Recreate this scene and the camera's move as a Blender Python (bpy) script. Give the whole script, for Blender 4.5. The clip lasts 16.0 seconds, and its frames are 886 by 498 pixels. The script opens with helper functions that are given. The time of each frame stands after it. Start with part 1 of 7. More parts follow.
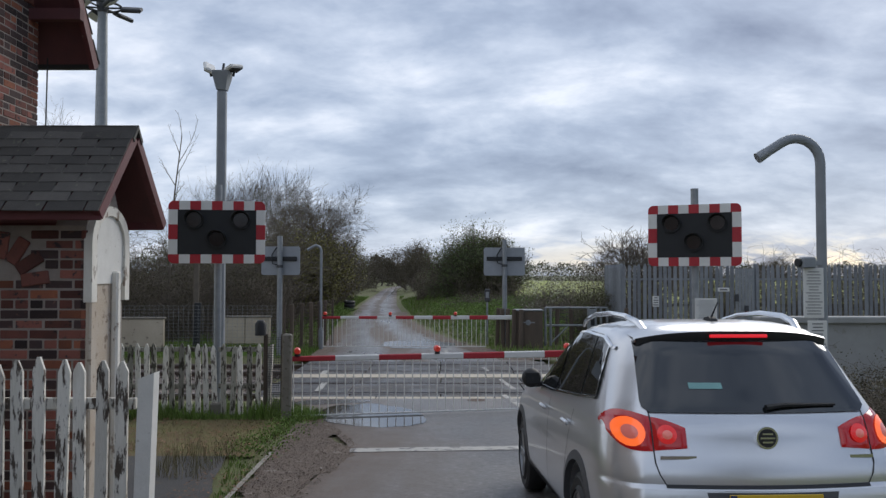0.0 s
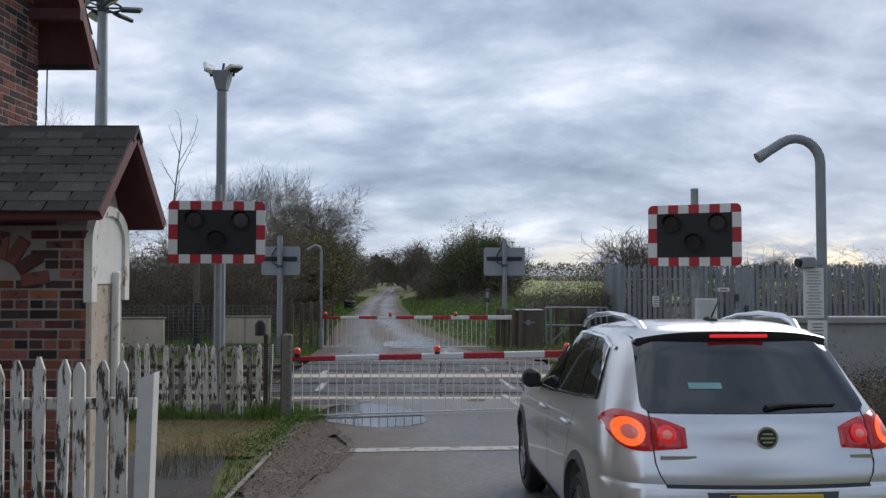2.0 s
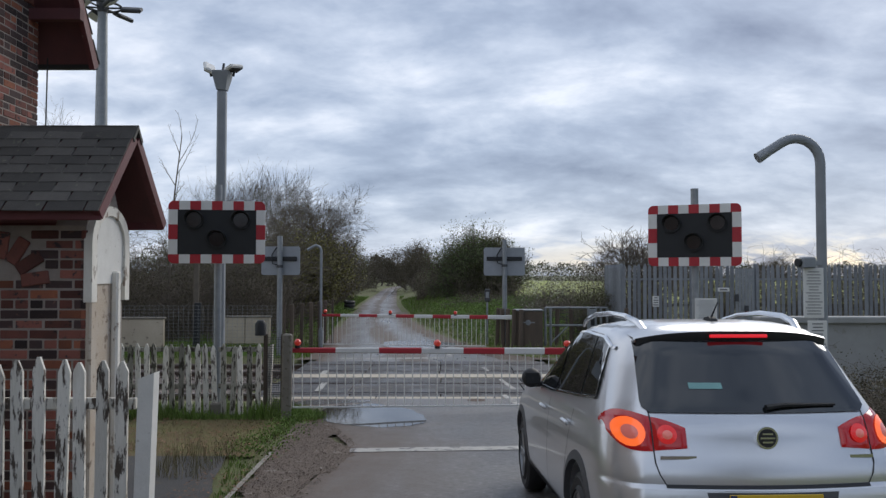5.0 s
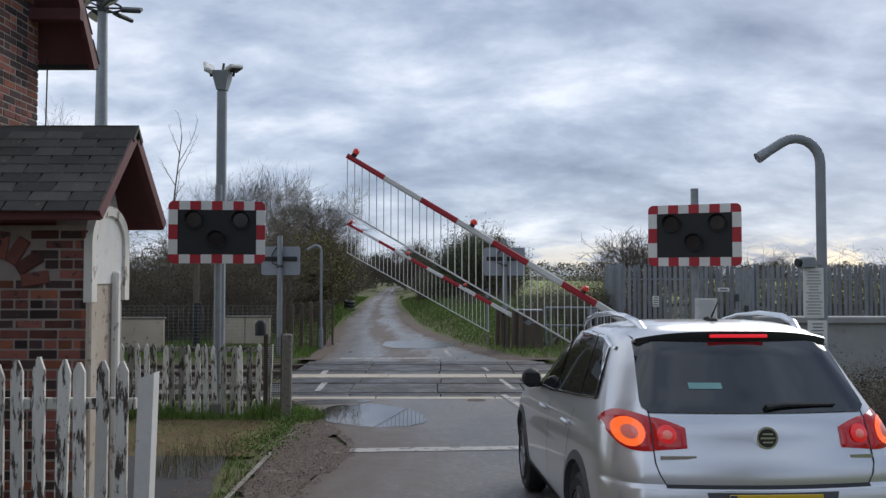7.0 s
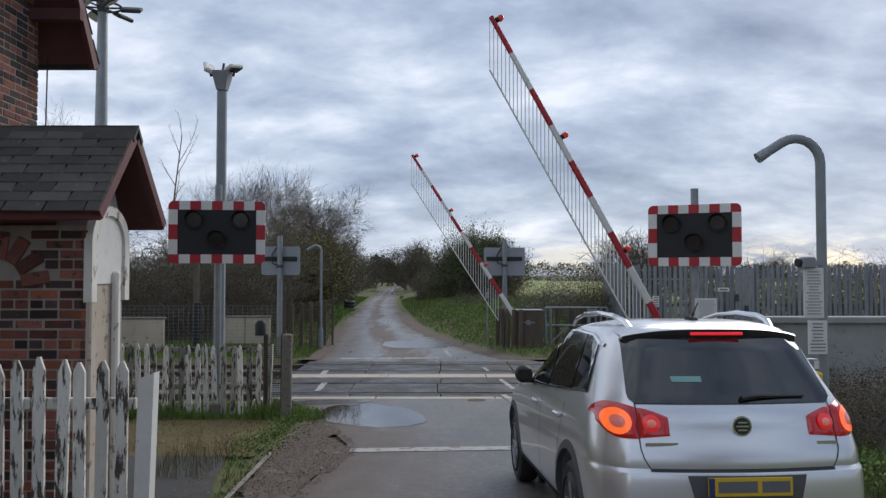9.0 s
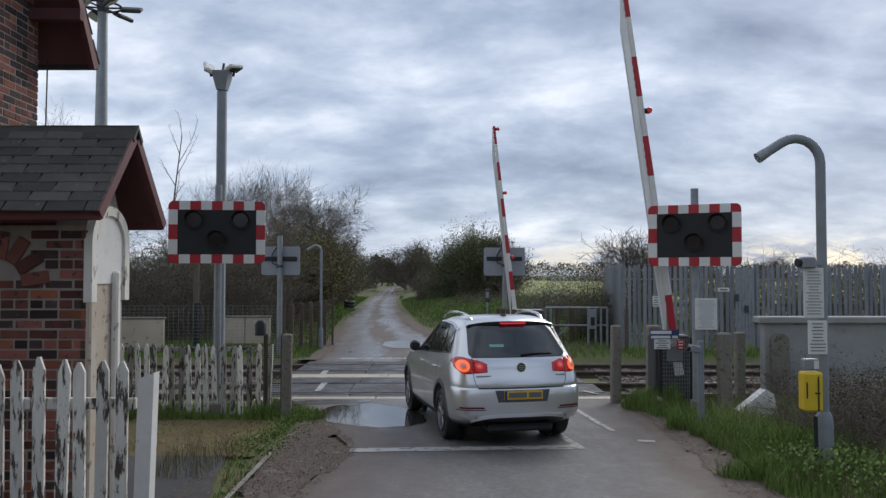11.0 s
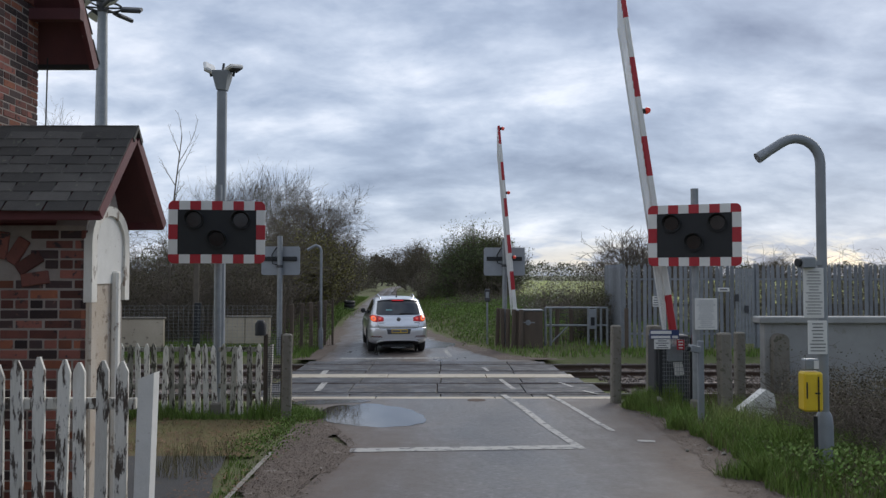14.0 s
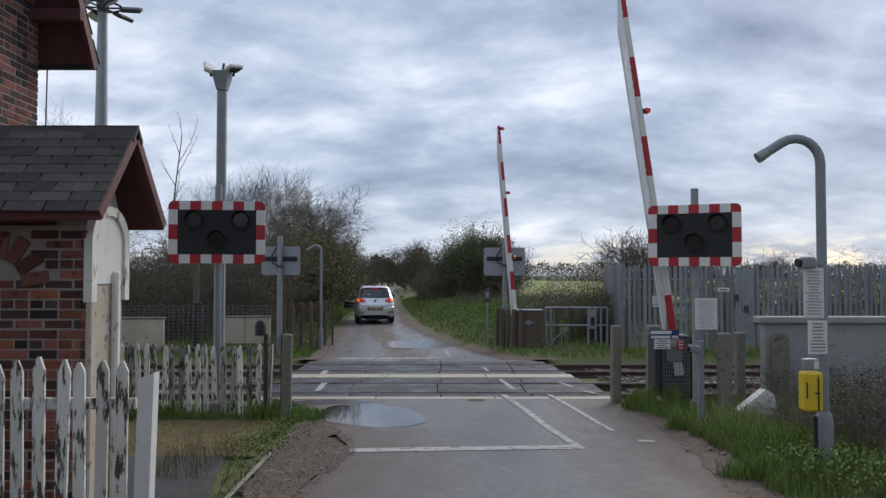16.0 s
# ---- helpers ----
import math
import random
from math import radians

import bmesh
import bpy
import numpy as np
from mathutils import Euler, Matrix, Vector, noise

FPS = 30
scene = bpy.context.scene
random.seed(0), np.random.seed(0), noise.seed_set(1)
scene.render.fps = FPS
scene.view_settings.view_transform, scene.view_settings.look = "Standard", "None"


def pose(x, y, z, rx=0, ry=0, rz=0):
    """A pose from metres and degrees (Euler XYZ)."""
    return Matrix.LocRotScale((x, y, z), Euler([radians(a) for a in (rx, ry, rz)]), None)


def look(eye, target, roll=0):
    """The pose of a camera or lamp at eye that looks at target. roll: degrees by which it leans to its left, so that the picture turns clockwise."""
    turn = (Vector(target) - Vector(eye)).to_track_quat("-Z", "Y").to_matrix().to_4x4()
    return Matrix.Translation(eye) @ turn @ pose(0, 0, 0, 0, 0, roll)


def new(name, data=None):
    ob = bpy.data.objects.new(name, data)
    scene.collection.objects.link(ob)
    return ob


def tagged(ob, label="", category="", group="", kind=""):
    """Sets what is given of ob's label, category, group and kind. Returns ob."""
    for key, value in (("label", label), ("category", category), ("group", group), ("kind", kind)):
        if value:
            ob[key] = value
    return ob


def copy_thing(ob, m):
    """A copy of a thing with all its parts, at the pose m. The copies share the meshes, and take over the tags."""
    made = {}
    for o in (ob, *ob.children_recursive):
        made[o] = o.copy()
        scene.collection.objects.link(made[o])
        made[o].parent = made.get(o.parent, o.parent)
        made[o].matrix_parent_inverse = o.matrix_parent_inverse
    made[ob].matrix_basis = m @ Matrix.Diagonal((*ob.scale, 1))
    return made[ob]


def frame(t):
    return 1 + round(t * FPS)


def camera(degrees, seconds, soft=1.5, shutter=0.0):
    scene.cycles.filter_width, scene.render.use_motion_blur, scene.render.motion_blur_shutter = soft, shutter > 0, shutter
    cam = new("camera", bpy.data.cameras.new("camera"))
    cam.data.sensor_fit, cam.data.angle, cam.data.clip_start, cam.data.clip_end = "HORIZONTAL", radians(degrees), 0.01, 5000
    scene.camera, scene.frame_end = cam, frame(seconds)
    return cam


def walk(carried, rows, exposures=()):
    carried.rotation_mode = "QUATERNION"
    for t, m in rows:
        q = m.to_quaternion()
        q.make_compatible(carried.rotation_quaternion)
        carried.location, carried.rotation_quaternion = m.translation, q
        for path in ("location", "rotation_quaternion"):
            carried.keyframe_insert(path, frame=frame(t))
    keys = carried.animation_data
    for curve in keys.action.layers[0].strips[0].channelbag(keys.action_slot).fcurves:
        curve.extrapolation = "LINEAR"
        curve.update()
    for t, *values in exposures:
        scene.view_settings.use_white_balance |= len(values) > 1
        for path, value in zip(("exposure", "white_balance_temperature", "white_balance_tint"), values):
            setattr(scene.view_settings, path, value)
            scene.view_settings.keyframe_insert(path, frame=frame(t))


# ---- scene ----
cam = camera(58.5, 16.0, soft=1.4)
EYE = pose(0, 0, 2.37, 91.88, 0, 0)
walk(cam, [(0.0, EYE), (16.0, EYE)], exposures=[(0.0, 0.0), (16.0, 0.0)])

# ---- sky and sun ----
world = bpy.data.worlds.new("overcast_sky")
scene.world = world
world.use_nodes = True


def build_sky():
    nt = world.node_tree
    nt.nodes.clear()
    N, L = nt.nodes.new, nt.links.new
    out, bg = N("ShaderNodeOutputWorld"), N("ShaderNodeBackground")
    sky = N("ShaderNodeTexSky")
    sky.sky_type, sky.sun_disc = "NISHITA", False
    sky.sun_elevation, sky.sun_rotation = radians(34), radians(38)
    co = N("ShaderNodeTexCoord")
    sep = N("ShaderNodeSeparateXYZ")
    L(co.outputs["Generated"], sep.inputs[0])

    def m(op, a, b=None, clamp=False):
        n = N("ShaderNodeMath")
        n.operation, n.use_clamp = op, clamp
        for i, v in enumerate((a, b)):
            if v is None:
                continue
            if isinstance(v, (int, float)):
                n.inputs[i].default_value = v
            else:
                L(v, n.inputs[i])
        return n.outputs[0]

    # a flat cloud deck seen in perspective
    h = m("MAXIMUM", m("ADD", sep.outputs[2], 0.36), 0.12)
    comb = N("ShaderNodeCombineXYZ")
    L(m("DIVIDE", sep.outputs[0], h), comb.inputs[0])
    L(m("DIVIDE", sep.outputs[1], h), comb.inputs[1])

    def cloud(scale, detail, rough, shift, dist=0.4):
        mp = N("ShaderNodeMapping")
        mp.inputs["Location"].default_value = shift
        mp.inputs["Rotation"].default_value = (0, 0, 0.25)
        mp.inputs["Scale"].default_value = (0.72, 1.0, 1.0)
        L(comb.outputs[0], mp.inputs[0])
        n = N("ShaderNodeTexNoise")
        n.inputs["Scale"].default_value, n.inputs["Detail"].default_value = scale, detail
        n.inputs["Roughness"].default_value, n.inputs["Distortion"].default_value = rough, dist
        L(mp.outputs[0], n.inputs["Vector"])
        return n.outputs[0]

    big, mid = cloud(2.6, 6, 0.55, (3.1, 1.7, 0), 0.25), cloud(7.0, 6, 0.58, (7.0, 2.0, 0), 0.2)
    dens = m("ADD", m("ADD", m("MULTIPLY", big, 0.68), m("MULTIPLY", mid, 0.32)), m("MULTIPLY", sep.outputs[0], 0.13))
    ramp = N("ShaderNodeValToRGB")
    cr = ramp.color_ramp
    cr.elements[0].position, cr.elements[0].color = 0.37, (0.82, 0.87, 0.98, 1)
    cr.elements[1].position, cr.elements[1].color = 0.72, (0.17, 0.22, 0.34, 1)
    for p, c in ((0.46, (0.56, 0.635, 0.775, 1)), (0.55, (0.38, 0.455, 0.60, 1))):
        e = cr.elements.new(p)
        e.color = c
    # the deck is thinner towards the hidden sun
    aim = N("ShaderNodeVectorMath")
    aim.operation = "DOT_PRODUCT"
    L(co.outputs["Generated"], aim.inputs[0])
    aim.inputs[1].default_value = Vector((0.53, 1.0, 0.21)).normalized()
    glow = m("POWER", m("MAXIMUM", aim.outputs["Value"], 0.0), 90.0)
    L(m("SUBTRACT", dens, m("MULTIPLY", glow, 0.05)), ramp.inputs[0])
    # brighter, slightly warm gap low above the horizon, stronger on the sun's side
    low = m("SUBTRACT", 1.0, m("MULTIPLY", m("ABSOLUTE", m("SUBTRACT", sep.outputs[2], 0.015)), 26.0), True)
    side = m("MULTIPLY", m("ADD", sep.outputs[0], 0.05), 3.0, True)
    gap = m("MULTIPLY", m("MULTIPLY", low, side), m("MULTIPLY", m("SUBTRACT", 0.53, mid), 9.0, True), True)
    mix = N("ShaderNodeMix")
    mix.data_type = "RGBA"
    L(gap, mix.inputs["Factor"])
    L(ramp.outputs[0], mix.inputs["A"])
    mix.inputs["B"].default_value = (0.98, 0.90, 0.74, 1)
    # the clear sky's own light shows faintly through the deck
    thin = N("ShaderNodeMix")
    thin.data_type, thin.blend_type = "RGBA", "ADD"
    thin.inputs["Factor"].default_value = 0.012
    L(mix.outputs["Result"], thin.inputs["A"])
    L(sky.outputs[0], thin.inputs["B"])
    L(thin.outputs["Result"], bg.inputs[0])
    bg.inputs[1].default_value = 1.0
    L(bg.outputs[0], out.inputs[0])


build_sky()
sun = new("sun", bpy.data.lights.new("sun", "SUN"))
sun.data.energy, sun.data.angle, sun.data.color = 1.8, radians(40), (1.0, 0.95, 0.88)
sun.matrix_world = look((19, 24, 21), (0, 0, 0))

# ---- materials ----
MATS = {}


def mat(name, base, second=None, scale=8.0, rough=0.7, rough2=None, bump=0.2, metal=0.0, fine=60.0, island=0.0, spots=None,
        emit=None, strength=0.0, spec=0.5, spot_at=0.56, stretch=None, coat=0.0, dist=0.01):
    """Two scales of noise between two colours, a fine bump, optional stains, optional change from piece to piece."""
    if name in MATS:
        return MATS[name]
    mt = bpy.data.materials.new(name)
    mt.use_nodes = True
    nt = mt.node_tree
    b = nt.nodes["Principled BSDF"]
    N, L = nt.nodes.new, nt.links.new
    second = second or tuple(c * 0.75 for c in base)
    co = N("ShaderNodeTexCoord")
    src = co.outputs["Object"]
    if island:
        which, shift = N("ShaderNodeObjectInfo"), N("ShaderNodeVectorMath")
        shift.operation = "MULTIPLY_ADD"
        L(which.outputs["Random"], shift.inputs[0])
        shift.inputs[1].default_value = (37.0, 53.0, 71.0)
        L(src, shift.inputs[2])
        src = shift.outputs[0]
    if stretch:
        mp = N("ShaderNodeMapping")
        mp.inputs["Scale"].default_value = stretch
        L(src, mp.inputs[0])
        src = mp.outputs[0]

    def noise_node(s, d=4.0, r=0.6):
        n = N("ShaderNodeTexNoise")
        n.inputs["Scale"].default_value, n.inputs["Detail"].default_value, n.inputs["Roughness"].default_value = s, d, r
        L(src, n.inputs["Vector"])
        return n.outputs[0]

    big, small = noise_node(scale), noise_node(fine, 3.0)
    add = N("ShaderNodeMath")
    add.operation = "MULTIPLY_ADD"
    L(small, add.inputs[0])
    add.inputs[1].default_value = 0.4
    half = N("ShaderNodeMath")
    half.operation = "MULTIPLY_ADD"
    L(big, half.inputs[0])
    half.inputs[1].default_value, half.inputs[2].default_value = 1.6, -0.5
    L(half.outputs[0], add.inputs[2])
    mx = N("ShaderNodeMix")
    mx.data_type = "RGBA"
    L(add.outputs[0], mx.inputs["Factor"])
    mx.inputs["A"].default_value, mx.inputs["B"].default_value = (*base, 1), (*second, 1)
    col = mx.outputs["Result"]
    if spots:
        sp = N("ShaderNodeMapRange")
        sp.inputs["From Min"].default_value, sp.inputs["From Max"].default_value = spot_at, spot_at + 0.06
        L(noise_node(scale * 2.3 + 1.3, 6.0, 0.65), sp.inputs["Value"])
        m2 = N("ShaderNodeMix")
        m2.data_type = "RGBA"
        L(sp.outputs[0], m2.inputs["Factor"])
        L(col, m2.inputs["A"])
        m2.inputs["B"].default_value = (*spots, 1)
        col = m2.outputs["Result"]
    if island:
        inf, hsv = N("ShaderNodeObjectInfo"), N("ShaderNodeHueSaturation")
        geo = N("ShaderNodeNewGeometry")
        tot = N("ShaderNodeMath")
        tot.operation = "ADD"
        L(inf.outputs["Random"], tot.inputs[0])
        L(geo.outputs["Random Per Island"], tot.inputs[1])
        fr = N("ShaderNodeMath")
        fr.operation = "FRACT"
        L(tot.outputs[0], fr.inputs[0])
        mr = N("ShaderNodeMapRange")
        mr.inputs["To Min"].default_value, mr.inputs["To Max"].default_value = 1 - island, 1 + island
        L(fr.outputs[0], mr.inputs["Value"])
        L(mr.outputs[0], hsv.inputs["Value"])
        L(col, hsv.inputs["Color"])
        col = hsv.outputs[0]
    L(col, b.inputs["Base Color"])
    b.inputs["Metallic"].default_value = metal
    b.inputs["Specular IOR Level"].default_value = spec
    if coat:
        b.inputs["Coat Weight"].default_value, b.inputs["Coat Roughness"].default_value = coat, 0.05
    if rough2 is None:
        b.inputs["Roughness"].default_value = rough
    else:
        rr = N("ShaderNodeMapRange")
        rr.inputs["From Min"].default_value, rr.inputs["From Max"].default_value = 0.40, 0.58
        rr.inputs["To Min"].default_value, rr.inputs["To Max"].default_value = rough, rough2
        L(big, rr.inputs["Value"])
        L(rr.outputs[0], b.inputs["Roughness"])
    if bump:
        bp = N("ShaderNodeBump")
        bp.inputs["Strength"].default_value, bp.inputs["Distance"].default_value = bump, dist
        L(small, bp.inputs["Height"])
        L(bp.outputs[0], b.inputs["Normal"])
    if emit:
        b.inputs["Emission Color"].default_value, b.inputs["Emission Strength"].default_value = (*emit, 1), strength
    MATS[name] = mt
    return mt


GRASS_SOIL = mat("grass_soil", (0.100, 0.135, 0.038), (0.125, 0.105, 0.055), 0.6, 0.95, bump=0.6, fine=14, spots=(0.10, 0.115, 0.035), dist=0.05)


def road_surface(name, tone, mud_reach, middle):
    """Wet asphalt: two scales of patches, pale grit, mud trodden in from the edges and, on the lane, along its middle.
    The sheet's UV holds the metres to the left and to the right edge."""
    mt = bpy.data.materials.new(name)
    mt.use_nodes = True
    nt = mt.node_tree
    b = nt.nodes["Principled BSDF"]
    N, L = nt.nodes.new, nt.links.new
    co, uv, sep = N("ShaderNodeTexCoord"), N("ShaderNodeUVMap"), N("ShaderNodeSeparateXYZ")
    L(uv.outputs[0], sep.inputs[0])

    def noise_of(scale, detail, stretch=None):
        n = N("ShaderNodeTexNoise")
        n.inputs["Scale"].default_value, n.inputs["Detail"].default_value, n.inputs["Roughness"].default_value = scale, detail, 0.62
        src = co.outputs["Object"]
        if stretch:
            mp = N("ShaderNodeMapping")
            mp.inputs["Scale"].default_value = stretch
            L(src, mp.inputs[0])
            src = mp.outputs[0]
        L(src, n.inputs["Vector"])
        return n.outputs[0]

    def m(op, a, c=None, clamp=False):
        n = N("ShaderNodeMath")
        n.operation, n.use_clamp = op, clamp
        for k, v in enumerate((a, c)):
            if v is None:
                continue
            if isinstance(v, (int, float)):
                n.inputs[k].default_value = v
            else:
                L(v, n.inputs[k])
        return n.outputs[0]

    def blend(f, a, c):
        n = N("ShaderNodeMix")
        n.data_type = "RGBA"
        L(f, n.inputs["Factor"])
        for k, v in (("A", a), ("B", c)):
            if isinstance(v, tuple):
                n.inputs[k].default_value = (*v, 1)
            else:
                L(v, n.inputs[k])
        return n.outputs["Result"]

    broad, patch, grit, fleck = noise_of(0.55, 5, (1.0, 0.35, 1.0)), noise_of(2.6, 6), noise_of(70, 3), noise_of(17, 6)
    smear = noise_of(1.5, 6, (1.0, 0.25, 1.0))
    edge = m("MINIMUM", sep.outputs[0], sep.outputs[1])
    ragged = m("ADD", edge, m("ADD", m("MULTIPLY", m("SUBTRACT", smear, 0.5), 1.8), m("MULTIPLY", m("SUBTRACT", patch, 0.5), 1.2)))
    mud = m("DIVIDE", m("SUBTRACT", mud_reach, ragged), mud_reach, True)
    if middle:
        across = m("DIVIDE", sep.outputs[0], m("ADD", sep.outputs[0], sep.outputs[1]))
        off = m("ABSOLUTE", m("SUBTRACT", across, 0.47))
        crest = m("MULTIPLY", m("SUBTRACT", m("ADD", 0.16, m("MULTIPLY", m("SUBTRACT", smear, 0.5), 0.5)), off), 9.0, True)
        mud = m("MAXIMUM", mud, m("MULTIPLY", crest, 0.85))
    col = blend(m("MULTIPLY", m("SUBTRACT", broad, 0.32), 2.6, True), tuple(c * 0.66 for c in tone), tuple(c * 1.25 for c in tone))
    col = blend(m("MULTIPLY", m("SUBTRACT", patch, 0.52), 3.0, True), col, (tone[0] * 1.15, tone[1] * 1.02, tone[2] * 0.92))
    col = blend(m("MULTIPLY", m("SUBTRACT", grit, 0.60), 4.0, True), col, (0.21, 0.20, 0.19))
    col = blend(m("MULTIPLY", m("SUBTRACT", fleck, 0.53), 5.0, True), col, tuple(c * 0.38 for c in tone))
    col = blend(m("MULTIPLY", m("SUBTRACT", 0.45, fleck), 5.0, True), col, tuple(c * 1.85 for c in tone))
    earth = blend(m("MULTIPLY", m("SUBTRACT", m("ADD", m("MULTIPLY", grit, 0.4), m("MULTIPLY", fleck, 0.6)), 0.34), 3.2, True), (0.055, 0.039, 0.030), (0.160, 0.116, 0.088))
    col = blend(m("MULTIPLY", mud, 0.9), col, earth)
    L(col, b.inputs["Base Color"])
    wet = m("ADD", 0.22 if middle else 0.30, m("MULTIPLY", m("SUBTRACT", broad, 0.35), 1.1, True))
    L(m("ADD", wet, m("MULTIPLY", mud, 0.38), True), b.inputs["Roughness"])
    bp = N("ShaderNodeBump")
    bp.inputs["Strength"].default_value, bp.inputs["Distance"].default_value = 0.5, 0.006
    L(m("ADD", grit, m("MULTIPLY", m("MULTIPLY", patch, mud), 2.0)), bp.inputs["Height"])
    L(bp.outputs[0], b.inputs["Normal"])
    MATS[name] = mt
    return mt


ASPHALT = road_surface("wet_asphalt", (0.138, 0.132, 0.129), 1.7, False)
LANE = road_surface("wet_muddy_lane", (0.150, 0.144, 0.141), 0.85, True)
PATCH = mat("dark_tarmac", (0.035, 0.035, 0.037), (0.050, 0.045, 0.042), 2.0, 0.8, bump=0.5, fine=120, spots=(0.06, 0.05, 0.04))
GRAVEL = mat("muddy_gravel", (0.150, 0.112, 0.087), (0.095, 0.071, 0.055), 1.6, 0.85, bump=0.9, fine=70, spots=(0.225, 0.19, 0.16), spot_at=0.6, dist=0.02)
BALLAST = mat("ballast", (0.20, 0.17, 0.15), (0.12, 0.095, 0.08), 1.5, 0.9, bump=0.8, fine=25, island=0.4, dist=0.03)
PANEL = mat("crossing_panel", (0.060, 0.060, 0.064), (0.032, 0.032, 0.035), 1.4, 0.45, 0.75, 0.4, fine=90, island=0.15, spots=(0.10, 0.088, 0.075), dist=0.006)
STEEL = mat("worn_rail_steel", (0.22, 0.20, 0.19), (0.10, 0.07, 0.055), 4.0, 0.35, bump=0.2, metal=0.8)
RUST = mat("rusty_steel", (0.085, 0.050, 0.032), (0.05, 0.033, 0.025), 5.0, 0.8, bump=0.3)
PAINTLINE = mat("worn_white_line", (0.47, 0.45, 0.41), (0.30, 0.285, 0.26), 3.0, 0.55, bump=0.4, fine=60, spots=(0.13, 0.125, 0.12), spot_at=0.525, dist=0.004)
CREAMLINE = mat("worn_cream_edging", (0.50, 0.44, 0.34), (0.38, 0.32, 0.24), 2.0, 0.5, bump=0.4, fine=90, spots=(0.16, 0.13, 0.10), spot_at=0.60, dist=0.004)
KERB = mat("concrete_edging", (0.30, 0.28, 0.24), (0.20, 0.185, 0.16), 6.0, 0.85, bump=0.4, fine=90, spots=(0.09, 0.10, 0.05))
CONCRETE = mat("weathered_concrete", (0.23, 0.21, 0.175), (0.15, 0.135, 0.11), 5.0, 0.9, bump=0.5, fine=90, spots=(0.10, 0.095, 0.065))
RENDERW = mat("pale_painted_wall", (0.345, 0.345, 0.335), (0.245, 0.245, 0.235), 2.0, 0.8, bump=0.3, fine=70, spots=(0.24, 0.235, 0.21), spot_at=0.60)
BRICK = mat("old_red_brick", (0.235, 0.082, 0.060), (0.120, 0.050, 0.042), 5.0, 0.9, bump=0.5, fine=90, island=0.6, spots=(0.045, 0.032, 0.032), spot_at=0.57)
BURNT = mat("burnt_brick", (0.060, 0.034, 0.032), (0.040, 0.027, 0.027), 6.0, 0.85, bump=0.5, fine=90, island=0.5, spots=(0.115, 0.060, 0.048), spot_at=0.60)
ORANGE = mat("orange_brick", (0.30, 0.105, 0.055), (0.18, 0.065, 0.042), 6.0, 0.9, bump=0.5, fine=90, island=0.4, spots=(0.10, 0.050, 0.042), spot_at=0.58)
MORTAR = mat("grey_mortar", (0.36, 0.31, 0.275), (0.22, 0.19, 0.168), 7.0, 0.95, bump=0.5, fine=110)
STUCCO = mat("grey_brown_render", (0.16, 0.125, 0.105), (0.11, 0.085, 0.072), 4.0, 0.95, bump=0.5, fine=60)
SLATE = mat("grey_roof_slate", (0.098, 0.090, 0.080), (0.058, 0.053, 0.048), 5.0, 0.75, bump=0.35, fine=60, island=0.38, spots=(0.13, 0.13, 0.095), spot_at=0.62)
MAROON = mat("flaking_maroon_paint", (0.125, 0.028, 0.030), (0.085, 0.022, 0.024), 5.0, 0.6, bump=0.25, fine=60, spots=(0.17, 0.085, 0.075), spot_at=0.63)
SOFFIT = mat("maroon_soffit_board", (0.105, 0.030, 0.032), (0.07, 0.022, 0.025), 4.0, 0.7, bump=0.2)
ARCHWHITE = mat("flaking_white_masonry_paint", (0.80, 0.78, 0.72), (0.58, 0.55, 0.48), 5.0, 0.75, bump=0.4, fine=50, spots=(0.26, 0.21, 0.165), spot_at=0.575, stretch=(1, 1, 0.5))
OLDWHITE = mat("peeling_white_paint", (0.82, 0.80, 0.74), (0.56, 0.53, 0.46), 7.0, 0.75, bump=0.4, fine=50, spots=(0.085, 0.066, 0.052), spot_at=0.53, stretch=(1.4, 1.4, 0.30), island=0.15)
GREYWOOD = mat("mossy_grey_wood", (0.40, 0.385, 0.33), (0.21, 0.20, 0.165), 7.0, 0.9, bump=0.5, fine=60, spots=(0.055, 0.050, 0.036), spot_at=0.50, stretch=(1, 1, 0.3), island=0.3)
BROWNWOOD = mat("weathered_brown_wood", (0.115, 0.085, 0.062), (0.07, 0.054, 0.042), 6.0, 0.9, bump=0.5, fine=50, stretch=(1, 1, 0.3), island=0.2)
WHITEPAINT = mat("white_paint", (0.74, 0.73, 0.69), (0.62, 0.61, 0.57), 7.0, 0.6, bump=0.2, fine=50, spots=(0.30, 0.27, 0.22), spot_at=0.64)
GALV = mat("galvanised_steel", (0.30, 0.315, 0.325), (0.20, 0.215, 0.225), 8.0, 0.5, bump=0.1, metal=0.35, fine=40)
PALISADE = mat("weathered_palisade_steel", (0.25, 0.265, 0.28), (0.17, 0.18, 0.195), 5.0, 0.55, bump=0.1, metal=0.3, fine=40, island=0.2)
GREYPAINT = mat("grey_painted_steel", (0.26, 0.28, 0.30), (0.20, 0.215, 0.23), 6.0, 0.55, bump=0.1, metal=0.1)
DARKGREY = mat("dark_grey_steel", (0.055, 0.057, 0.060), (0.04, 0.04, 0.043), 6.0, 0.6, bump=0.1)
BLACK = mat("matt_black", (0.010, 0.011, 0.013), (0.016, 0.017, 0.018), 5.0, 0.65, bump=0.1)
SIGNRED = mat("reflective_red", (0.42, 0.018, 0.028), (0.34, 0.015, 0.024), 5.0, 0.45, bump=0.05)
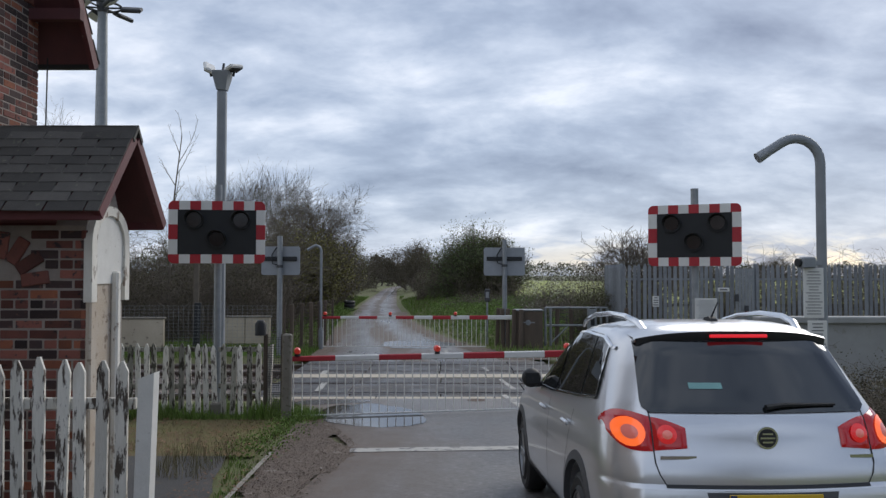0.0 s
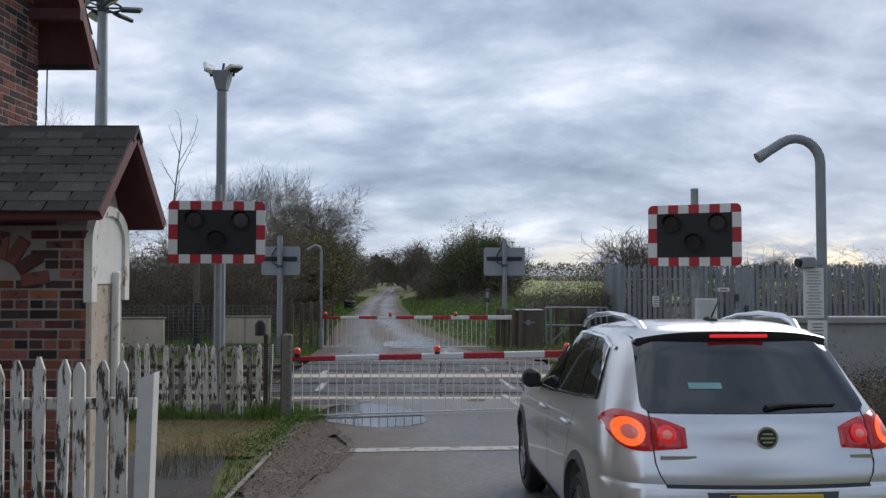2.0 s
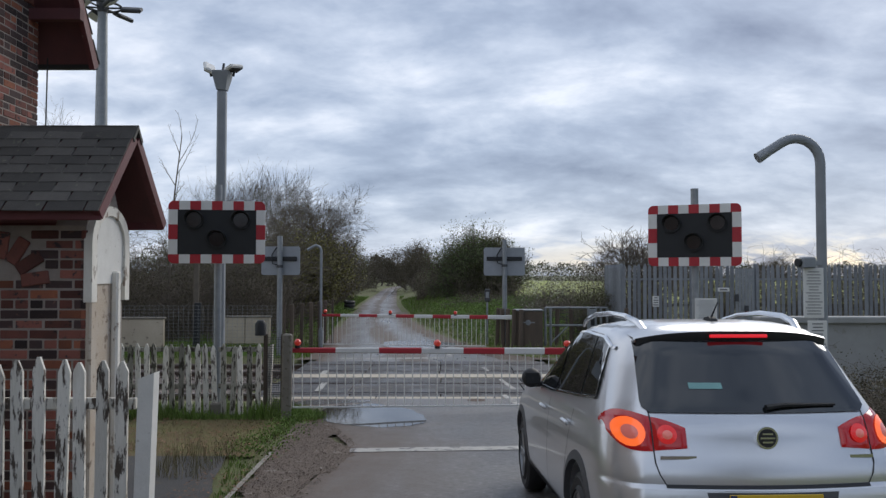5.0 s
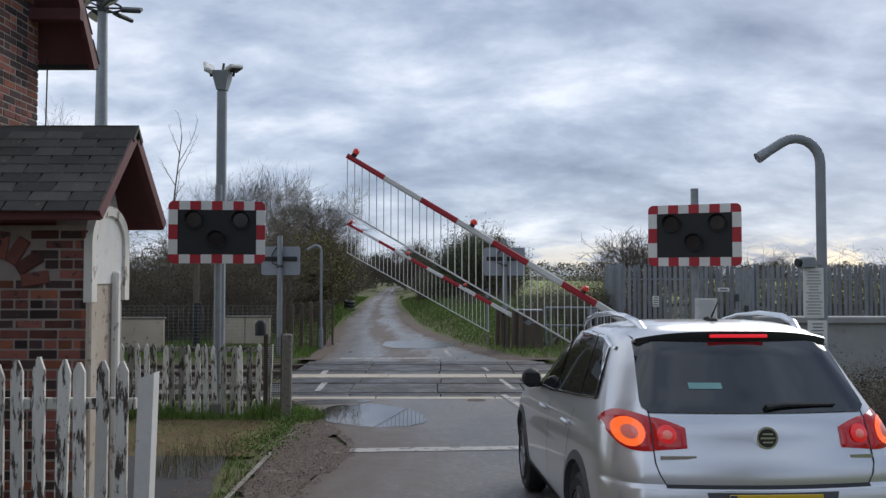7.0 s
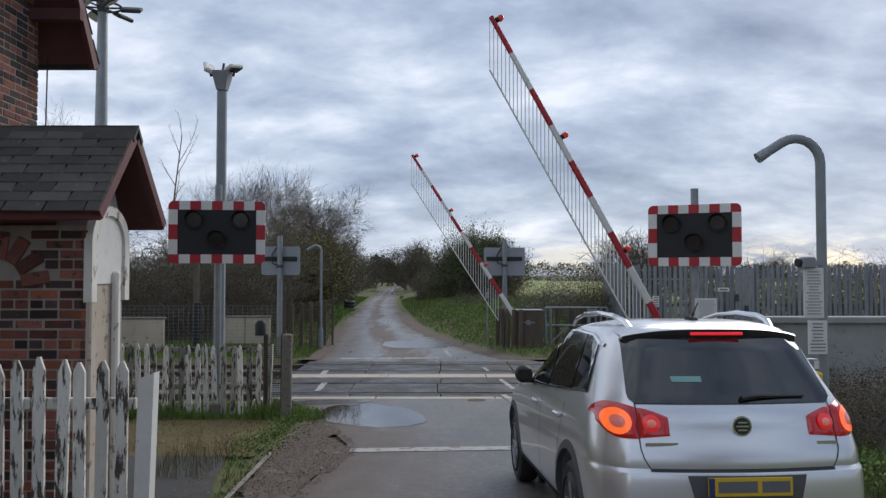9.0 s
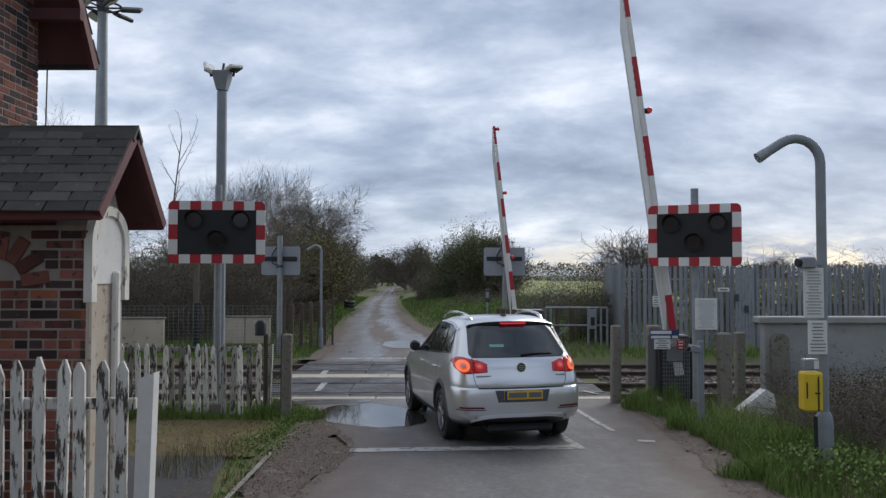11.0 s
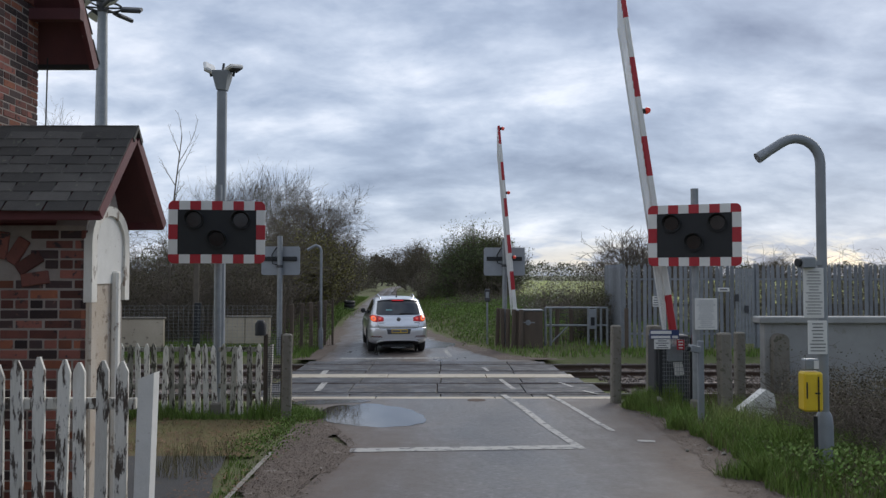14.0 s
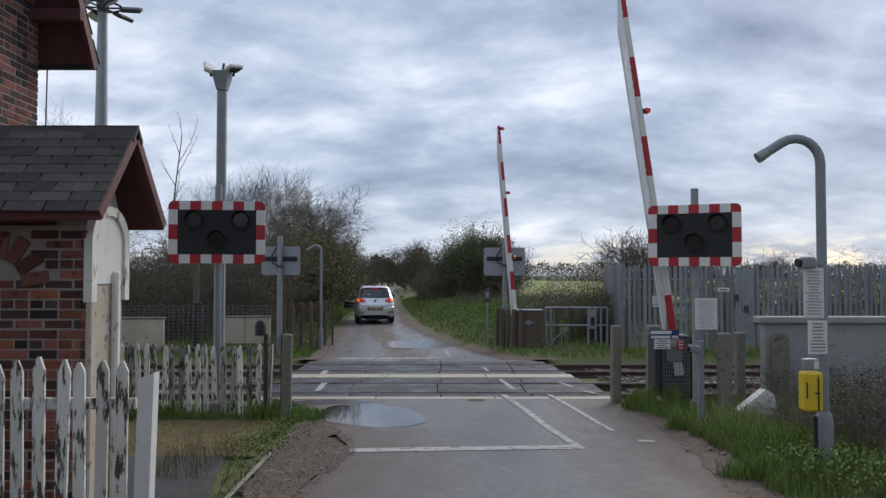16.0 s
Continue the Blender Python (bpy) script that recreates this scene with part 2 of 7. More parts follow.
SIGNWHITE = mat("reflective_white", (0.70, 0.69, 0.66), (0.62, 0.61, 0.58), 6.0, 0.5, bump=0.05)
SIGNBLUE = mat("sign_blue", (0.025, 0.045, 0.14), (0.02, 0.035, 0.11), 5.0, 0.5, bump=0.05)
INK = mat("sign_ink", (0.11, 0.11, 0.12), (0.15, 0.15, 0.15), 5.0, 0.6, bump=0.0)
YELLOW = mat("yellow_plastic", (0.72, 0.50, 0.02), (0.60, 0.41, 0.02), 6.0, 0.45, bump=0.05, spots=(0.40, 0.30, 0.06), spot_at=0.66)
ALU = mat("grey_back_plate", (0.30, 0.32, 0.34), (0.25, 0.265, 0.285), 4.0, 0.55, bump=0.05, metal=0.1)
LENS = mat("dark_signal_lens", (0.012, 0.008, 0.008), (0.02, 0.012, 0.012), 5.0, 0.15, bump=0.0)
BEACON = mat("red_beacon", (0.45, 0.03, 0.02), (0.38, 0.02, 0.015), 5.0, 0.3, bump=0.0, emit=(1.0, 0.07, 0.03), strength=0.12)
BARK = mat("bark", (0.150, 0.125, 0.098), (0.095, 0.080, 0.063), 6.0, 0.95, bump=0.5, fine=40)
TWIG = mat("bare_twig", (0.155, 0.128, 0.10), (0.095, 0.078, 0.062), 3.0, 0.95, bump=0.0, island=0.3)
LEAF_DARK = mat("dark_hedge_leaf", (0.090, 0.108, 0.045), (0.100, 0.085, 0.046), 1.2, 0.7, spec=0.2, bump=0.0, island=0.5)
LEAF_OLIVE = mat("budding_olive_leaf", (0.21, 0.20, 0.065), (0.15, 0.13, 0.05), 1.2, 0.7, spec=0.2, bump=0.0, island=0.45)
LEAF_BROWN = mat("brown_winter_leaf", (0.118, 0.098, 0.066), (0.085, 0.080, 0.046), 1.2, 0.8, spec=0.2, bump=0.0, island=0.5)
LEAF_BUSH = mat("fresh_green_bush_leaf", (0.150, 0.195, 0.080), (0.110, 0.135, 0.058), 1.2, 0.7, spec=0.2, bump=0.0, island=0.45)
NETTLE = mat("broad_weed_leaf", (0.115, 0.215, 0.048), (0.165, 0.205, 0.070), 3.0, 0.9, spec=0.1, bump=0.0, island=0.45)
BLOSSOM = mat("white_blossom", (0.62, 0.60, 0.52), (0.45, 0.45, 0.36), 2.0, 0.8, bump=0.0, island=0.3)
BLADE = mat("grass_blade", (0.115, 0.215, 0.038), (0.165, 0.205, 0.058), 1.0, 0.7, spec=0.2, bump=0.0, island=0.45)
PALEBLADE = mat("pale_long_grass", (0.24, 0.29, 0.10), (0.20, 0.24, 0.08), 1.0, 0.8, spec=0.2, bump=0.0, island=0.4)
DRYBLADE = mat("dry_grass_blade", (0.20, 0.165, 0.085), (0.13, 0.12, 0.05), 1.0, 0.8, bump=0.0, island=0.4)
FIELD = mat("crop_field", (0.29, 0.31, 0.070), (0.20, 0.24, 0.055), 0.10, 0.9, bump=0.5, fine=3.0)
MOSS = mat("moss", (0.125, 0.125, 0.034), (0.130, 0.090, 0.038), 2.2, 0.95, bump=0.9, fine=30, spots=(0.15, 0.065, 0.025), spot_at=0.6, dist=0.03)
SILVER = mat("silver_car_paint", (0.74, 0.745, 0.755), (0.69, 0.695, 0.705), 1.5, 0.28, bump=0.0, metal=0.75, coat=0.8, spots=(0.70, 0.69, 0.68), spot_at=0.68)
TRIMBLACK = mat("black_car_trim", (0.018, 0.018, 0.019), (0.025, 0.025, 0.026), 6.0, 0.55, bump=0.05)
ARCHGREY = mat("dark_grey_bumper_plastic", (0.085, 0.086, 0.090), (0.065, 0.066, 0.070), 6.0, 0.55, bump=0.05)
TYRE = mat("wet_tyre_rubber", (0.014, 0.014, 0.015), (0.022, 0.021, 0.020), 8.0, 0.6, bump=0.2)
RIM = mat("alloy_rim", (0.36, 0.37, 0.38), (0.28, 0.285, 0.29), 6.0, 0.35, bump=0.0, metal=0.8)
CHROME = mat("chrome", (0.75, 0.76, 0.77), (0.70, 0.70, 0.71), 5.0, 0.12, bump=0.0, metal=1.0)
TAILRED = mat("tail_lamp_red", (0.30, 0.006, 0.008), (0.24, 0.005, 0.007), 9.0, 0.12, bump=0.0, emit=(1.0, 0.01, 0.015), strength=0.10, coat=0.6)
TAILGLOW = mat("lit_tail_lamp", (0.6, 0.05, 0.03), (0.55, 0.04, 0.03), 9.0, 0.2, bump=0.0, emit=(1.0, 0.17, 0.025), strength=0.85, coat=0.6)
TAILPALE = mat("pale_lamp_lens", (0.55, 0.20, 0.17), (0.50, 0.16, 0.14), 9.0, 0.15, bump=0.0, emit=(1.0, 0.2, 0.15), strength=0.22, coat=0.6)
TAILDIM = mat("bright_red_lamp_ring", (0.50, 0.02, 0.02), (0.42, 0.016, 0.016), 9.0, 0.15, bump=0.0, emit=(1.0, 0.03, 0.03), strength=0.28, coat=0.6)
TAILHIGH = mat("lit_high_brake_lamp", (0.5, 0.02, 0.02), (0.45, 0.02, 0.02), 9.0, 0.2, bump=0.0, emit=(1.0, 0.02, 0.04), strength=0.55)
REFLECTOR = mat("red_reflector", (0.16, 0.010, 0.012), (0.12, 0.008, 0.010), 9.0, 0.2, bump=0.0)
PLATEYEL = mat("yellow_plate", (0.66, 0.43, 0.03), (0.62, 0.40, 0.03), 5.0, 0.4, bump=0.0)


def glass(name, tint, rough=0.02):
    mt = bpy.data.materials.new(name)
    mt.use_nodes = True
    b = mt.node_tree.nodes["Principled BSDF"]
    b.inputs["Base Color"].default_value = (*tint, 1)
    b.inputs["Roughness"].default_value = rough
    b.inputs["Specular IOR Level"].default_value = 0.8
    b.inputs["Coat Weight"].default_value = 0.5
    b.inputs["Coat Roughness"].default_value = 0.02
    MATS[name] = mt
    return mt


TINTED = glass("tinted_privacy_glass", (0.010, 0.012, 0.013))
WETFILM = mat("wet_film", (0.075, 0.074, 0.074), (0.10, 0.095, 0.09), 2.0, 0.20, bump=0.15, fine=14, dist=0.004)
WATER = mat("puddle_water", (0.030, 0.028, 0.026), (0.05, 0.045, 0.04), 2.0, 0.02, bump=0.03, fine=9, spec=0.9, dist=0.004)


# ---- building helpers ----
def bm_box(bm, cx, cy, cz, sx, sy, sz, rot=None, bev=0.0):
    m = Matrix.Translation((cx, cy, cz))
    if rot is not None:
        m = m @ rot
    made = bmesh.ops.create_cube(bm, size=1, matrix=m @ Matrix.Diagonal((sx, sy, sz, 1)))
    if bev:
        vs = made["verts"]
        es = list({e for v in vs for e in v.link_edges})
        bmesh.ops.bevel(bm, geom=es, offset=bev, segments=1, profile=0.5, affect="EDGES")
    return bm


def box(cx, cy, cz, sx, sy, sz, rot=None, bev=0.0):
    return bm_box(bmesh.new(), cx, cy, cz, sx, sy, sz, rot, bev)


def bm_tube(bm, pts, radii, sides=10, caps=True):
    pts = [Vector(p) for p in pts]
    if isinstance(radii, (int, float)):
        radii = [radii] * len(pts)
    rings = []
    d0 = (pts[1] - pts[0]).normalized()
    side = d0.orthogonal().normalized()
    for i, p in enumerate(pts):
        d = (pts[min(i + 1, len(pts) - 1)] - pts[max(i - 1, 0)]).normalized()
        side = (side - d * side.dot(d)).normalized()
        up = d.cross(side)
        rings.append([bm.verts.new(p + (side * math.cos(a) + up * math.sin(a)) * radii[i])
                      for a in (2 * math.pi * k / sides for k in range(sides))])
    for a, b in zip(rings, rings[1:]):
        for k in range(sides):
            bm.faces.new((a[k], a[(k + 1) % sides], b[(k + 1) % sides], b[k]))
    if caps:
        bm.faces.new(rings[0][::-1])
        bm.faces.new(rings[-1])
    return bm


def tube(pts, radii, sides=10, caps=True):
    return bm_tube(bmesh.new(), pts, radii, sides, caps)


def bm_prism(bm, poly, axis, a, b):
    """A polygon in the plane across an axis (0: x, 1: y, 2: z), drawn out from a to b."""
    def at(p, w):
        q = list(p)
        q.insert(axis, w)
        return q
    lo = [bm.verts.new(at(p, a)) for p in poly]
    hi = [bm.verts.new(at(p, b)) for p in poly]
    n = len(poly)
    for i in range(n):
        bm.faces.new((lo[i], lo[(i + 1) % n], hi[(i + 1) % n], hi[i]))
    bm.faces.new(lo[::-1])
    bm.faces.new(hi)
    bmesh.ops.recalc_face_normals(bm, faces=bm.faces[:])
    return bm


def prism(poly, axis, a, b):
    return bm_prism(bmesh.new(), poly, axis, a, b)


def finish(bm, name, material, smooth=False):
    me = bpy.data.meshes.new(name)
    bm.to_mesh(me)
    bm.free()
    me.materials.append(material)
    if smooth:
        for p in me.polygons:
            p.use_smooth = True
        me.set_sharp_from_angle(angle=radians(35))
    return me


def part(name, bm, material, parent, label="", smooth=False):
    ob = new(name, finish(bm, name, material, smooth))
    ob.parent = parent
    return tagged(ob, label)


def setting(name, bm, material, label="", category="", smooth=False):
    return tagged(new(name, finish(bm, name, material, smooth)), label, category, kind="structure")


def thing(name, m, label, category, group=""):
    ob = new(name)
    ob.empty_display_size = 0.2
    ob.matrix_basis = m
    return tagged(ob, label, category, group)


def raw_mesh(name, verts, faces, material, smooth=False):
    me = bpy.data.meshes.new(name)
    me.from_pydata(verts, [], faces)
    me.materials.append(material)
    if smooth:
        for p in me.polygons:
            p.use_smooth = True
    return me


# ---- the lie of the land: it falls to the railway and climbs gently beyond ----
LAND_Y = (-60, 0, 5.3, 7.9, 10.2, 11.8, 14, 16.5, 24, 35, 60, 120, 300, 900)
LAND_Z = (1.0, 0.56, 0.38, 0.26, 0.155, 0.085, 0.068, 0, 0, 0.17, 0.36, 0.62, 0.8, 0.8)


def steps(xs, ys, x):
    """Straight lines between the given points."""
    if x <= xs[0]:
        return ys[0]
    for k in range(1, len(xs)):
        if x < xs[k]:
            return ys[k - 1] + (ys[k] - ys[k - 1]) * (x - xs[k - 1]) / (xs[k] - xs[k - 1])
    return ys[-1]


def land(y):
    return (steps(LAND_Y, LAND_Z, y - 0.6) + steps(LAND_Y, LAND_Z, y) + steps(LAND_Y, LAND_Z, y + 0.6)) / 3


ROAD = ((-40, -1.6, 3.2), (4, -1.45, 2.75), (7.5, -1.42, 2.89), (10.3, -1.2, 3.2), (12.5, -1.9, 3.4), (14.2, -2.6, 3.4), (15.2, -2.85, 3.35), (21.8, -3.5, 2.6), (23.5, -3.6, 1.7),
        (26.7, -3.7, 0.55), (31, -4.1, -0.6), (37, -4.6, -1.6), (54.5, -5.6, -3.2), (103, -7.7, -6.0), (140, -7.0, -5.2), (200, -2.0, 0.0))


ROAD_Y, ROAD_L, ROAD_R = ([r[k] for r in ROAD] for k in range(3))


def road_edges(y):
    return steps(ROAD_Y, ROAD_L, y), steps(ROAD_Y, ROAD_R, y)


def verge(x, y):
    """How high the ground beside the road stands above the road's line."""
    xl, xr = road_edges(y)
    d = max(xl - x, x - xr)
    if 15.05 < y < 21.7 or (14.6 < y < 22.4 and d > 0):
        return -0.16
    if d < 0:
        return -0.06
    if y < 13.4 and x < 0:
        return -0.03 + 0.02 * noise.noise((x * 0.9, y * 0.9, 0))
    z = min(d, 1.2) * 0.04 - 0.012
    if y > 24.5 and x > xr:
        z += 0.45 * min(1, max(0, d - 0.3) / 2.5) * min(1, (y - 24.5) / 4)
    z += 0.05 * noise.noise((x * 0.7, y * 0.7, 0)) * min(1, d)
    return z


def build_ground():
    xs = sorted(set(list(np.arange(-14, 16.01, 0.4)) + [-900, -500, -250, -120, -70, -45, -30, -24, -19, 19, 24, 30, 45, 70, 120, 250, 500, 900]))
    ys = sorted(set(list(np.arange(2, 45.01, 0.4)) + list(np.arange(46, 110, 2.5)) + [-60, -30, -12, -5, -2, 0, 120, 140, 170, 200, 300, 500, 900]))
    V = [(x, y, land(y) + verge(x, y)) for y in ys for x in xs]
    n = len(xs)
    Fc = [(j * n + i, j * n + i + 1, (j + 1) * n + i + 1, (j + 1) * n + i) for j in range(len(ys) - 1) for i in range(n - 1)]
    tagged(new("ground", raw_mesh("ground", V, Fc, GRASS_SOIL, True)), "rough grass and bare soil verges", "ground", kind="structure")


def strip(rows, lift, cols=8, step=0.5, wob=0.0):
    """A sheet on the land between two edges given as (y, left, right)."""
    bm = bmesh.new()
    uv = bm.loops.layers.uv.new("edge_distance")
    ys = [r[0] for r in rows]
    y, prev, last = ys[0], None, None
    while True:
        a, b = (float(np.interp(y, ys, [r[k] for r in rows])) for k in (1, 2))
        a += sum(wob * k * noise.noise((y * q, 1.7 + q, 0)) for k, q in ((1, 1.3), (0.6, 4.1), (0.5, 11.0), (0.35, 23.0)))
        b += sum(wob * k * noise.noise((y * q, 9.2 + q, 0)) for k, q in ((1, 1.3), (0.6, 4.1), (0.5, 11.0), (0.35, 23.0)))
        row = [bm.verts.new((a + (b - a) * k / cols, y, land(y) + lift)) for k in range(cols + 1)]
        reach = [((b - a) * k / cols, (b - a) * (1 - k / cols)) for k in range(cols + 1)]
        if prev:
            for k in range(cols):
                f = bm.faces.new((prev[k], prev[k + 1], row[k + 1], row[k]))
                for loop, d in zip(f.loops, (last[k], last[k + 1], reach[k + 1], reach[k])):
                    loop[uv].uv = d
        prev, last = row, reach
        if y >= ys[-1]:
            break
        y = min(ys[-1], y + step * (1 if y < 40 else 5))
    return bm


def blob_disc(x, y, r):
    return tube([(x, y, land(y) - 0.02), (x, y, land(y) + 0.006)], r, 20)


def line_mark(p, q, width, lift=0.006):
    """A painted line on the road from p to q (x, y)."""
    p, q = Vector((*p, 0)), Vector((*q, 0))
    d = (q - p).normalized()
    s = Vector((-d.y, d.x, 0)) * width / 2
    bm = bmesh.new()
    n = max(2, int((q - p).length / 0.25))
    prev = None
    for i in range(n + 1):
        c = p.lerp(q, i / n)
        w = 1 + 0.12 * noise.noise((c.x * 5, c.y * 5, 3))
        row = [bm.verts.new((v.x, v.y, land(v.y) + lift)) for v in (c + s * w, c - s * w)]
        if prev:
            bm.faces.new((prev[0], prev[1], row[1], row[0]))
        prev = row
    bmesh.ops.recalc_face_normals(bm, faces=bm.faces[:])
    return bm


# ---- ground, road, railway ----
build_ground()
setting("road", strip([r for r in ROAD if r[0] < 15] + [(15.0, -2.85, 3.35)], 0.0, 10), ASPHALT, "wet grey asphalt lane with worn patches", "road")
setting("road", strip([(21.78, -3.5, 2.6)] + [r for r in ROAD if r[0] > 22], 0.0, 10), LANE, "wet grey asphalt lane beyond the railway", "road")
setting("gravel_shoulder", strip(((2, -2.0, -1.42), (7.5, -1.95, -1.38), (9.7, -2.15, -1.16), (11.0, -2.2, -1.42), (12.6, -2.3, -1.78), (13.6, -2.75, -2.3)), 0.004, 6, 0.06, 0.16), GRAVEL,
        "brown muddy gravel beside the asphalt", "gravel")
setting("gravel_verge", strip(((2, 2.66, 3.3), (7.5, 2.80, 3.45), (9.9, 3.06, 3.75), (12, 3.24, 4.0), (14.3, 3.3, 3.85)), 0.004, 6, 0.06, 0.20), GRAVEL, "muddy gravel at the road's edge", "gravel")
setting("far_gravel", strip(((22.2, -4.2, -3.3), (24, -4.0, -3.4), (27, -4.0, -3.55), (34, -4.55, -4.25)), 0.006, 6, 0.1, 0.16), GRAVEL, "muddy gravel beside the far lane", "gravel")
setting("far_gravel_edge", strip(((22.2, 1.6, 3.6), (23.4, 1.2, 2.6), (26.7, 0.2, 1.0), (31, -1.0, -0.3), (37, -1.9, -1.3), (45, -2.6, -2.0)), 0.006, 6, 0.1, 0.2), GRAVEL, "muddy gravel beside the far lane", "gravel")
setting("garden_path", strip(((2, -3.0, -1.9), (7.5, -3.4, -2.2), (9.6, -3.9, -2.62)), 0.010, 6, 0.3, 0.05), PATCH, "dark tarmac garden path", "path")
setting("moss_patch", strip(((9.6, -4.6, -2.35), (12.7, -5.0, -2.5)), 0.004, 8, 0.08, 0.12), MOSS, "moss and dead leaves before the fence", "moss")
setting("drain_cover", blob_disc(0.62, 14.75, 0.17), RUST, "round iron drain cover in the asphalt", "drain cover")
setting("road_edging", line_mark((-1.80, 3.0), (-2.10, 9.75), 0.055, 0.03), KERB, "narrow concrete edging strip", "kerb")

MARKS = [((-1.17, 10.02), (1.81, 10.28), 0.28), ((1.74, 10.40), (1.18, 15.55), 0.12), ((2.47, 11.6), (2.07, 15.6), 0.09), ((2.62, 10.75), (2.85, 10.7), 0.16),
         ((1.30, 18.05), (1.47, 16.45), 0.10), ((1.0, 20.6), (1.12, 19.6), 0.08), ((-2.55, 16.15), (-2.62, 17.9), 0.13), ((-2.85, 18.2), (-2.9, 20.0), 0.14),
         ((-2.9, 22.4), (0.15, 22.7), 0.34), ((0.22, 23.0), (0.06, 25.0), 0.12), ((3.05, 15.7), (2.85, 16.2), 0.08), ((2.55, 17.6), (2.75, 16.8), 0.08)]
for p, q, w in MARKS:
    setting("road_marking", line_mark(p, q, w), PAINTLINE, "worn white painted road line", "road marking")

# two tracks across the road, decked with rubber panels
RAILS = (15.88, 17.42, 19.55, 21.05)


def build_track():
    xl, xr = -3.6, 3.35
    bm = bmesh.new()
    ballast_v, ballast_f = [], []
    rnd = random.Random(4)
    for y0, y1, z in ((14.9, 18.4, -0.13), (18.4, 22.3, -0.13)):
        for a, b in ((-60, -4.2), (4.0, 60)):
            n = 40
            for i in range(n):
                x0, x1 = a + (b - a) * i / n, a + (b - a) * (i + 1) / n
                k = [bm.verts.new((x, y, z)) for x, y in ((x0, y0), (x1, y0), (x1, y1), (x0, y1))]
                bm.faces.new(k)
    setting("ballast", bm, BALLAST, "grey-brown railway ballast", "ballast")
    # loose stones where the track leaves the road
    for i in range(5200):
        x = rnd.uniform(3.7, 11.5) if i % 4 else rnd.uniform(-9, -3.9)
        y, s = rnd.uniform(15.0, 22.2), rnd.uniform(0.02, 0.045)
        k = len(ballast_v)
        q = Euler((rnd.uniform(0, 3), rnd.uniform(0, 3), 0)).to_matrix()
        for d in ((1, 0, 0), (-1, 0, 0), (0, 1, 0), (0, -1, 0), (0, 0, 0.8), (0, 0, -0.8)):
            p = q @ (Vector(d) * s)
            ballast_v.append((x + p.x, y + p.y, -0.11 + p.z))
        ballast_f += [(k, k + 2, k + 4), (k + 2, k + 1, k + 4), (k + 1, k + 3, k + 4), (k + 3, k, k + 4), (k + 2, k, k + 5), (k + 1, k + 2, k + 5), (k + 3, k + 1, k + 5), (k, k + 3, k + 5)]
    tagged(new("ballast_stones", raw_mesh("ballast_stones", ballast_v, ballast_f, BALLAST)), "loose pale ballast stones between the rails", "ballast", kind="stuff")
    for i, y in enumerate(RAILS):
        rail = thing("rail", pose(0, y, 0), "worn running rail, bright on top, rusty at the sides", "rail", "running rails")
        part("web", prism(((-0.07, -0.15), (0.07, -0.15), (0.07, -0.135), (0.012, -0.115), (0.012, -0.04), (-0.012, -0.04), (-0.012, -0.115), (-0.07, -0.135)), 0, -60, 60), RUST, rail)
        part("head", box(0, 0, -0.017, 120, 0.07, 0.05, bev=0.008), STEEL, rail, "bright worn rail head")
    sl = bmesh.new()
    sleeper = None
    for y in (16.65, 20.3):
        for k in range(26):
            for x in (4.1 + 0.65 * k, -4.4 - 0.65 * k):
                m = pose(x, y, -0.17)
                if sleeper is None:
                    sleeper = tagged(new("sleeper", finish(box(0, 0, 0, 0.25, 2.5, 0.13, bev=0.015), "sleeper", BROWNWOOD)), "dark weathered wooden sleeper in the ballast", "sleeper", "sleepers")
                    sleeper.matrix_basis = m
                else:
                    copy_thing(sleeper, m)
    sl.free()
    # deck panels: outside, between and outside each pair of rails
    deck = new("crossing_deck")
    tagged(deck, "wet dark rubber deck panels between the rails", "crossing deck", kind="structure")
    bands = [(15.43, 15.79), (16.02, 17.28), (17.51, 18.30), (18.94, 19.46), (19.69, 20.91), (21.14, 21.75)]
    rnd = random.Random(7)
    for y0, y1 in bands:
        x, skew = xl - 0.15 * rnd.random(), 0
        end = xr - (y0 - 15.3) * 0.10
        while x < end:
            w = min(1.8, end - x)
            if w > 0.3:
                part("panel", box(x + w / 2, (y0 + y1) / 2, -0.045 + rnd.uniform(-0.004, 0.004), w - 0.02, y1 - y0, 0.10, pose(0, 0, 0, rnd.uniform(-0.25, 0.25), rnd.uniform(-0.2, 0.2), 0), 0.012), PANEL, deck)
            x += w
    for y, x1, deep in ((15.21, 3.3, 0.40), (18.62, 3.05, 0.60)):
        a = xl
        while a < x1 - 0.2:
            w = min(2.3, x1 - a)
            part("edge_beam", box(a + w / 2, y, -0.035, w - 0.015, deep, 0.10, pose(0, 0, 0, 0, rnd.uniform(-0.15, 0.15), 0), 0.012), CREAMLINE, deck, "cream-painted concrete edge beam")
            a += w


build_track()


def blob(cx, cy, rx, ry, lift, seed, turn=0.0, follow=False):
    """A flat pool with an uneven shore."""
    bm = bmesh.new()
    c = bm.verts.new((cx, cy, land(cy) + lift))
    ring = []
    for k in range(64):
        a = 2 * math.pi * k / 64
        w = 1 + 0.22 * noise.noise((math.cos(a) * 1.4, math.sin(a) * 1.4, seed)) + 0.10 * noise.noise((math.cos(a) * 4, math.sin(a) * 4, seed))
        u, v = rx * w * math.cos(a), ry * w * math.sin(a)
        yy = cy + u * math.sin(turn) + v * math.cos(turn)
        ring.append(bm.verts.new((cx + u * math.cos(turn) - v * math.sin(turn), yy, land(yy if follow else cy) + lift)))
    for k in range(64):
        bm.faces.new((c, ring[k], ring[(k + 1) % 64]))
    return bm


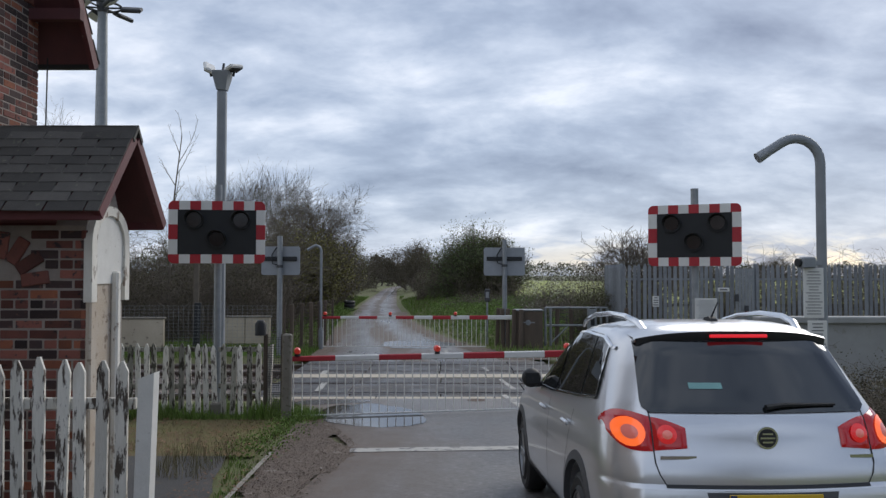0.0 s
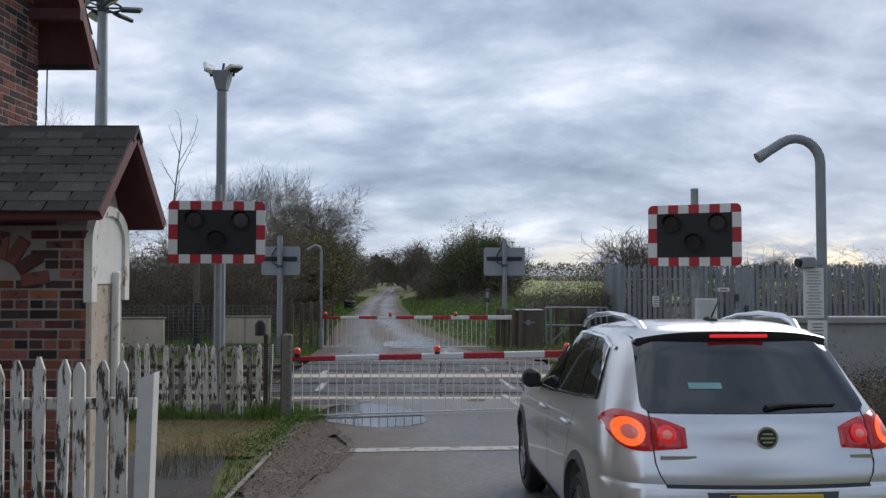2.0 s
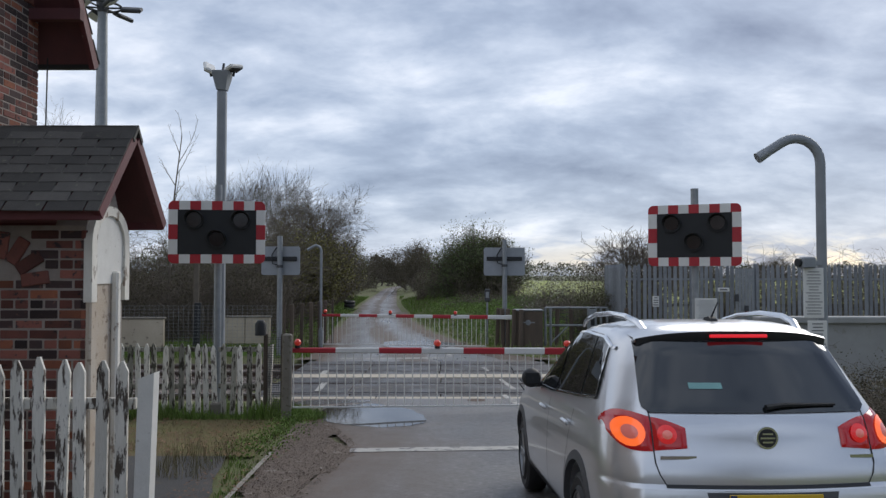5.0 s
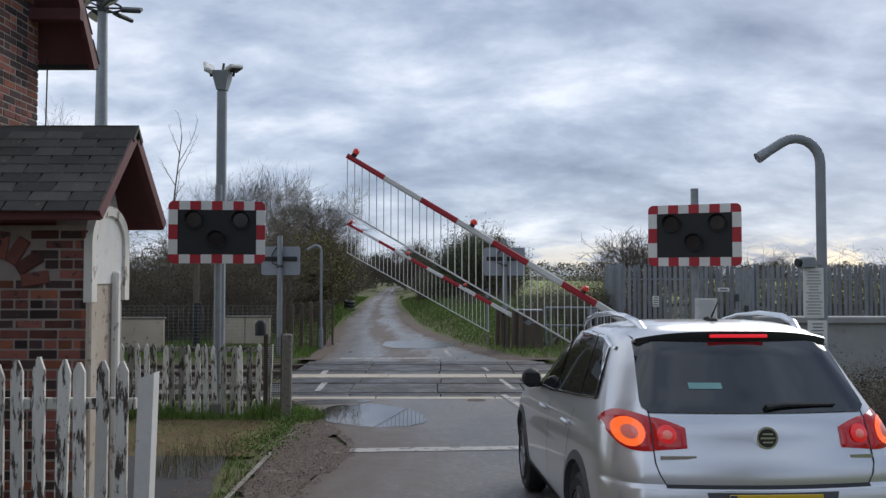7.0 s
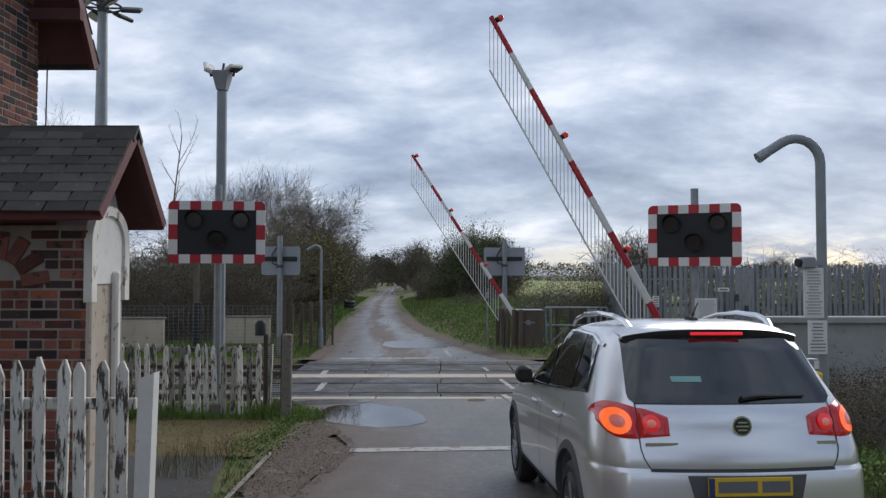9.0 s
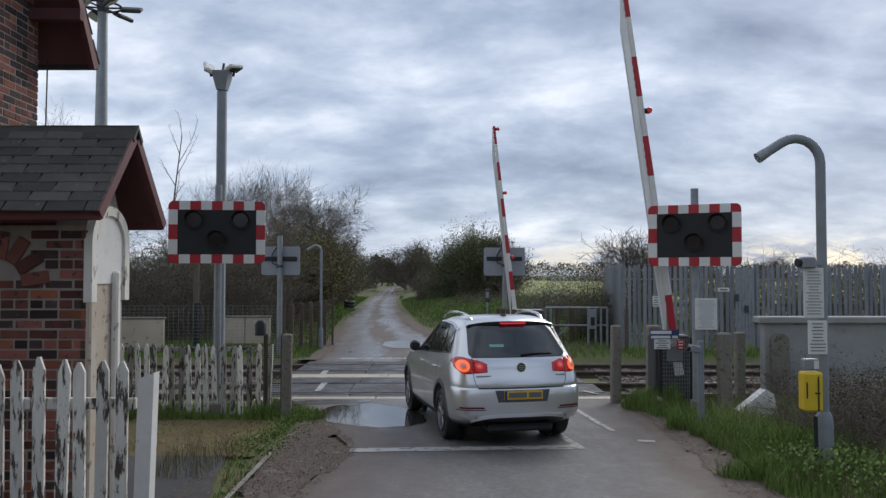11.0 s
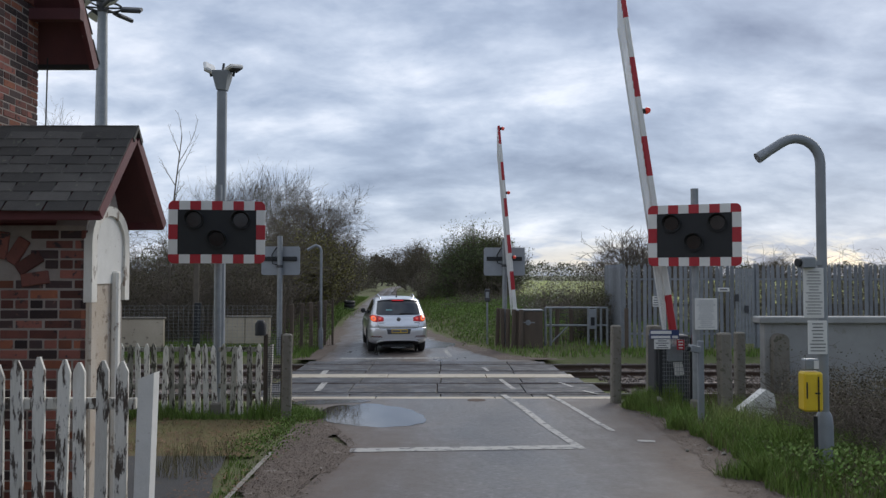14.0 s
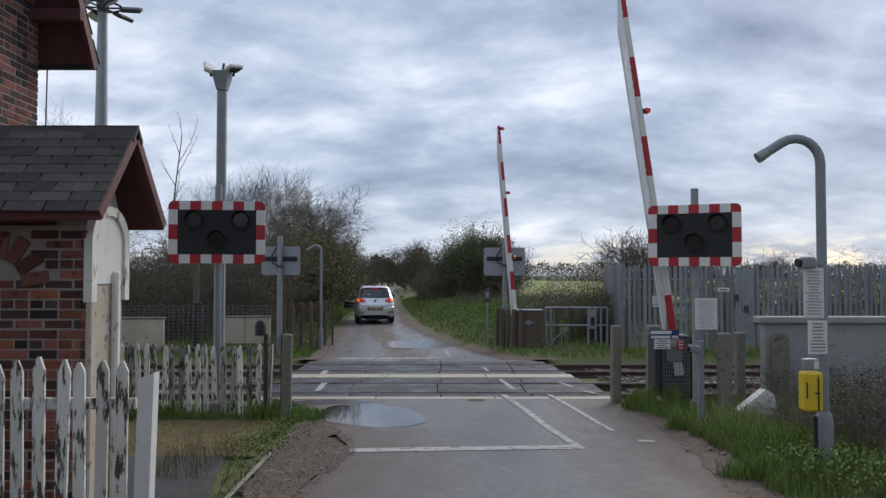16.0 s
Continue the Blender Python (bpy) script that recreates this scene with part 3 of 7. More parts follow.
setting("puddle", blob(-1.15, 13.0, 0.80, 1.15, 0.016, 1.0, 0.5), WATER, "shallow rain puddle on the asphalt", "puddle")
setting("puddle", blob(-0.9, 26.6, 1.3, 1.3, 0.007, 5.0, 0.3, True), WETFILM, "rain puddle across the far lane", "puddle")
setting("puddle", blob(-2.1, 14.5, 0.7, 0.3, 0.006, 9.0, 0.2, True), WETFILM, "thin film of rain water beside the deck", "puddle")


# ---- the level crossing: barriers, lights, masts ----
NEAR_TILT = ((0, 0), (4.7, 0), (5.0, 1.2), (5.4, 6.3), (6.4, 20.8), (7.0, 29.8), (7.5, 37.2), (8.0, 44.7), (8.5, 52.2), (9.0, 59.9), (9.5, 67.2), (10.0, 73.8), (10.5, 79.1), (10.9, 81.5), (11.3, 82.2),
             (12.0, 82.1), (13.0, 81.4), (14.0, 81.4), (16.0, 81.4))
FAR_TILT = ((0, 0), (4.75, 0), (5.05, 1.2), (5.5, 7.2), (6.4, 20.5), (7.0, 29.1), (7.5, 36.0), (8.0, 43.0), (8.5, 50.3), (9.0, 57.6), (9.5, 65.0), (10.0, 72.5), (10.5, 79.0), (10.9, 83.0), (11.3, 84.7),
            (12.0, 85.0), (13.0, 85.1), (14.0, 85.1), (16.0, 85.1))


def boom_barrier(m, length, stripes, lamps, rods, depth, label):
    """A boom along its own -x from the hinge, with a hanging skirt of rods. Returns the boom and the parts that swing on it."""
    boom = thing("barrier_boom", m, label, "barrier", "crossing barriers")
    n = len(stripes)
    x = -0.30
    seg = (length - 0.30) / n
    for i, c in enumerate(stripes):
        h0, h1 = 0.13 - 0.05 * i / n, 0.13 - 0.05 * (i + 1) / n
        bm = bmesh.new()
        k = []
        for xx, h in ((x, h0), (x - seg, h1)):
            k.append([bm.verts.new((xx, y, z)) for y, z in ((-0.035, -h / 2 + 0.015), (-0.02, -h / 2), (0.02, -h / 2), (0.035, -h / 2 + 0.015), (0.035, h / 2 - 0.015), (0.02, h / 2), (-0.02, h / 2), (-0.035, h / 2 - 0.015))])
        for j in range(8):
            bm.faces.new((k[0][j], k[0][(j + 1) % 8], k[1][(j + 1) % 8], k[1][j]))
        bm.faces.new(k[0])
        bm.faces.new(k[1][::-1])
        bmesh.ops.recalc_face_normals(bm, faces=bm.faces[:])
        part("stripe", bm, SIGNRED if c == "r" else SIGNWHITE, boom, "red reflective stripe" if c == "r" else "white reflective stripe")
        x -= seg
    part("root_arm", box(0.05, 0.0, 0, 0.75, 0.09, 0.15, bev=0.02), WHITEPAINT, boom, "white steel root arm")
    for lx in lamps:
        lamp = part("boom_lamp", tube([(lx, -0.02, 0.04), (lx, -0.02, 0.10)], 0.045, 10), BLACK, boom, "round boom-mounted warning lamp")
        part("lens", tube([(lx, -0.085, 0.125), (lx, -0.05, 0.125), (lx, 0.03, 0.125), (lx, 0.06, 0.125)], [0.035, 0.055, 0.055, 0.04], 12), BEACON, lamp, "glowing red lens", True)
    swing = []
    x0, x1 = -length + 0.04, -0.95
    for i in range(rods):
        xx = x0 + (x1 - x0) * i / (rods - 1)
        rod = part("skirt_rod", tube([(0, 0, 0), (0, 0, -depth)], 0.0085, 5), SIGNWHITE, boom)
        rod.matrix_basis = pose(xx, 0, -0.05)
        swing.append((rod, xx, 0.0))
    rail = part("skirt_rail", box(0, 0, 0, x1 - x0 + 0.03, 0.02, 0.028, bev=0.004), SIGNWHITE, boom, "white bottom rail of the hanging skirt")
    swing.append((rail, (x0 + x1) / 2, depth))
    return boom, swing


NEAR_HINGE, NEAR_YAW = (4.08, 13.9, 1.03), 10.5
FAR_HINGE, FAR_YAW = (2.29, 25.0, 1.03), 0.0
near_boom, near_swing = boom_barrier(pose(*NEAR_HINGE, 0, 0, NEAR_YAW), 6.62, "rwrwrwrwr"[::-1], (-6.52, -4.25, -2.0), 42, 0.86, "red and white striped barrier boom with hanging rod skirt")
far_boom, far_swing = boom_barrier(pose(*FAR_HINGE, 0, 0, FAR_YAW), 6.10, "wrwrwrwrwr", (-6.0, -3.95, -1.9), 36, 0.86, "red and white striped boom of the far barrier")


def bars(parent, x0, x1, z0, z1, y, n, material=None, seed=0, hgt=0.4):
    """Lines of writing too small to read, as plain bars on a plate that faces -y."""
    rnd = random.Random(seed)
    step = (z1 - z0) / n
    for i in range(n):
        w = (x1 - x0) * rnd.uniform(0.55, 1.0)
        c = (x0 + x1) / 2
        part("text_bar", box(c, y, z1 - step * (i + 0.5), w, 0.003, step * hgt), material or INK, parent)


def light_board(m, w, h, top, label, pole_r=0.06, lean=0.0, hood=1.0):
    """Crossing light signal: pole, black board with red and white border, three hooded lamps."""
    s = thing("crossing_signal", m, label, "traffic signal", "crossing signals")
    zc = top - h / 2
    part("pole", tube([(0, 0.12, 0), (0, 0.12, top + 0.28)], pole_r, 14), GALV, s, "galvanised steel pole", True)
    part("pole_foot", box(0, 0.12, 0.12, 0.20, 0.20, 0.24, bev=0.03), CONCRETE, s, "concrete foot")
    t = 0.145
    part("board", box(0, 0, zc, w - 0.1, 0.03, h - 0.1, bev=0.01), BLACK, s, "matt black backing board")
    nx, nz = 9, 5
    for side in (-1, 1):
        for i in range(nx):
            x0, x1 = -w / 2 + w * i / nx, -w / 2 + w * (i + 1) / nx
            z0, z1 = (zc + h / 2 - t, zc + h / 2) if side > 0 else (zc - h / 2, zc - h / 2 + t)
            poly = [(x0, z0), (x1, z0), (x1, z1), (x0, z1)]
            if i in (0, nx - 1):
                r, cx = 0.09, (x0 + 0.09 if i == 0 else x1 - 0.09)
                cz = z1 - 0.09 if side > 0 else z0 + 0.09
                sx = -1 if i == 0 else 1
                arc = [(cx + sx * r * math.sin(a), cz + side * r * math.cos(a)) for a in (math.pi / 2 * k / 5 for k in range(6))]
                ex, ix = (x0, x1) if i == 0 else (x1, x0)
                ez, iz = (z1, z0) if side > 0 else (z0, z1)
                poly = [(ix, iz), (ix, ez)] + arc + [(ex, iz)]
            part("border_square", prism(poly, 1, -0.024, -0.004), SIGNRED if i % 2 == 0 else SIGNWHITE, s)
    for side in (-1, 1):
        for j in range(1, nz - 1):
            z0 = zc - h / 2 + t + (h - 2 * t) * (j - 1) / (nz - 2)
            z1 = zc - h / 2 + t + (h - 2 * t) * j / (nz - 2)
            part("border_square", box(side * (w / 2 - t / 2), -0.014, (z0 + z1) / 2, t, 0.02, z1 - z0), SIGNWHITE if j % 2 else SIGNRED, s)
    for lx, lz in ((-0.36, 0.20), (0.38, 0.20), (0.0, -0.12)):
        lamp = part("lamp", tube([(lx, -0.02, zc + lz), (lx, -0.07, zc + lz)], 0.145, 20), BLACK, s, "unlit round signal lamp")
        part("lens", tube([(lx, -0.072, zc + lz), (lx, -0.078, zc + lz)], 0.115, 20), LENS, lamp, "dark unlit lens")
        bm = bmesh.new()
        prev = None
        for k in range(17):
            a = math.pi * (-0.12 + 1.24 * k / 16)
            dep = 0.10 + 0.17 * hood * max(0, math.sin(a))
            ring = [bm.verts.new((lx + r * math.cos(a), y, zc + lz + r * math.sin(a))) for r, y in ((0.15, -0.03), (0.15, -dep), (0.14, -dep), (0.14, -0.03))]
            if prev:
                for i in range(4):
                    bm.faces.new((prev[i], prev[(i + 1) % 4], ring[(i + 1) % 4], ring[i]))
            prev = ring
        bmesh.ops.recalc_face_normals(bm, faces=bm.faces[:])
        part("hood", bm, BLACK, lamp, "black visor", True)
    return s


light_board(pose(-3.70, 12.95, 0.05, 0, 0, 8), 1.54, 1.02, 3.53, "black crossing signal with red and white border on steel pole")
light_board(pose(4.21, 13.25, 0.05, 0, 0, -24), 1.50, 1.03, 3.50, "black crossing signal board turned away, beside the barrier machine", 0.065)


def back_board(m, w, h, top, hgt, label):
    s = thing("crossing_signal", m, label, "traffic signal", "crossing signals")
    part("pole", tube([(0, 0, 0), (0, 0, hgt)], 0.075, 12), GALV, s, "galvanised steel pole", True)
    poly = []
    for cx, cz, a0 in ((w / 2 - 0.06, top - 0.06, 0), (-w / 2 + 0.06, top - 0.06, 90), (-w / 2 + 0.06, top - h + 0.06, 180), (w / 2 - 0.06, top - h + 0.06, 270)):
        poly += [(cx + 0.06 * math.cos(radians(a0 + 30 * k)), cz + 0.06 * math.sin(radians(a0 + 30 * k))) for k in range(4)]
    part("board", prism(poly, 1, 0.10, 0.13), ALU, s, "plain grey back of the signal board")
    part("lamp_tray", box(0, 0.075, top - 0.36, w * 0.86, 0.05, 0.13, bev=0.015), BLACK, s, "black lamp housing bar")
    part("clamp", tube([(0, 0, top - 0.62), (0, 0, top - 0.54)], 0.09, 12), DARKGREY, s, "dark pipe clamp")
    part("cable", tube([(-0.02, -0.02, top - 0.55), (-0.22, 0.02, top - 0.50), (-0.24, 0.03, top - 0.25), (-0.12, 0.05, top - 0.05), (0, 0, top + 0.0)], 0.018, 6), BLACK, s, "looped black cable", True)
    return s


back_board(pose(-4.72, 22.9, -0.1), 1.12, 0.83, 3.30, 3.6, "grey back of a crossing signal on a slim pole")
back_board(pose(1.97, 25.3, 0.0), 1.32, 0.90, 3.25, 3.5, "grey back of a crossing signal behind the far barrier")


def camera_mast(m, height):
    s = thing("camera_mast", m, "tall square steel mast with two tilted white floodlights", "mast")
    part("column", box(0, 0, height / 2, 0.16, 0.16, height, bev=0.03), GREYPAINT, s, "grey steel column")
    bm = bmesh.new()
    bmesh.ops.create_cone(bm, cap_ends=True, segments=4, radius1=0.12, radius2=0.23, depth=0.34, matrix=pose(0, 0, height + 0.17, 0, 0, 45))
    part("cradle", bm, GREYPAINT, s, "flared bracket")
    for sx in (-1, 1):
        p = pose(sx * 0.22, -0.05, height + 0.40, 38 if sx < 0 else 10, sx * -18, sx * -35)
        lamp = part("floodlight", box(0, 0, 0, 0.22, 0.32, 0.08, bev=0.025), SIGNWHITE, s, "white floodlight box")
        lamp.matrix_basis = p
        part("glass", box(0, 0, -0.043, 0.18, 0.27, 0.008), DARKGREY, lamp)
        part("yoke", tube([(sx * 0.20, 0, height + 0.26), (sx * 0.24, -0.02, height + 0.42)], 0.025, 6), DARKGREY, s)
    part("spike", tube([(0.0, 0, height + 0.30), (0.03, 0, height + 0.50)], 0.025, 6), DARKGREY, s)
    return s


camera_mast(pose(-4.05, 14.4, 0.0), 5.75)


def light_mast(m, height):
    s = thing("lighting_mast", m, "tall tapered lighting mast with a ring of floodlights", "mast")
    part("column", tube([(0, 0, 0), (0, 0, height)], [0.26, 0.14], 16), GALV, s, "pale tapered steel column", True)
    part("head_ring", tube([(0.55 * math.cos(a), 0.55 * math.sin(a), height + 0.05) for a in (2 * math.pi * k / 18 for k in range(19))], 0.035, 6), DARKGREY, s, "", True)
    part("cap", tube([(0, 0, height - 0.15), (0, 0, height + 0.25)], [0.15, 0.2], 12), DARKGREY, s)
    for k in range(6):
        a = 2 * math.pi * k / 6 + 0.15
        c, d = math.cos(a), math.sin(a)
        part("arm", tube([(0.12 * c, 0.12 * d, height + 0.0), (0.75 * c, 0.75 * d, height + 0.02)], 0.03, 6), DARKGREY, s)
        lamp = part("floodlight", box(0, 0, 0, 0.36, 0.62, 0.12, bev=0.03), DARKGREY, s, "dark floodlight head")
        lamp.matrix_basis = Matrix.Translation((0.85 * c, 0.85 * d, height - 0.02)) @ Euler((0, 0, a + math.pi / 2)).to_matrix().to_4x4() @ Euler((radians(0), radians(-28), 0)).to_matrix().to_4x4()
        part("glass", box(0, 0, -0.064, 0.30, 0.54, 0.01), SIGNWHITE, lamp)
    return s


light_mast(pose(-10.52, 24.2, 0.0), 10.62)


def hook_lamp(m, height, reach, r, label):
    s = thing("swan_neck_post", m, label, "lamp post", "swan-neck posts")
    pts = [(0, 0, 0.0), (0, 0, height - 0.75 * reach)]
    for k in range(1, 9):
        a = math.pi * 0.68 * k / 8
        rr = reach * 0.40
        pts.append((-rr + rr * math.cos(a), 0, height - 0.75 * reach + rr * math.sin(a)))
    lx, lz = pts[-1][0], pts[-1][2]
    a = math.pi * 0.68
    dx, dz = -math.sin(a), math.cos(a)
    run = (reach + lx) / -dx
    pts.append((lx + dx * run, 0, lz + dz * run))
    part("tube", tube(pts, r, 14), GREYPAINT, s, "bent grey steel tube", True)
    part("base_sleeve", tube([(0, 0, -0.1), (0, 0, 0.55), (0, 0, 0.66), (0, 0, 0.70)], [r * 1.75, r * 1.75, r * 1.5, r * 1.1], 16), GREYPAINT, s, "thicker base sleeve", True)
    p = Vector(pts[-1])
    d = Vector((dx, 0, dz))
    part("nozzle", tube([p - d * 0.10, p + d * 0.02], [r * 1.05, r * 1.18], 14), GALV, s, "pale open end", True)
    return s


hook = hook_lamp(pose(4.07, 8.5, land(8.5) - 0.02), 3.86, 0.66, 0.052, "grey swan-neck steel post with sign plates")
hook_lamp(pose(-3.88, 25.2, 0.0), 3.45, 0.42, 0.042, "far grey swan-neck steel post behind the fence")


def sign_plate(parent_name, m, w, h, face, label, rows=0, head=None, ink=None, seed=1, tall=0.4):
    s = thing(parent_name, m, label, "sign", "crossing signs")
    part("plate", box(0, 0, 0, w, 0.012, h, bev=0.004), face, s)
    if head:
        part("header", box(0, -0.008, h / 2 - h * head[0] / 2, w, 0.006, h * head[0]), head[1], s, head[2])
    if rows:
        top = h / 2 * 0.9 - (h * head[0] if head else 0)
        bars(s, -w * 0.42, w * 0.42, -h / 2 * 0.9, top, -0.008, rows, ink, seed, tall)
    return s


# on the swan-neck post
sign_plate("sign", pose(3.93, 8.40, 2.18, 0, 0, 0), 0.215, 0.53, SIGNWHITE, "white notice plate with rows of small dark print", 15, seed=3, tall=0.26)
sign_plate("sign", pose(3.965, 8.40, 1.71, 0, 0, 0), 0.205, 0.355, SIGNWHITE, "white notice plate with a dark border", 9, seed=4, tall=0.30)
cambox = thing("camera_box", pose(3.86, 8.38, 2.50), "small grey camera housing clamped to the post", "camera")
part("housing", box(0, 0, 0, 0.15, 0.11, 0.12, bev=0.015), GREYPAINT, cambox)
part("lens_tube", tube([(-0.075, 0, 0.0), (-0.115, -0.01, 0)], 0.045, 14), BLACK, cambox, "black lens tube", True)
part("bracket", box(0.11, 0.05, 0, 0.12, 0.03, 0.05), GALV, cambox)
relay = thing("junction_box", pose(3.87, 8.38, 1.43), "small grey junction box on the post", "box")
part("housing", box(0, 0, 0, 0.15, 0.12, 0.115, bev=0.012), GALV, relay)
part("label", box(0.04, -0.062, 0, 0.05, 0.003, 0.085), SIGNWHITE, relay)
phone = thing("emergency_phone_box", pose(3.865, 8.36, 1.15), "bright yellow telephone cabinet on the post", "telephone box")
part("case", box(0, 0, 0, 0.20, 0.16, 0.41, bev=0.02), YELLOW, phone)
part("door", box(-0.035, -0.085, 0, 0.115, 0.012, 0.38, bev=0.005), YELLOW, phone, "yellow hinged door")
part("door_handle", box(-0.08, -0.096, 0.02, 0.012, 0.02, 0.17, bev=0.004), BLACK, phone, "black handle strip")
part("hinge_gap", box(0.045, -0.083, -0.02, 0.012, 0.012, 0.36), BLACK, phone)
part("catch", box(0.03, -0.095, -0.01, 0.05, 0.012, 0.015), BLACK, phone)
conduit = thing("cable_conduit", pose(0, 0, 0), "black plastic cable conduit beside the post", "conduit")
part("pipe", tube([(3.95, 8.42, 0.2), (3.94, 8.42, 0.88)], 0.022, 8), BLACK, conduit)

# barrier machine of the near side, with its fence and signs
machine = thing("barrier_machine", pose(4.05, 14.15, 0), "dark steel barrier machine cabinet behind mesh", "barrier machine", "barrier machines")
part("cabinet", box(0, 0.12, 0.66, 0.62, 0.46, 1.28, bev=0.02), DARKGREY, machine, "dark grey cabinet")
part("hinge_bracket", box(0, -0.28, 1.0, 0.26, 0.08, 0.3, bev=0.02), GALV, machine)
for dx in (-0.27, 0.27):
    part("upright", box(dx, -0.33, 0.64, 0.05, 0.05, 1.28, bev=0.006), BLACK, machine)
for k in range(12):
    part("mesh_wire", tube([(-0.25 + 0.045 * k, -0.33, 0.05), (-0.25 + 0.045 * k, -0.33, 1.26)], 0.004, 4), GALV, machine)
for k in range(18):
    part("mesh_wire", tube([(-0.27, -0.334, 0.08 + 0.068 * k), (0.27, -0.334, 0.08 + 0.068 * k)], 0.004, 4), GALV, machine)
far_machine = thing("barrier_machine", pose(2.62, 25.05, 0), "brown-grey barrier machine cabinet of the far side", "barrier machine", "barrier machines")
part("cabinet", box(0.08, 0.1, 0.62, 0.86, 0.6, 1.24, bev=0.02), BROWNWOOD, far_machine, "brown weathered cabinet")
part("lid", box(0.08, 0.1, 1.26, 0.9, 0.66, 0.04, bev=0.01), GALV, far_machine, "pale cabinet lid")
part("lock_disc", tube([(0.05, -0.20, 0.88), (0.05, -0.22, 0.88)], 0.085, 14), GALV, far_machine, "round lock plate")
part("lock_bar", box(0.05, -0.215, 0.88, 0.42, 0.015, 0.03), GALV, far_machine)

blue = thing("sign", pose(3.84, 13.76, 1.34), "white notice with blue header and arrow on the barrier machine", "sign", "crossing signs")
part("plate", box(0, 0, 0, 0.51, 0.012, 0.16, bev=0.003), SIGNBLUE, blue, "blue plate")
part("panel", box(-0.06, -0.008, 0.035, 0.36, 0.006, 0.055), SIGNWHITE, blue)
for a, b in ((-0.17, 0.13), (0.0, 0.20), (0.18, 0.10)):
    part("panel", box(a, -0.008, -0.045, b, 0.006, 0.045), SIGNWHITE, blue)
sign_plate("sign", pose(3.80, 13.76, 1.17), 0.28, 0.17, SIGNWHITE, "small white notice below the blue sign", 4, seed=8)
sign_plate("sign", pose(4.12, 13.76, 1.16), 0.13, 0.17, SIGNRED, "small red warning notice with white writing", 3, ink=SIGNWHITE, seed=9)
stake = sign_plate("sign", pose(4.33, 13.65, 1.24), 0.10, 0.22, SIGNRED, "narrow red plate on a dark stake")
part("stake", box(0.02, 0.05, -0.55, 0.10, 0.06, 1.45), DARKGREY, stake)
sign_plate("sign", pose(4.38, 13.20, 1.72, 0, 0, 0), 0.37, 0.52, SIGNWHITE, "white notice plate with rows of small grey print", 14, ink=ALU, seed=11, tall=0.25)
sign_plate("sign", pose(8.6, 24.275, 1.92, 0, 0, 0), 0.36, 0.12, SIGNWHITE, "small white plate on the palisade fence", 1, seed=12)
sign_plate("sign", pose(6.52, 24.275, 1.56, 0, 0, 0), 0.20, 0.32, SIGNWHITE, "small white notice on the palisade fence", 4, seed=14)
marker = sign_plate("sign", pose(6.72, 22.2, 0.55, 0, 0, 0), 0.15, 0.22, YELLOW, "small yellow warning plate on a stake beside the track", 1, seed=13)
part("stake", box(0, 0.02, -0.35, 0.04, 0.02, 0.75), GALV, marker)
bracket_cam = thing("camera_box", pose(3.81, 12.05, 1.25), "small grey detector box on a thin post", "camera")
part("housing", box(0.0, 0, 0, 0.16, 0.12, 0.11, pose(0, 0, 0, 0, 12, 10), 0.012), GALV, bracket_cam)
part("lens_tube", tube([(-0.08, -0.03, 0.0), (-0.13, -0.04, 0.012)], 0.04, 12), BLACK, bracket_cam, "black lens tube", True)
part("post", box(0.12, 0.07, -0.56, 0.09, 0.07, 1.35, bev=0.008), GREYPAINT, bracket_cam, "thin grey post")


def concrete_post(x, y, h, w=0.14, lean=0.0, label="weathered square concrete post beside the crossing"):
    p = tagged(new("concrete_post", finish(box(0, 0, h / 2 - 0.1, w, w, h + 0.2, bev=0.025), "concrete_post", CONCRETE)), label, "post", "concrete posts")
    p.matrix_basis = pose(x, y, land(y) - 0.02, 0, lean, 3)
    return p


concrete_post(3.13, 14.42, 1.42, 0.17, 0.5, "mossy concrete post at the railway's edge")
concrete_post(3.95, 14.9, 1.40, 0.24, 0.3, "broad concrete post before the barrier machine")
concrete_post(4.70, 13.25, 1.35, 0.20, -0.6, "concrete post beside the signal pole")
concrete_post(5.75, 15.4, 1.25, 0.18, 0.0, "concrete post before the pale wall")
concrete_post(-2.47, 12.55, 1.38, 0.15, 0.4, "square concrete post at the end of the picket fence")


# ---- fences and walls ----
def picket_mesh(w, t, h, tip, wobble, seed):
    rnd = random.Random(seed)
    a = tip * rnd.uniform(0.6, 1.1)
    s = rnd.uniform(-wobble, wobble)
    return prism([(-w / 2, 0), (w / 2, 0), (w / 2 + s * 0.3, h * 0.5), (w / 2, h - a), (w * 0.12, h), (-w * 0.12, h), (-w / 2, h - a), (-w / 2 + s * 0.3, h * 0.5)], 1, -t / 2, t / 2)


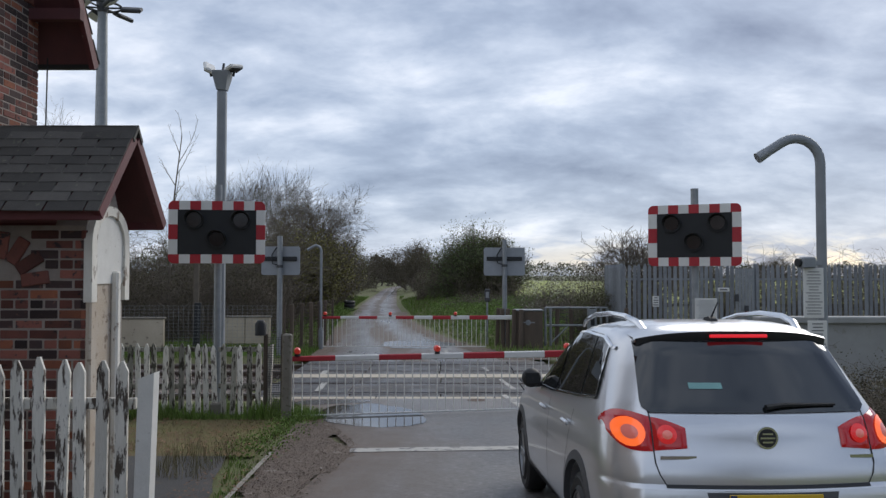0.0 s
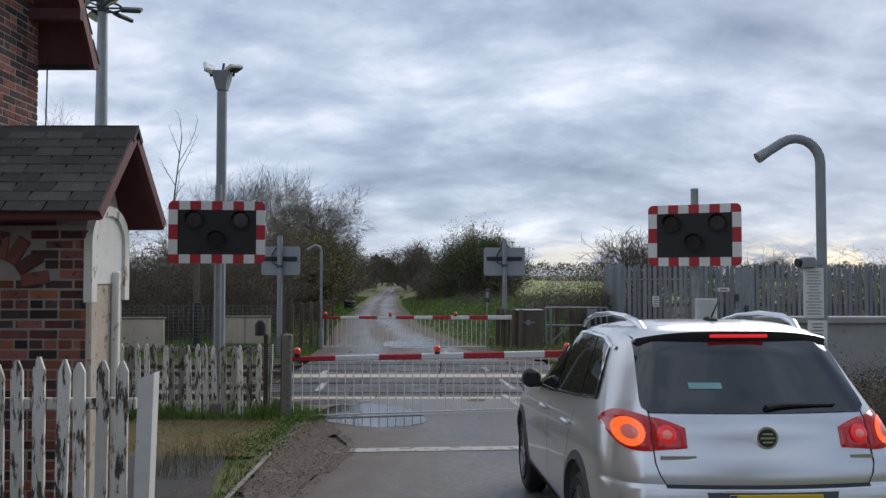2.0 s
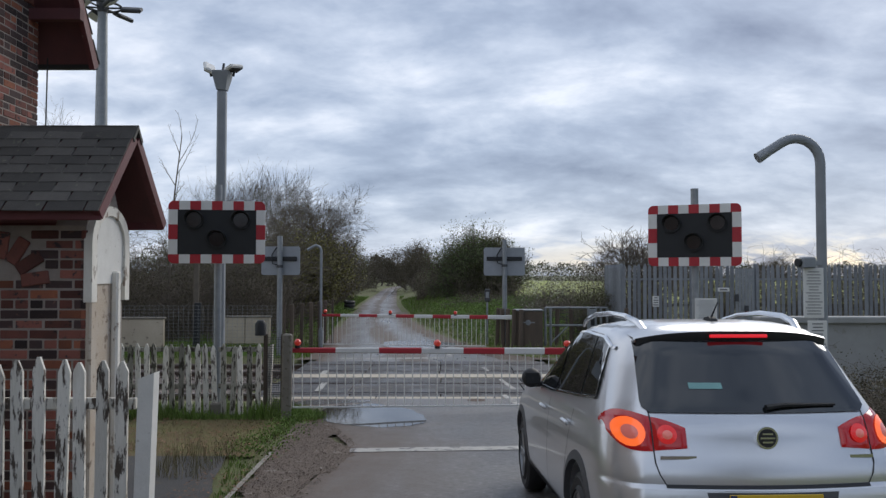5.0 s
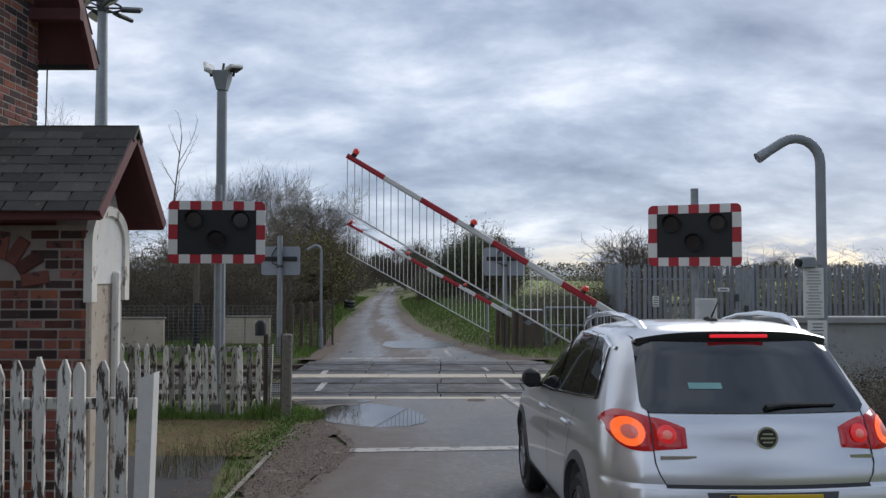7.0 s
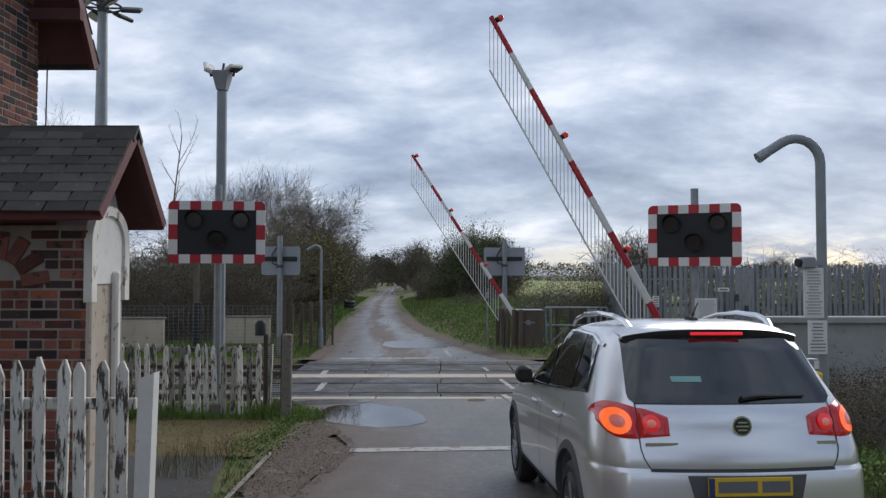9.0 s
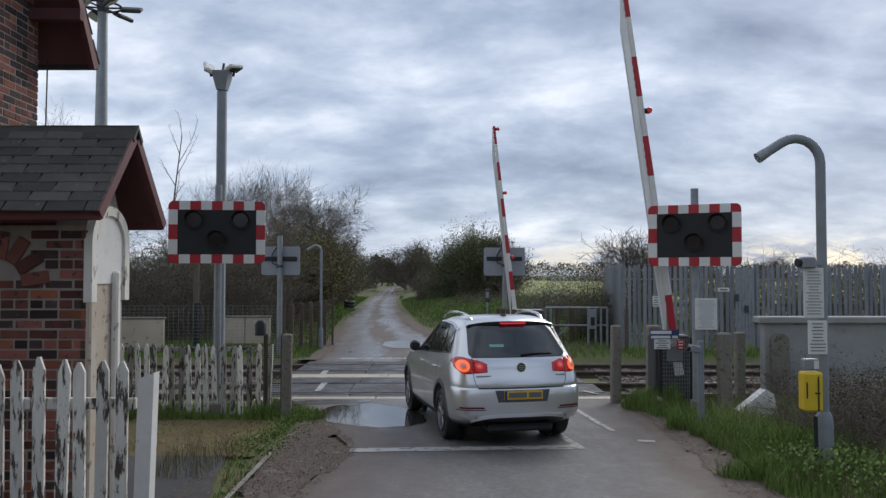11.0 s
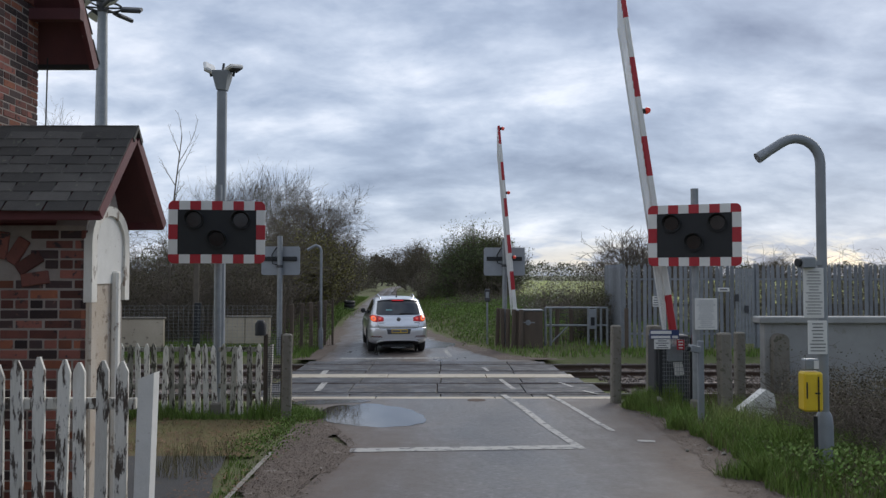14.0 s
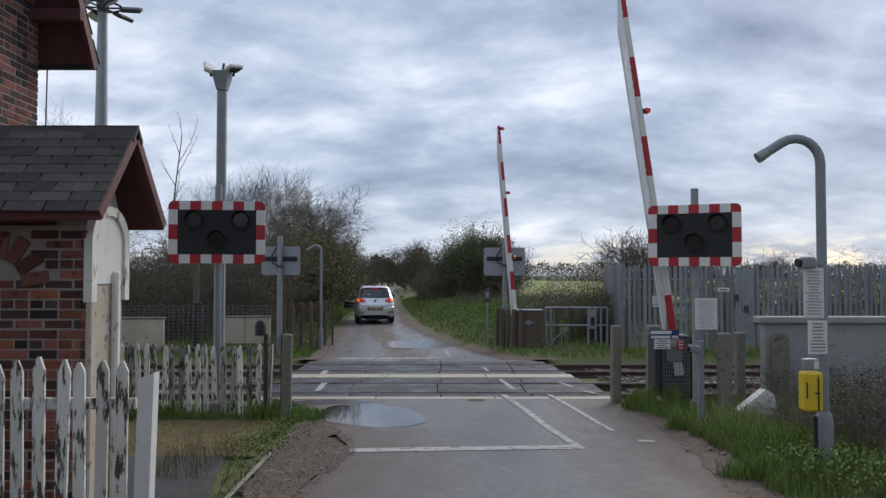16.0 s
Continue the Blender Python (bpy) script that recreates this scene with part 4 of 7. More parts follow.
def picket_fence(m, xs, h, w, rails, material, label, base=0.0, tip=0.09, seed=1, lean=1.2, group="picket fences", mats=None):
    f = thing("picket_fence", m, label, "fence", group)
    rnd = random.Random(seed)
    meshes = [finish(picket_mesh(w, 0.022, h, tip, 0.006, k + seed), "picket", material) for k in range(5)]
    for k in range(5):
        if mats and k in (1, 3):
            meshes[k].materials[0] = mats
    for i, x in enumerate(xs):
        ob = new("picket", meshes[rnd.randrange(5)])
        ob.parent = f
        ob.matrix_basis = pose(x, rnd.uniform(-0.004, 0.004), base + rnd.uniform(-0.03, 0.03), rnd.uniform(-lean, lean) * 0.5, rnd.uniform(-lean, lean), rnd.uniform(-2, 2))
    for z in rails:
        part("rail", box((xs[0] + xs[-1]) / 2, 0.04, z, xs[-1] - xs[0] + 0.16, 0.04, 0.075, bev=0.006), material, f)
    return f


near_fence = picket_fence(pose(0, 5.2, 0), [-2.90 + 0.1335 * k - 0.40 for k in range(10)], 1.42, 0.078, (1.525, 0.75), OLDWHITE, "peeling white picket fence in front of the porch", base=0.385, tip=0.085, seed=5, lean=1.0)
gate_post = tagged(new("gate_post", finish(prism([(-0.05, 0), (0.05, 0), (0.054, 1.36), (-0.046, 1.32)], 1, -0.05, 0.05), "gate_post", WHITEPAINT)), "white painted square post at the end of the picket fence", "post")
gate_post.matrix_basis = pose(-1.955, 5.18, 0.38, 0, 1.5, 0)
picket_fence(pose(0, 13.0, 0), [-5.53 + 0.139 * k for k in range(20)], 1.20, 0.085, (1.15, 0.55), GREYWOOD, "mossy grey-white picket fence on the grass", base=0.03, tip=0.10, seed=9, lean=2.0, mats=OLDWHITE)
end_post = tagged(new("fence_post", finish(prism([(-0.06, 0), (0.06, 0), (0.066, 1.22), (-0.05, 1.16)], 1, -0.05, 0.05), "fence_post", OLDWHITE)), "leaning white post at the end of the picket fence", "post")
end_post.matrix_basis = pose(-2.86, 12.9, 0.03, 0, 1.5, 0)


def mesh_panel(name, m, w, h, nx, nz, material, label, r=0.006):
    f = thing(name, m, label, "fence", "wire fences")
    bm = bmesh.new()
    for i in range(nx + 1):
        bm_tube(bm, [(w * i / nx, 0, 0), (w * i / nx, 0, h)], r, 3, False)
    for j in range(nz + 1):
        bm_tube(bm, [(0, 0, h * j / nz), (w, 0, h * j / nz)], r, 3, False)
    tagged(part("wire_mesh", bm, material, f, "fine wire mesh"), kind="stuff")
    for x in (0, w):
        part("post", tube([(x, 0.02, -0.1), (x, 0.02, h + 0.05)], 0.035, 8), BROWNWOOD, f)
    return f


mesh_panel("wire_fence", pose(-2.85, 12.75, 0.05, 0, 0, 0), 0.28, 1.32, 8, 36, DARKGREY, "narrow dark wire mesh panel between two posts", 0.004)
ring = tagged(new("dark_shroud", finish(tube([(0, 0, 0), (0, 0, 0.18), (0, 0, 0.24)], [0.09, 0.09, 0.05], 12), "dark_shroud", BLACK, True)), "dark rounded cap standing on the mesh panel's post", "post cap")
ring.matrix_basis = pose(-2.93, 12.75, 1.40)
# station side beyond the railway
mesh_panel("wire_fence", pose(-13.0, 23.6, 0.1), 8.2, 1.35, 56, 13, GREYPAINT, "wire mesh fence along the station side", 0.0035)
mesh_panel("wire_fence", pose(-4.65, 23.4, 0.05, 0, 0, 72), 3.2, 1.45, 24, 14, BROWNWOOD, "rusty wire mesh fence beside the far lane", 0.007)


def fence_posts(rows, h, w, material, label, group):
    for x, y in rows:
        p = tagged(new("fence_post", finish(box(0, 0, h / 2 - 0.1, w, w * 0.8, h + 0.2, bev=0.02), "fence_post", material)), label, "post", group)
        p.matrix_basis = pose(x, y, land(y), 0, random.uniform(-2, 2), random.uniform(-8, 8))


fence_posts([(-4.35, 24.3), (-4.15, 25.0), (-3.98, 25.5), (-3.95, 26.4), (-4.5, 23.6)], 1.5, 0.11, BROWNWOOD, "weathered brown fence post beside the far lane", "far lane posts")
fence_posts([(1.75, 25.6), (1.90, 25.2), (2.05, 25.1), (2.2, 24.85), (2.42, 24.75)], 1.28, 0.13, BROWNWOOD, "weathered timber post by the far barrier", "far barrier posts")
fence_posts([(4.15, 25.6), (3.62, 25.3), (5.62, 24.3)], 1.35, 0.12, BROWNWOOD, "dark timber fence post beside the railway", "railway posts")
fence_posts([(-9.45, 22.3)], 1.75, 0.24, CONCRETE, "pale round-topped concrete post beyond the railway", "station posts")
fence_posts([(-7.65, 24.6)], 1.5, 0.2, BLACK, "dark post with a pale sleeve behind the fence", "station posts")
fence_posts([(-7.75, 24.9)], 3.3, 0.16, BARK, "tall weathered timber pole in the hedge", "station posts")

low = [(-10.9, -8.15, 23.2, 0.28, 1.08), (-6.9, -5.35, 24.6, 0.25, 1.05)]
for x0, x1, y, z0, z1 in low:
    w = thing("low_wall", pose(0, 0, 0), "low stained white concrete platform wall", "wall", "platform walls")
    n = max(2, int((x1 - x0) / 1.1))
    for k in range(n):
        a, b = x0 + (x1 - x0) * k / n, x0 + (x1 - x0) * (k + 1) / n
        part("panel", box((a + b) / 2, y, (z0 + z1) / 2, b - a - 0.02, 0.14, z1 - z0, bev=0.012), CREAMLINE, w, "stained concrete panel")
    part("coping", box((x0 + x1) / 2, y, z1 + 0.03, x1 - x0 + 0.06, 0.2, 0.05, bev=0.01), CONCRETE, w)

# pale wall beside the line
wall = new("wall_station")
tagged(wall, "pale painted concrete wall with a capping slab", "wall", kind="structure")
part("face", box(9.45, 15.42, 0.72, 6.5, 0.24, 1.50, bev=0.01), RENDERW, wall)
part("capping", box(9.43, 15.40, 1.50, 6.7, 0.38, 0.13, bev=0.02), RENDERW, wall, "pale capping slab")
arch = [(6.30, 0.0), (6.60, 0.0), (6.60, 1.10)] + [(6.45 + 0.15 * math.cos(radians(a)), 1.10 + 0.15 * math.sin(radians(a))) for a in range(15, 180, 15)] + [(6.30, 1.10)]
part("arched_panel", prism(arch, 1, 15.12, 15.295), CONCRETE, wall, "round-topped concrete panel")

# palisade fence beyond the line
pal = thing("palisade_fence", pose(0, 24.3, 0.12), "tall galvanised steel palisade fence beyond the railway", "fence")
PALE = finish(prism([(-0.05, 0.0), (0.05, 0.0), (0.05, 2.46), (0.018, 2.58), (0.0, 2.50), (-0.018, 2.58), (-0.05, 2.46)], 1, -0.012, 0.012), "pale", PALISADE)
k, x = 0, 5.55
while x < 15.6:
    if not 8.95 < x < 9.6:
        ob = new("pale", PALE)
        ob.parent = pal
        ob.matrix_basis = pose(x, random.uniform(-0.01, 0.01), random.uniform(-0.03, 0.03), 0, random.uniform(-0.6, 0.6), random.uniform(-10, 10))
    x += 0.158
    k += 1
for z in (0.45, 2.12):
    part("rail", box(10.55, 0.04, z, 10.2, 0.05, 0.06), GALV, pal, "horizontal steel rail")
for x in (5.5, 8.9, 9.62, 13.05, 15.6):
    part("post", box(x, 0.09, 1.3, 0.11, 0.08, 2.6, bev=0.01), GREYPAINT, pal, "upright steel post")
for kx in range(6):
    part("gate_board", box(9.02 + 0.1 * kx, 0.03, 1.3, 0.085, 0.02, 2.3), GALV, pal, "close-set gate slat")
for j in range(16):
    ob = new("pale", PALE)
    ob.parent = pal
    ob.matrix_basis = pose(5.5 - 0.0 * j, 0.15 + 0.16 * j, 0, 0, 0, 90)
for j in range(3):
    part("lock_plate", box(9.0 + 0.3 * j, -0.03, 1.55 - 0.35 * j, 0.12, 0.04, 0.22), DARKGREY, pal)
# steel gate frames and mesh beside the far barrier
gate = thing("metal_gate", pose(0, 25.2, 0.05), "grey tubular steel gate with mesh beside the railway", "gate")
for x in (3.25, 3.42, 4.62, 4.85, 5.02, 5.22):
    part("post", tube([(x, 0, 0), (x, 0, 1.28)], 0.04, 8), GALV, gate)
for z in (0.72, 1.28):
    part("rail", tube([(3.25, 0, z), (5.22, 0, z)], 0.03, 8), GALV, gate)
part("lock_box", box(4.74, -0.03, 0.92, 0.24, 0.08, 0.62, bev=0.01), GREYPAINT, gate)
part("lock_plate", box(4.74, -0.08, 0.85, 0.12, 0.02, 0.26), BLACK, gate)
part("brace", tube([(3.42, 0.02, 0.15), (4.0, 0.02, 0.72)], 0.025, 6), GALV, gate)
mesh_panel("wire_fence", pose(3.3, 25.6, 0.05), 2.3, 1.3, 20, 12, DARKGREY, "dark wire mesh behind the steel gate", 0.006)
signal_small = thing("small_signal", pose(1.45, 26.0, 0.1), "small dark signal unit on a thin post", "signal")
part("post", tube([(0, 0, 0), (0, 0, 1.4)], 0.03, 8), GALV, signal_small)
part("unit", box(0, 0, 1.6, 0.17, 0.14, 0.42, bev=0.02), DARKGREY, signal_small)
part("lens_plate", box(0, -0.075, 1.62, 0.1, 0.01, 0.2), GALV, signal_small)

slab = thing("white_slab", pose(4.9, 12.45, 0.30), "tilted dirty white slab lying in the grass", "slab")
part("slab_body", prism([(-0.30, -0.04), (0.12, 0.29), (0.24, 0.22), (0.30, -0.10), (-0.16, -0.20)], 1, -0.10, 0.12), WHITEPAINT, slab)
for k, (x, y, z, s) in enumerate(((3.55, 14.2, 0.25, 0.14), (3.75, 13.7, 0.2, 0.2), (3.35, 10.0, 0.2, 0.05), (3.42, 9.7, 0.2, 0.045), (3.05, 9.95, 0.19, 0.035))):
    st = tagged(new("stone_block", finish(box(0, 0, 0, s * 1.3, s * 0.8, s, pose(0, 0, 0, 20 * k, 30, 15 * k), s * 0.12), "stone_block", KERB)), "loose pale lump of concrete in the grass", "stone", "loose stones")
    st.matrix_basis = pose(x, y, land(y) + s * 0.35)


# ---- the crossing keeper's house ----
XW, YF = -4.40, 8.55       # road-side wall and its far corner
PX, PY0, PY1 = -2.72, 6.05, 6.78   # porch: gable plane, near and far side walls
house = thing("house", pose(0, 0, 0), "old red brick crossing keeper's house with slate porch", "house")
part("side_wall", box(XW - 0.16, 2.0, 2.6, 0.30, 2 * (YF - 2.0) - 0.04, 5.2), MORTAR, house, "brick wall core with grey joints")
part("far_wall", box(XW - 3.1, YF - 0.17, 2.4, 5.9, 0.28, 4.8), MORTAR, house)
gab = prism([(YF - 0.05, 4.9), (2.0, 4.9), (5.3, 9.6)], 0, XW - 0.30, XW - 0.02)
part("gable", gab, MORTAR, house)
RISE = 1.55
roof_x = XW + 0.49
eave_y, eave_z = YF + 0.25, 4.73


def roof_board(parent, y0, z0, y1, z1, xa, xb, t, material, name, label=""):
    """A sloping sheet from (y0, z0) to (y1, z1), running from xa to xb."""
    d = Vector((0, y1 - y0, z1 - z0)).normalized()
    n = Vector((0, -d.z, d.y))
    if n.z < 0:
        n = -n
    bm = bmesh.new()
    vs = [bm.verts.new((x, y + n.y * k, z + n.z * k)) for k in (0, t) for x, y, z in ((xa, y0, z0), (xb, y0, z0), (xb, y1, z1), (xa, y1, z1))]
    for f in ((0, 1, 2, 3), (7, 6, 5, 4), (0, 4, 5, 1), (1, 5, 6, 2), (2, 6, 7, 3), (3, 7, 4, 0)):
        bm.faces.new([vs[i] for i in f])
    bmesh.ops.recalc_face_normals(bm, faces=bm.faces[:])
    return part(name, bm, material, parent, label)


apex_y, apex_z = eave_y - 3.4, eave_z + 3.4 * RISE
roof_board(house, eave_y, eave_z, apex_y, apex_z, XW - 5, roof_x - 0.03, 0.03, SOFFIT, "soffit", "dark maroon boarded soffit")
main_roof = roof_board(house, eave_y + 0.03, eave_z + 0.03, apex_y, apex_z + 0.06, XW - 5, roof_x, 0.05, SLATE, "roof", "grey slate roof")
roof_board(house, eave_y, eave_z - 0.06, apex_y, apex_z - 0.06, roof_x - 0.05, roof_x + 0.005, 0.12, MAROON, "bargeboard", "maroon bargeboard")
part("purlin", box(XW + 0.26, eave_y - 0.42, eave_z + 0.42, 0.56, 0.10, 0.12), SOFFIT, house)
part("gutter", tube([(XW - 5, eave_y + 0.06, eave_z + 0.0), (roof_x, eave_y + 0.06, eave_z + 0.0)], 0.05, 8), BLACK, house, "black gutter", True)
part("wire", tube([(XW + 0.06, YF + 0.06, 4.75), (XW + 0.03, YF + 0.08, 3.0)], 0.008, 4), BLACK, house)

# porch
porch = part("porch", box((XW + PX) / 2, (PY0 + PY1) / 2, 1.5, PX - XW - 0.04, PY1 - PY0 - 0.04, 2.5), MORTAR, house, "brick porch with white arched doorway")
R_Y0, R_Y1, R_X = 5.78, 7.05, -2.50
rz, ry, az = 2.83, (R_Y0 + R_Y1) / 2, 3.50
part("gable_wall", prism([(PY0 + 0.02, 2.74), (PY1 - 0.02, 2.74), (ry, 3.36)], 0, PX - 0.26, PX - 0.02), MORTAR, porch)
for y0 in (R_Y0, R_Y1):
    roof_board(porch, y0, rz, ry, az, XW, R_X - 0.02, 0.03, SOFFIT, "soffit", "dark maroon soffit")
    roof_board(porch, y0, rz - 0.05, ry, az - 0.05, R_X - 0.045, R_X + 0.01, 0.085, MAROON, "bargeboard", "flaking maroon bargeboard")
part("fascia", box((XW + R_X) / 2, R_Y0 - 0.01, rz - 0.01, R_X - XW, 0.03, 0.10, bev=0.005), MAROON, porch, "flaking maroon fascia board")
part("fascia", box((XW + R_X) / 2, R_Y1 + 0.01, rz - 0.01, R_X - XW, 0.03, 0.10, bev=0.005), MAROON, porch)
part("ridge", prism([(ry - 0.10, az - 0.03), (ry, az + 0.09), (ry + 0.10, az - 0.03), (ry + 0.08, az - 0.06), (ry, az + 0.05), (ry - 0.08, az - 0.06)], 0, XW, R_X + 0.02), SLATE, porch, "stone ridge tiles")
# white arched door surround on the gable face
cy = (PY0 + PY1) / 2
zs = 2.62


def arch_ring(r0, r1, x0, x1, z_bottom, zc, squash=0.85):
    outer = [(cy + r1 * math.cos(radians(a)), zc + squash * r1 * math.sin(radians(a))) for a in range(0, 181, 12)]
    inner = [(cy + r0 * math.cos(radians(a)), zc + squash * r0 * math.sin(radians(a))) for a in range(180, -1, -12)]
    return prism([(cy + r1, z_bottom)] + outer + [(cy - r1, z_bottom), (cy - r0, z_bottom)] + inner + [(cy + r0, z_bottom)], 0, x0, x1)


part("tympanum", prism([(cy + 0.28 * math.cos(radians(a)), 2.62 + 0.24 * math.sin(radians(a))) for a in range(0, 181, 15)] + [(cy - 0.28, 2.30), (cy + 0.28, 2.30)], 0, PX - 0.025, PX + 0.012), WHITEPAINT, porch, "white boarded arch head")
part("arch_surround", arch_ring(0.27, 0.36, PX - 0.03, PX + 0.035, 2.16, 2.62), ARCHWHITE, porch, "peeling white arched door surround")
part("door_jamb", box(PX + 0.03, cy + 0.10, 1.35, 0.06, 0.075, 2.1, bev=0.015), ARCHWHITE, porch, "white door jamb")
part("door_panel", box(PX - 0.01, cy - 0.02, 1.45, 0.02, 0.56, 2.3), mat("bare_plaster", (0.42, 0.33, 0.24), (0.50, 0.46, 0.40), 3.0, 0.9, bump=0.4, spots=(0.22, 0.17, 0.13)), porch, "stained plaster panel with peeling paint")
part("plaster_jamb", box(PX + 0.004, cy - 0.305, 1.26, 0.05, 0.10, 1.82, bev=0.012), MATS["bare_plaster"], porch, "bare crumbling plaster jamb")
part("vent_grille", box(PX + 0.005, cy - 0.17, 2.60, 0.012, 0.12, 0.20), STUCCO, porch)


def bricks(parent, origin, along, up, nx, nz, seed, keep=lambda i, j, u, v: True, b=0.225, c=0.0765, proud=0.008, header_every=2):
    """Courses of separate bricks, headers and stretchers by turn, on a wall face."""
    rnd = random.Random(seed)
    o, a, u3 = Vector(origin), Vector(along).normalized(), Vector(up).normalized()
    n = a.cross(u3)
    rot = Matrix((a, n, u3)).transposed().to_4x4()
    shapes = {}
    for w in (b - 0.012, b / 2 - 0.012):
        shapes[w] = [finish(box(0, 0, 0, w - rnd.uniform(0, 0.004), 0.035, c - 0.011 - rnd.uniform(0, 0.003), bev=0.005), "brick", mt) for mt in (BRICK, BRICK, BURNT, BRICK, ORANGE, BURNT)]
    count = 0
    for j in range(nz):
        x = 0.0 if j % 2 == 0 else -b / 2
        i = 0
        while x < nx * b - 0.01:
            w = b if (j % header_every == 0) else b / 2 if (j % 4 == 1) else b
            lo, hi = max(0, x), min(nx * b, x + w)
            if hi - lo > 0.05 and keep(i, j, (lo + hi) / 2, (j + 0.5) * c) and count < 420:
                full = b if hi - lo > b * 0.7 else b / 2
                ob = new("brick", rnd.choice(shapes[full - 0.012]))
                ob.parent = parent
                p = o + a * ((lo + hi) / 2) + u3 * ((j + 0.5) * c) + n * rnd.uniform(-0.004, 0.004)
                ob.matrix_basis = Matrix.Translation(p) @ rot @ pose(0, 0, 0, rnd.uniform(-0.5, 0.5), rnd.uniform(-0.6, 0.6), rnd.uniform(-0.5, 0.5)) @ Matrix.Diagonal(((hi - lo - 0.012) / (full - 0.012), 1, 1, 1))
                count += 1
            x += w
            i += 1


# ---- trees, hedges, field ----
def quad_mesh(name, verts, quads, material):
    me = bpy.data.meshes.new(name)
    v, q = np.asarray(verts, np.float32), np.asarray(quads, np.int32)
    me.vertices.add(len(v))
    me.vertices.foreach_set("co", v.ravel())
    me.loops.add(q.size)
    me.loops.foreach_set("vertex_index", q.ravel())
    me.polygons.add(len(q))
    me.polygons.foreach_set("loop_start", np.arange(0, q.size, 4, dtype=np.int32))
    me.materials.append(material)
    me.update(calc_edges=True)
    return me


class Wood:
    """Collects tapered branches and leaves as plain lists."""

    def __init__(self, seed):
        self.rnd, self.thin, self.ratio = random.Random(seed), 0.006, (0.52, 0.74)
        self.jobs, self.lv, self.lf = {}, [], []

    def limb(self, pts, radii, sides):
        self.jobs.setdefault((len(pts), sides), []).append((pts, radii))

    def wood_mesh(self, name, material, thick=None):
        """The branches (thick: the limbs or the twigs alone) as one mesh of tapered tubes."""
        verts, faces, base = [], [], 0
        for (n, sides), jobs in self.jobs.items():
            if thick is not None and thick != (sides > 3):
                continue
            P = np.array([[tuple(q) for q in j[0]] for j in jobs])
            R = np.array([j[1] for j in jobs])
            D = np.empty_like(P)
            D[:, 1:-1] = P[:, 2:] - P[:, :-2]
            D[:, 0], D[:, -1] = P[:, 1] - P[:, 0], P[:, -1] - P[:, -2]
            D /= np.linalg.norm(D, axis=2, keepdims=True) + 1e-9
            S = np.cross(D, np.where(np.abs(D[..., 2:3]) < 0.9, (0.0, 0.0, 1.0), (1.0, 0.0, 0.0)))
            S /= np.linalg.norm(S, axis=2, keepdims=True) + 1e-9
            U = np.cross(D, S)
            a = 2 * np.pi * np.arange(sides) / sides
            V = P[:, :, None] + R[:, :, None, None] * (S[:, :, None] * np.cos(a)[:, None] + U[:, :, None] * np.sin(a)[:, None])
            verts.append(V.reshape(-1, 3))
            k = np.arange(sides)
            i = np.arange(n - 1)[:, None]
            q = np.stack((i * sides + k, i * sides + (k + 1) % sides, (i + 1) * sides + (k + 1) % sides, (i + 1) * sides + k), -1).reshape(-1, 4)
            faces.append((base + np.arange(len(jobs))[:, None, None] * n * sides + q).reshape(-1, 4))
            base += len(jobs) * n * sides
        return quad_mesh(name, np.concatenate(verts), np.concatenate(faces), material)

    def leaf(self, p, size):
        r = self.rnd
        n = Vector((r.gauss(0, 1), r.gauss(0, 1), r.gauss(0, 1))).normalized()
        s = n.orthogonal().normalized() * size * r.uniform(0.6, 1.2)
        u = n.cross(s) * 0.6
        k = len(self.lv)
        self.lv += [p - s, p + u, p + s, p - u]
        self.lf.append((k, k + 1, k + 2, k + 3))

    def grow(self, p, d, length, radius, level, top, leaf=0, size=0.08, wild=0.22, lift=0.10, kids=(5, 5, 5, 4, 4)):
        r = self.rnd
        seg = 4 if level < top else 2
        pts, rad = [p.copy()], [radius]
        for i in range(seg):
            d = (d + Vector((r.gauss(0, wild), r.gauss(0, wild), r.gauss(0, wild) + lift * 0.5))).normalized()
            p = p + d * (length / seg)
            pts.append(p.copy())
            rad.append(max(self.thin * 0.7, radius * (1 - 0.75 * (i + 1) / seg)))
        self.limb(pts, rad, 7 if level == 0 else 4 if level < top else 3)
        if level >= top:
            for _ in range(leaf):
                self.leaf(pts[r.randrange(1, len(pts))] + Vector((r.gauss(0, 0.12), r.gauss(0, 0.12), r.gauss(0, 0.12))), size)
            return
        n = kids[level] + r.randrange(2)
        for i in range(n):
            f = 0.35 + 0.65 * (i + r.random() * 0.6) / n
            j = min(seg - 1, int(f * seg))
            q = pts[j].lerp(pts[j + 1], min(1, f * seg - j))
            dd = (pts[j + 1] - pts[j]).normalized()
            side = (dd.orthogonal().normalized() if r.random() < 0.5 else dd.cross(dd.orthogonal()).normalized())
            side.rotate(Matrix.Rotation(r.uniform(0, 2 * math.pi), 3, dd))
            ang = r.uniform(0.45, 0.95)
            nd = (dd * math.cos(ang) + side * math.sin(ang) + Vector((0, 0, lift))).normalized()
            self.grow(q, nd, length * r.uniform(*self.ratio), max(self.thin, radius * (1 - 0.6 * f) * 0.55), level + 1, top, leaf, size, wild, lift, kids)


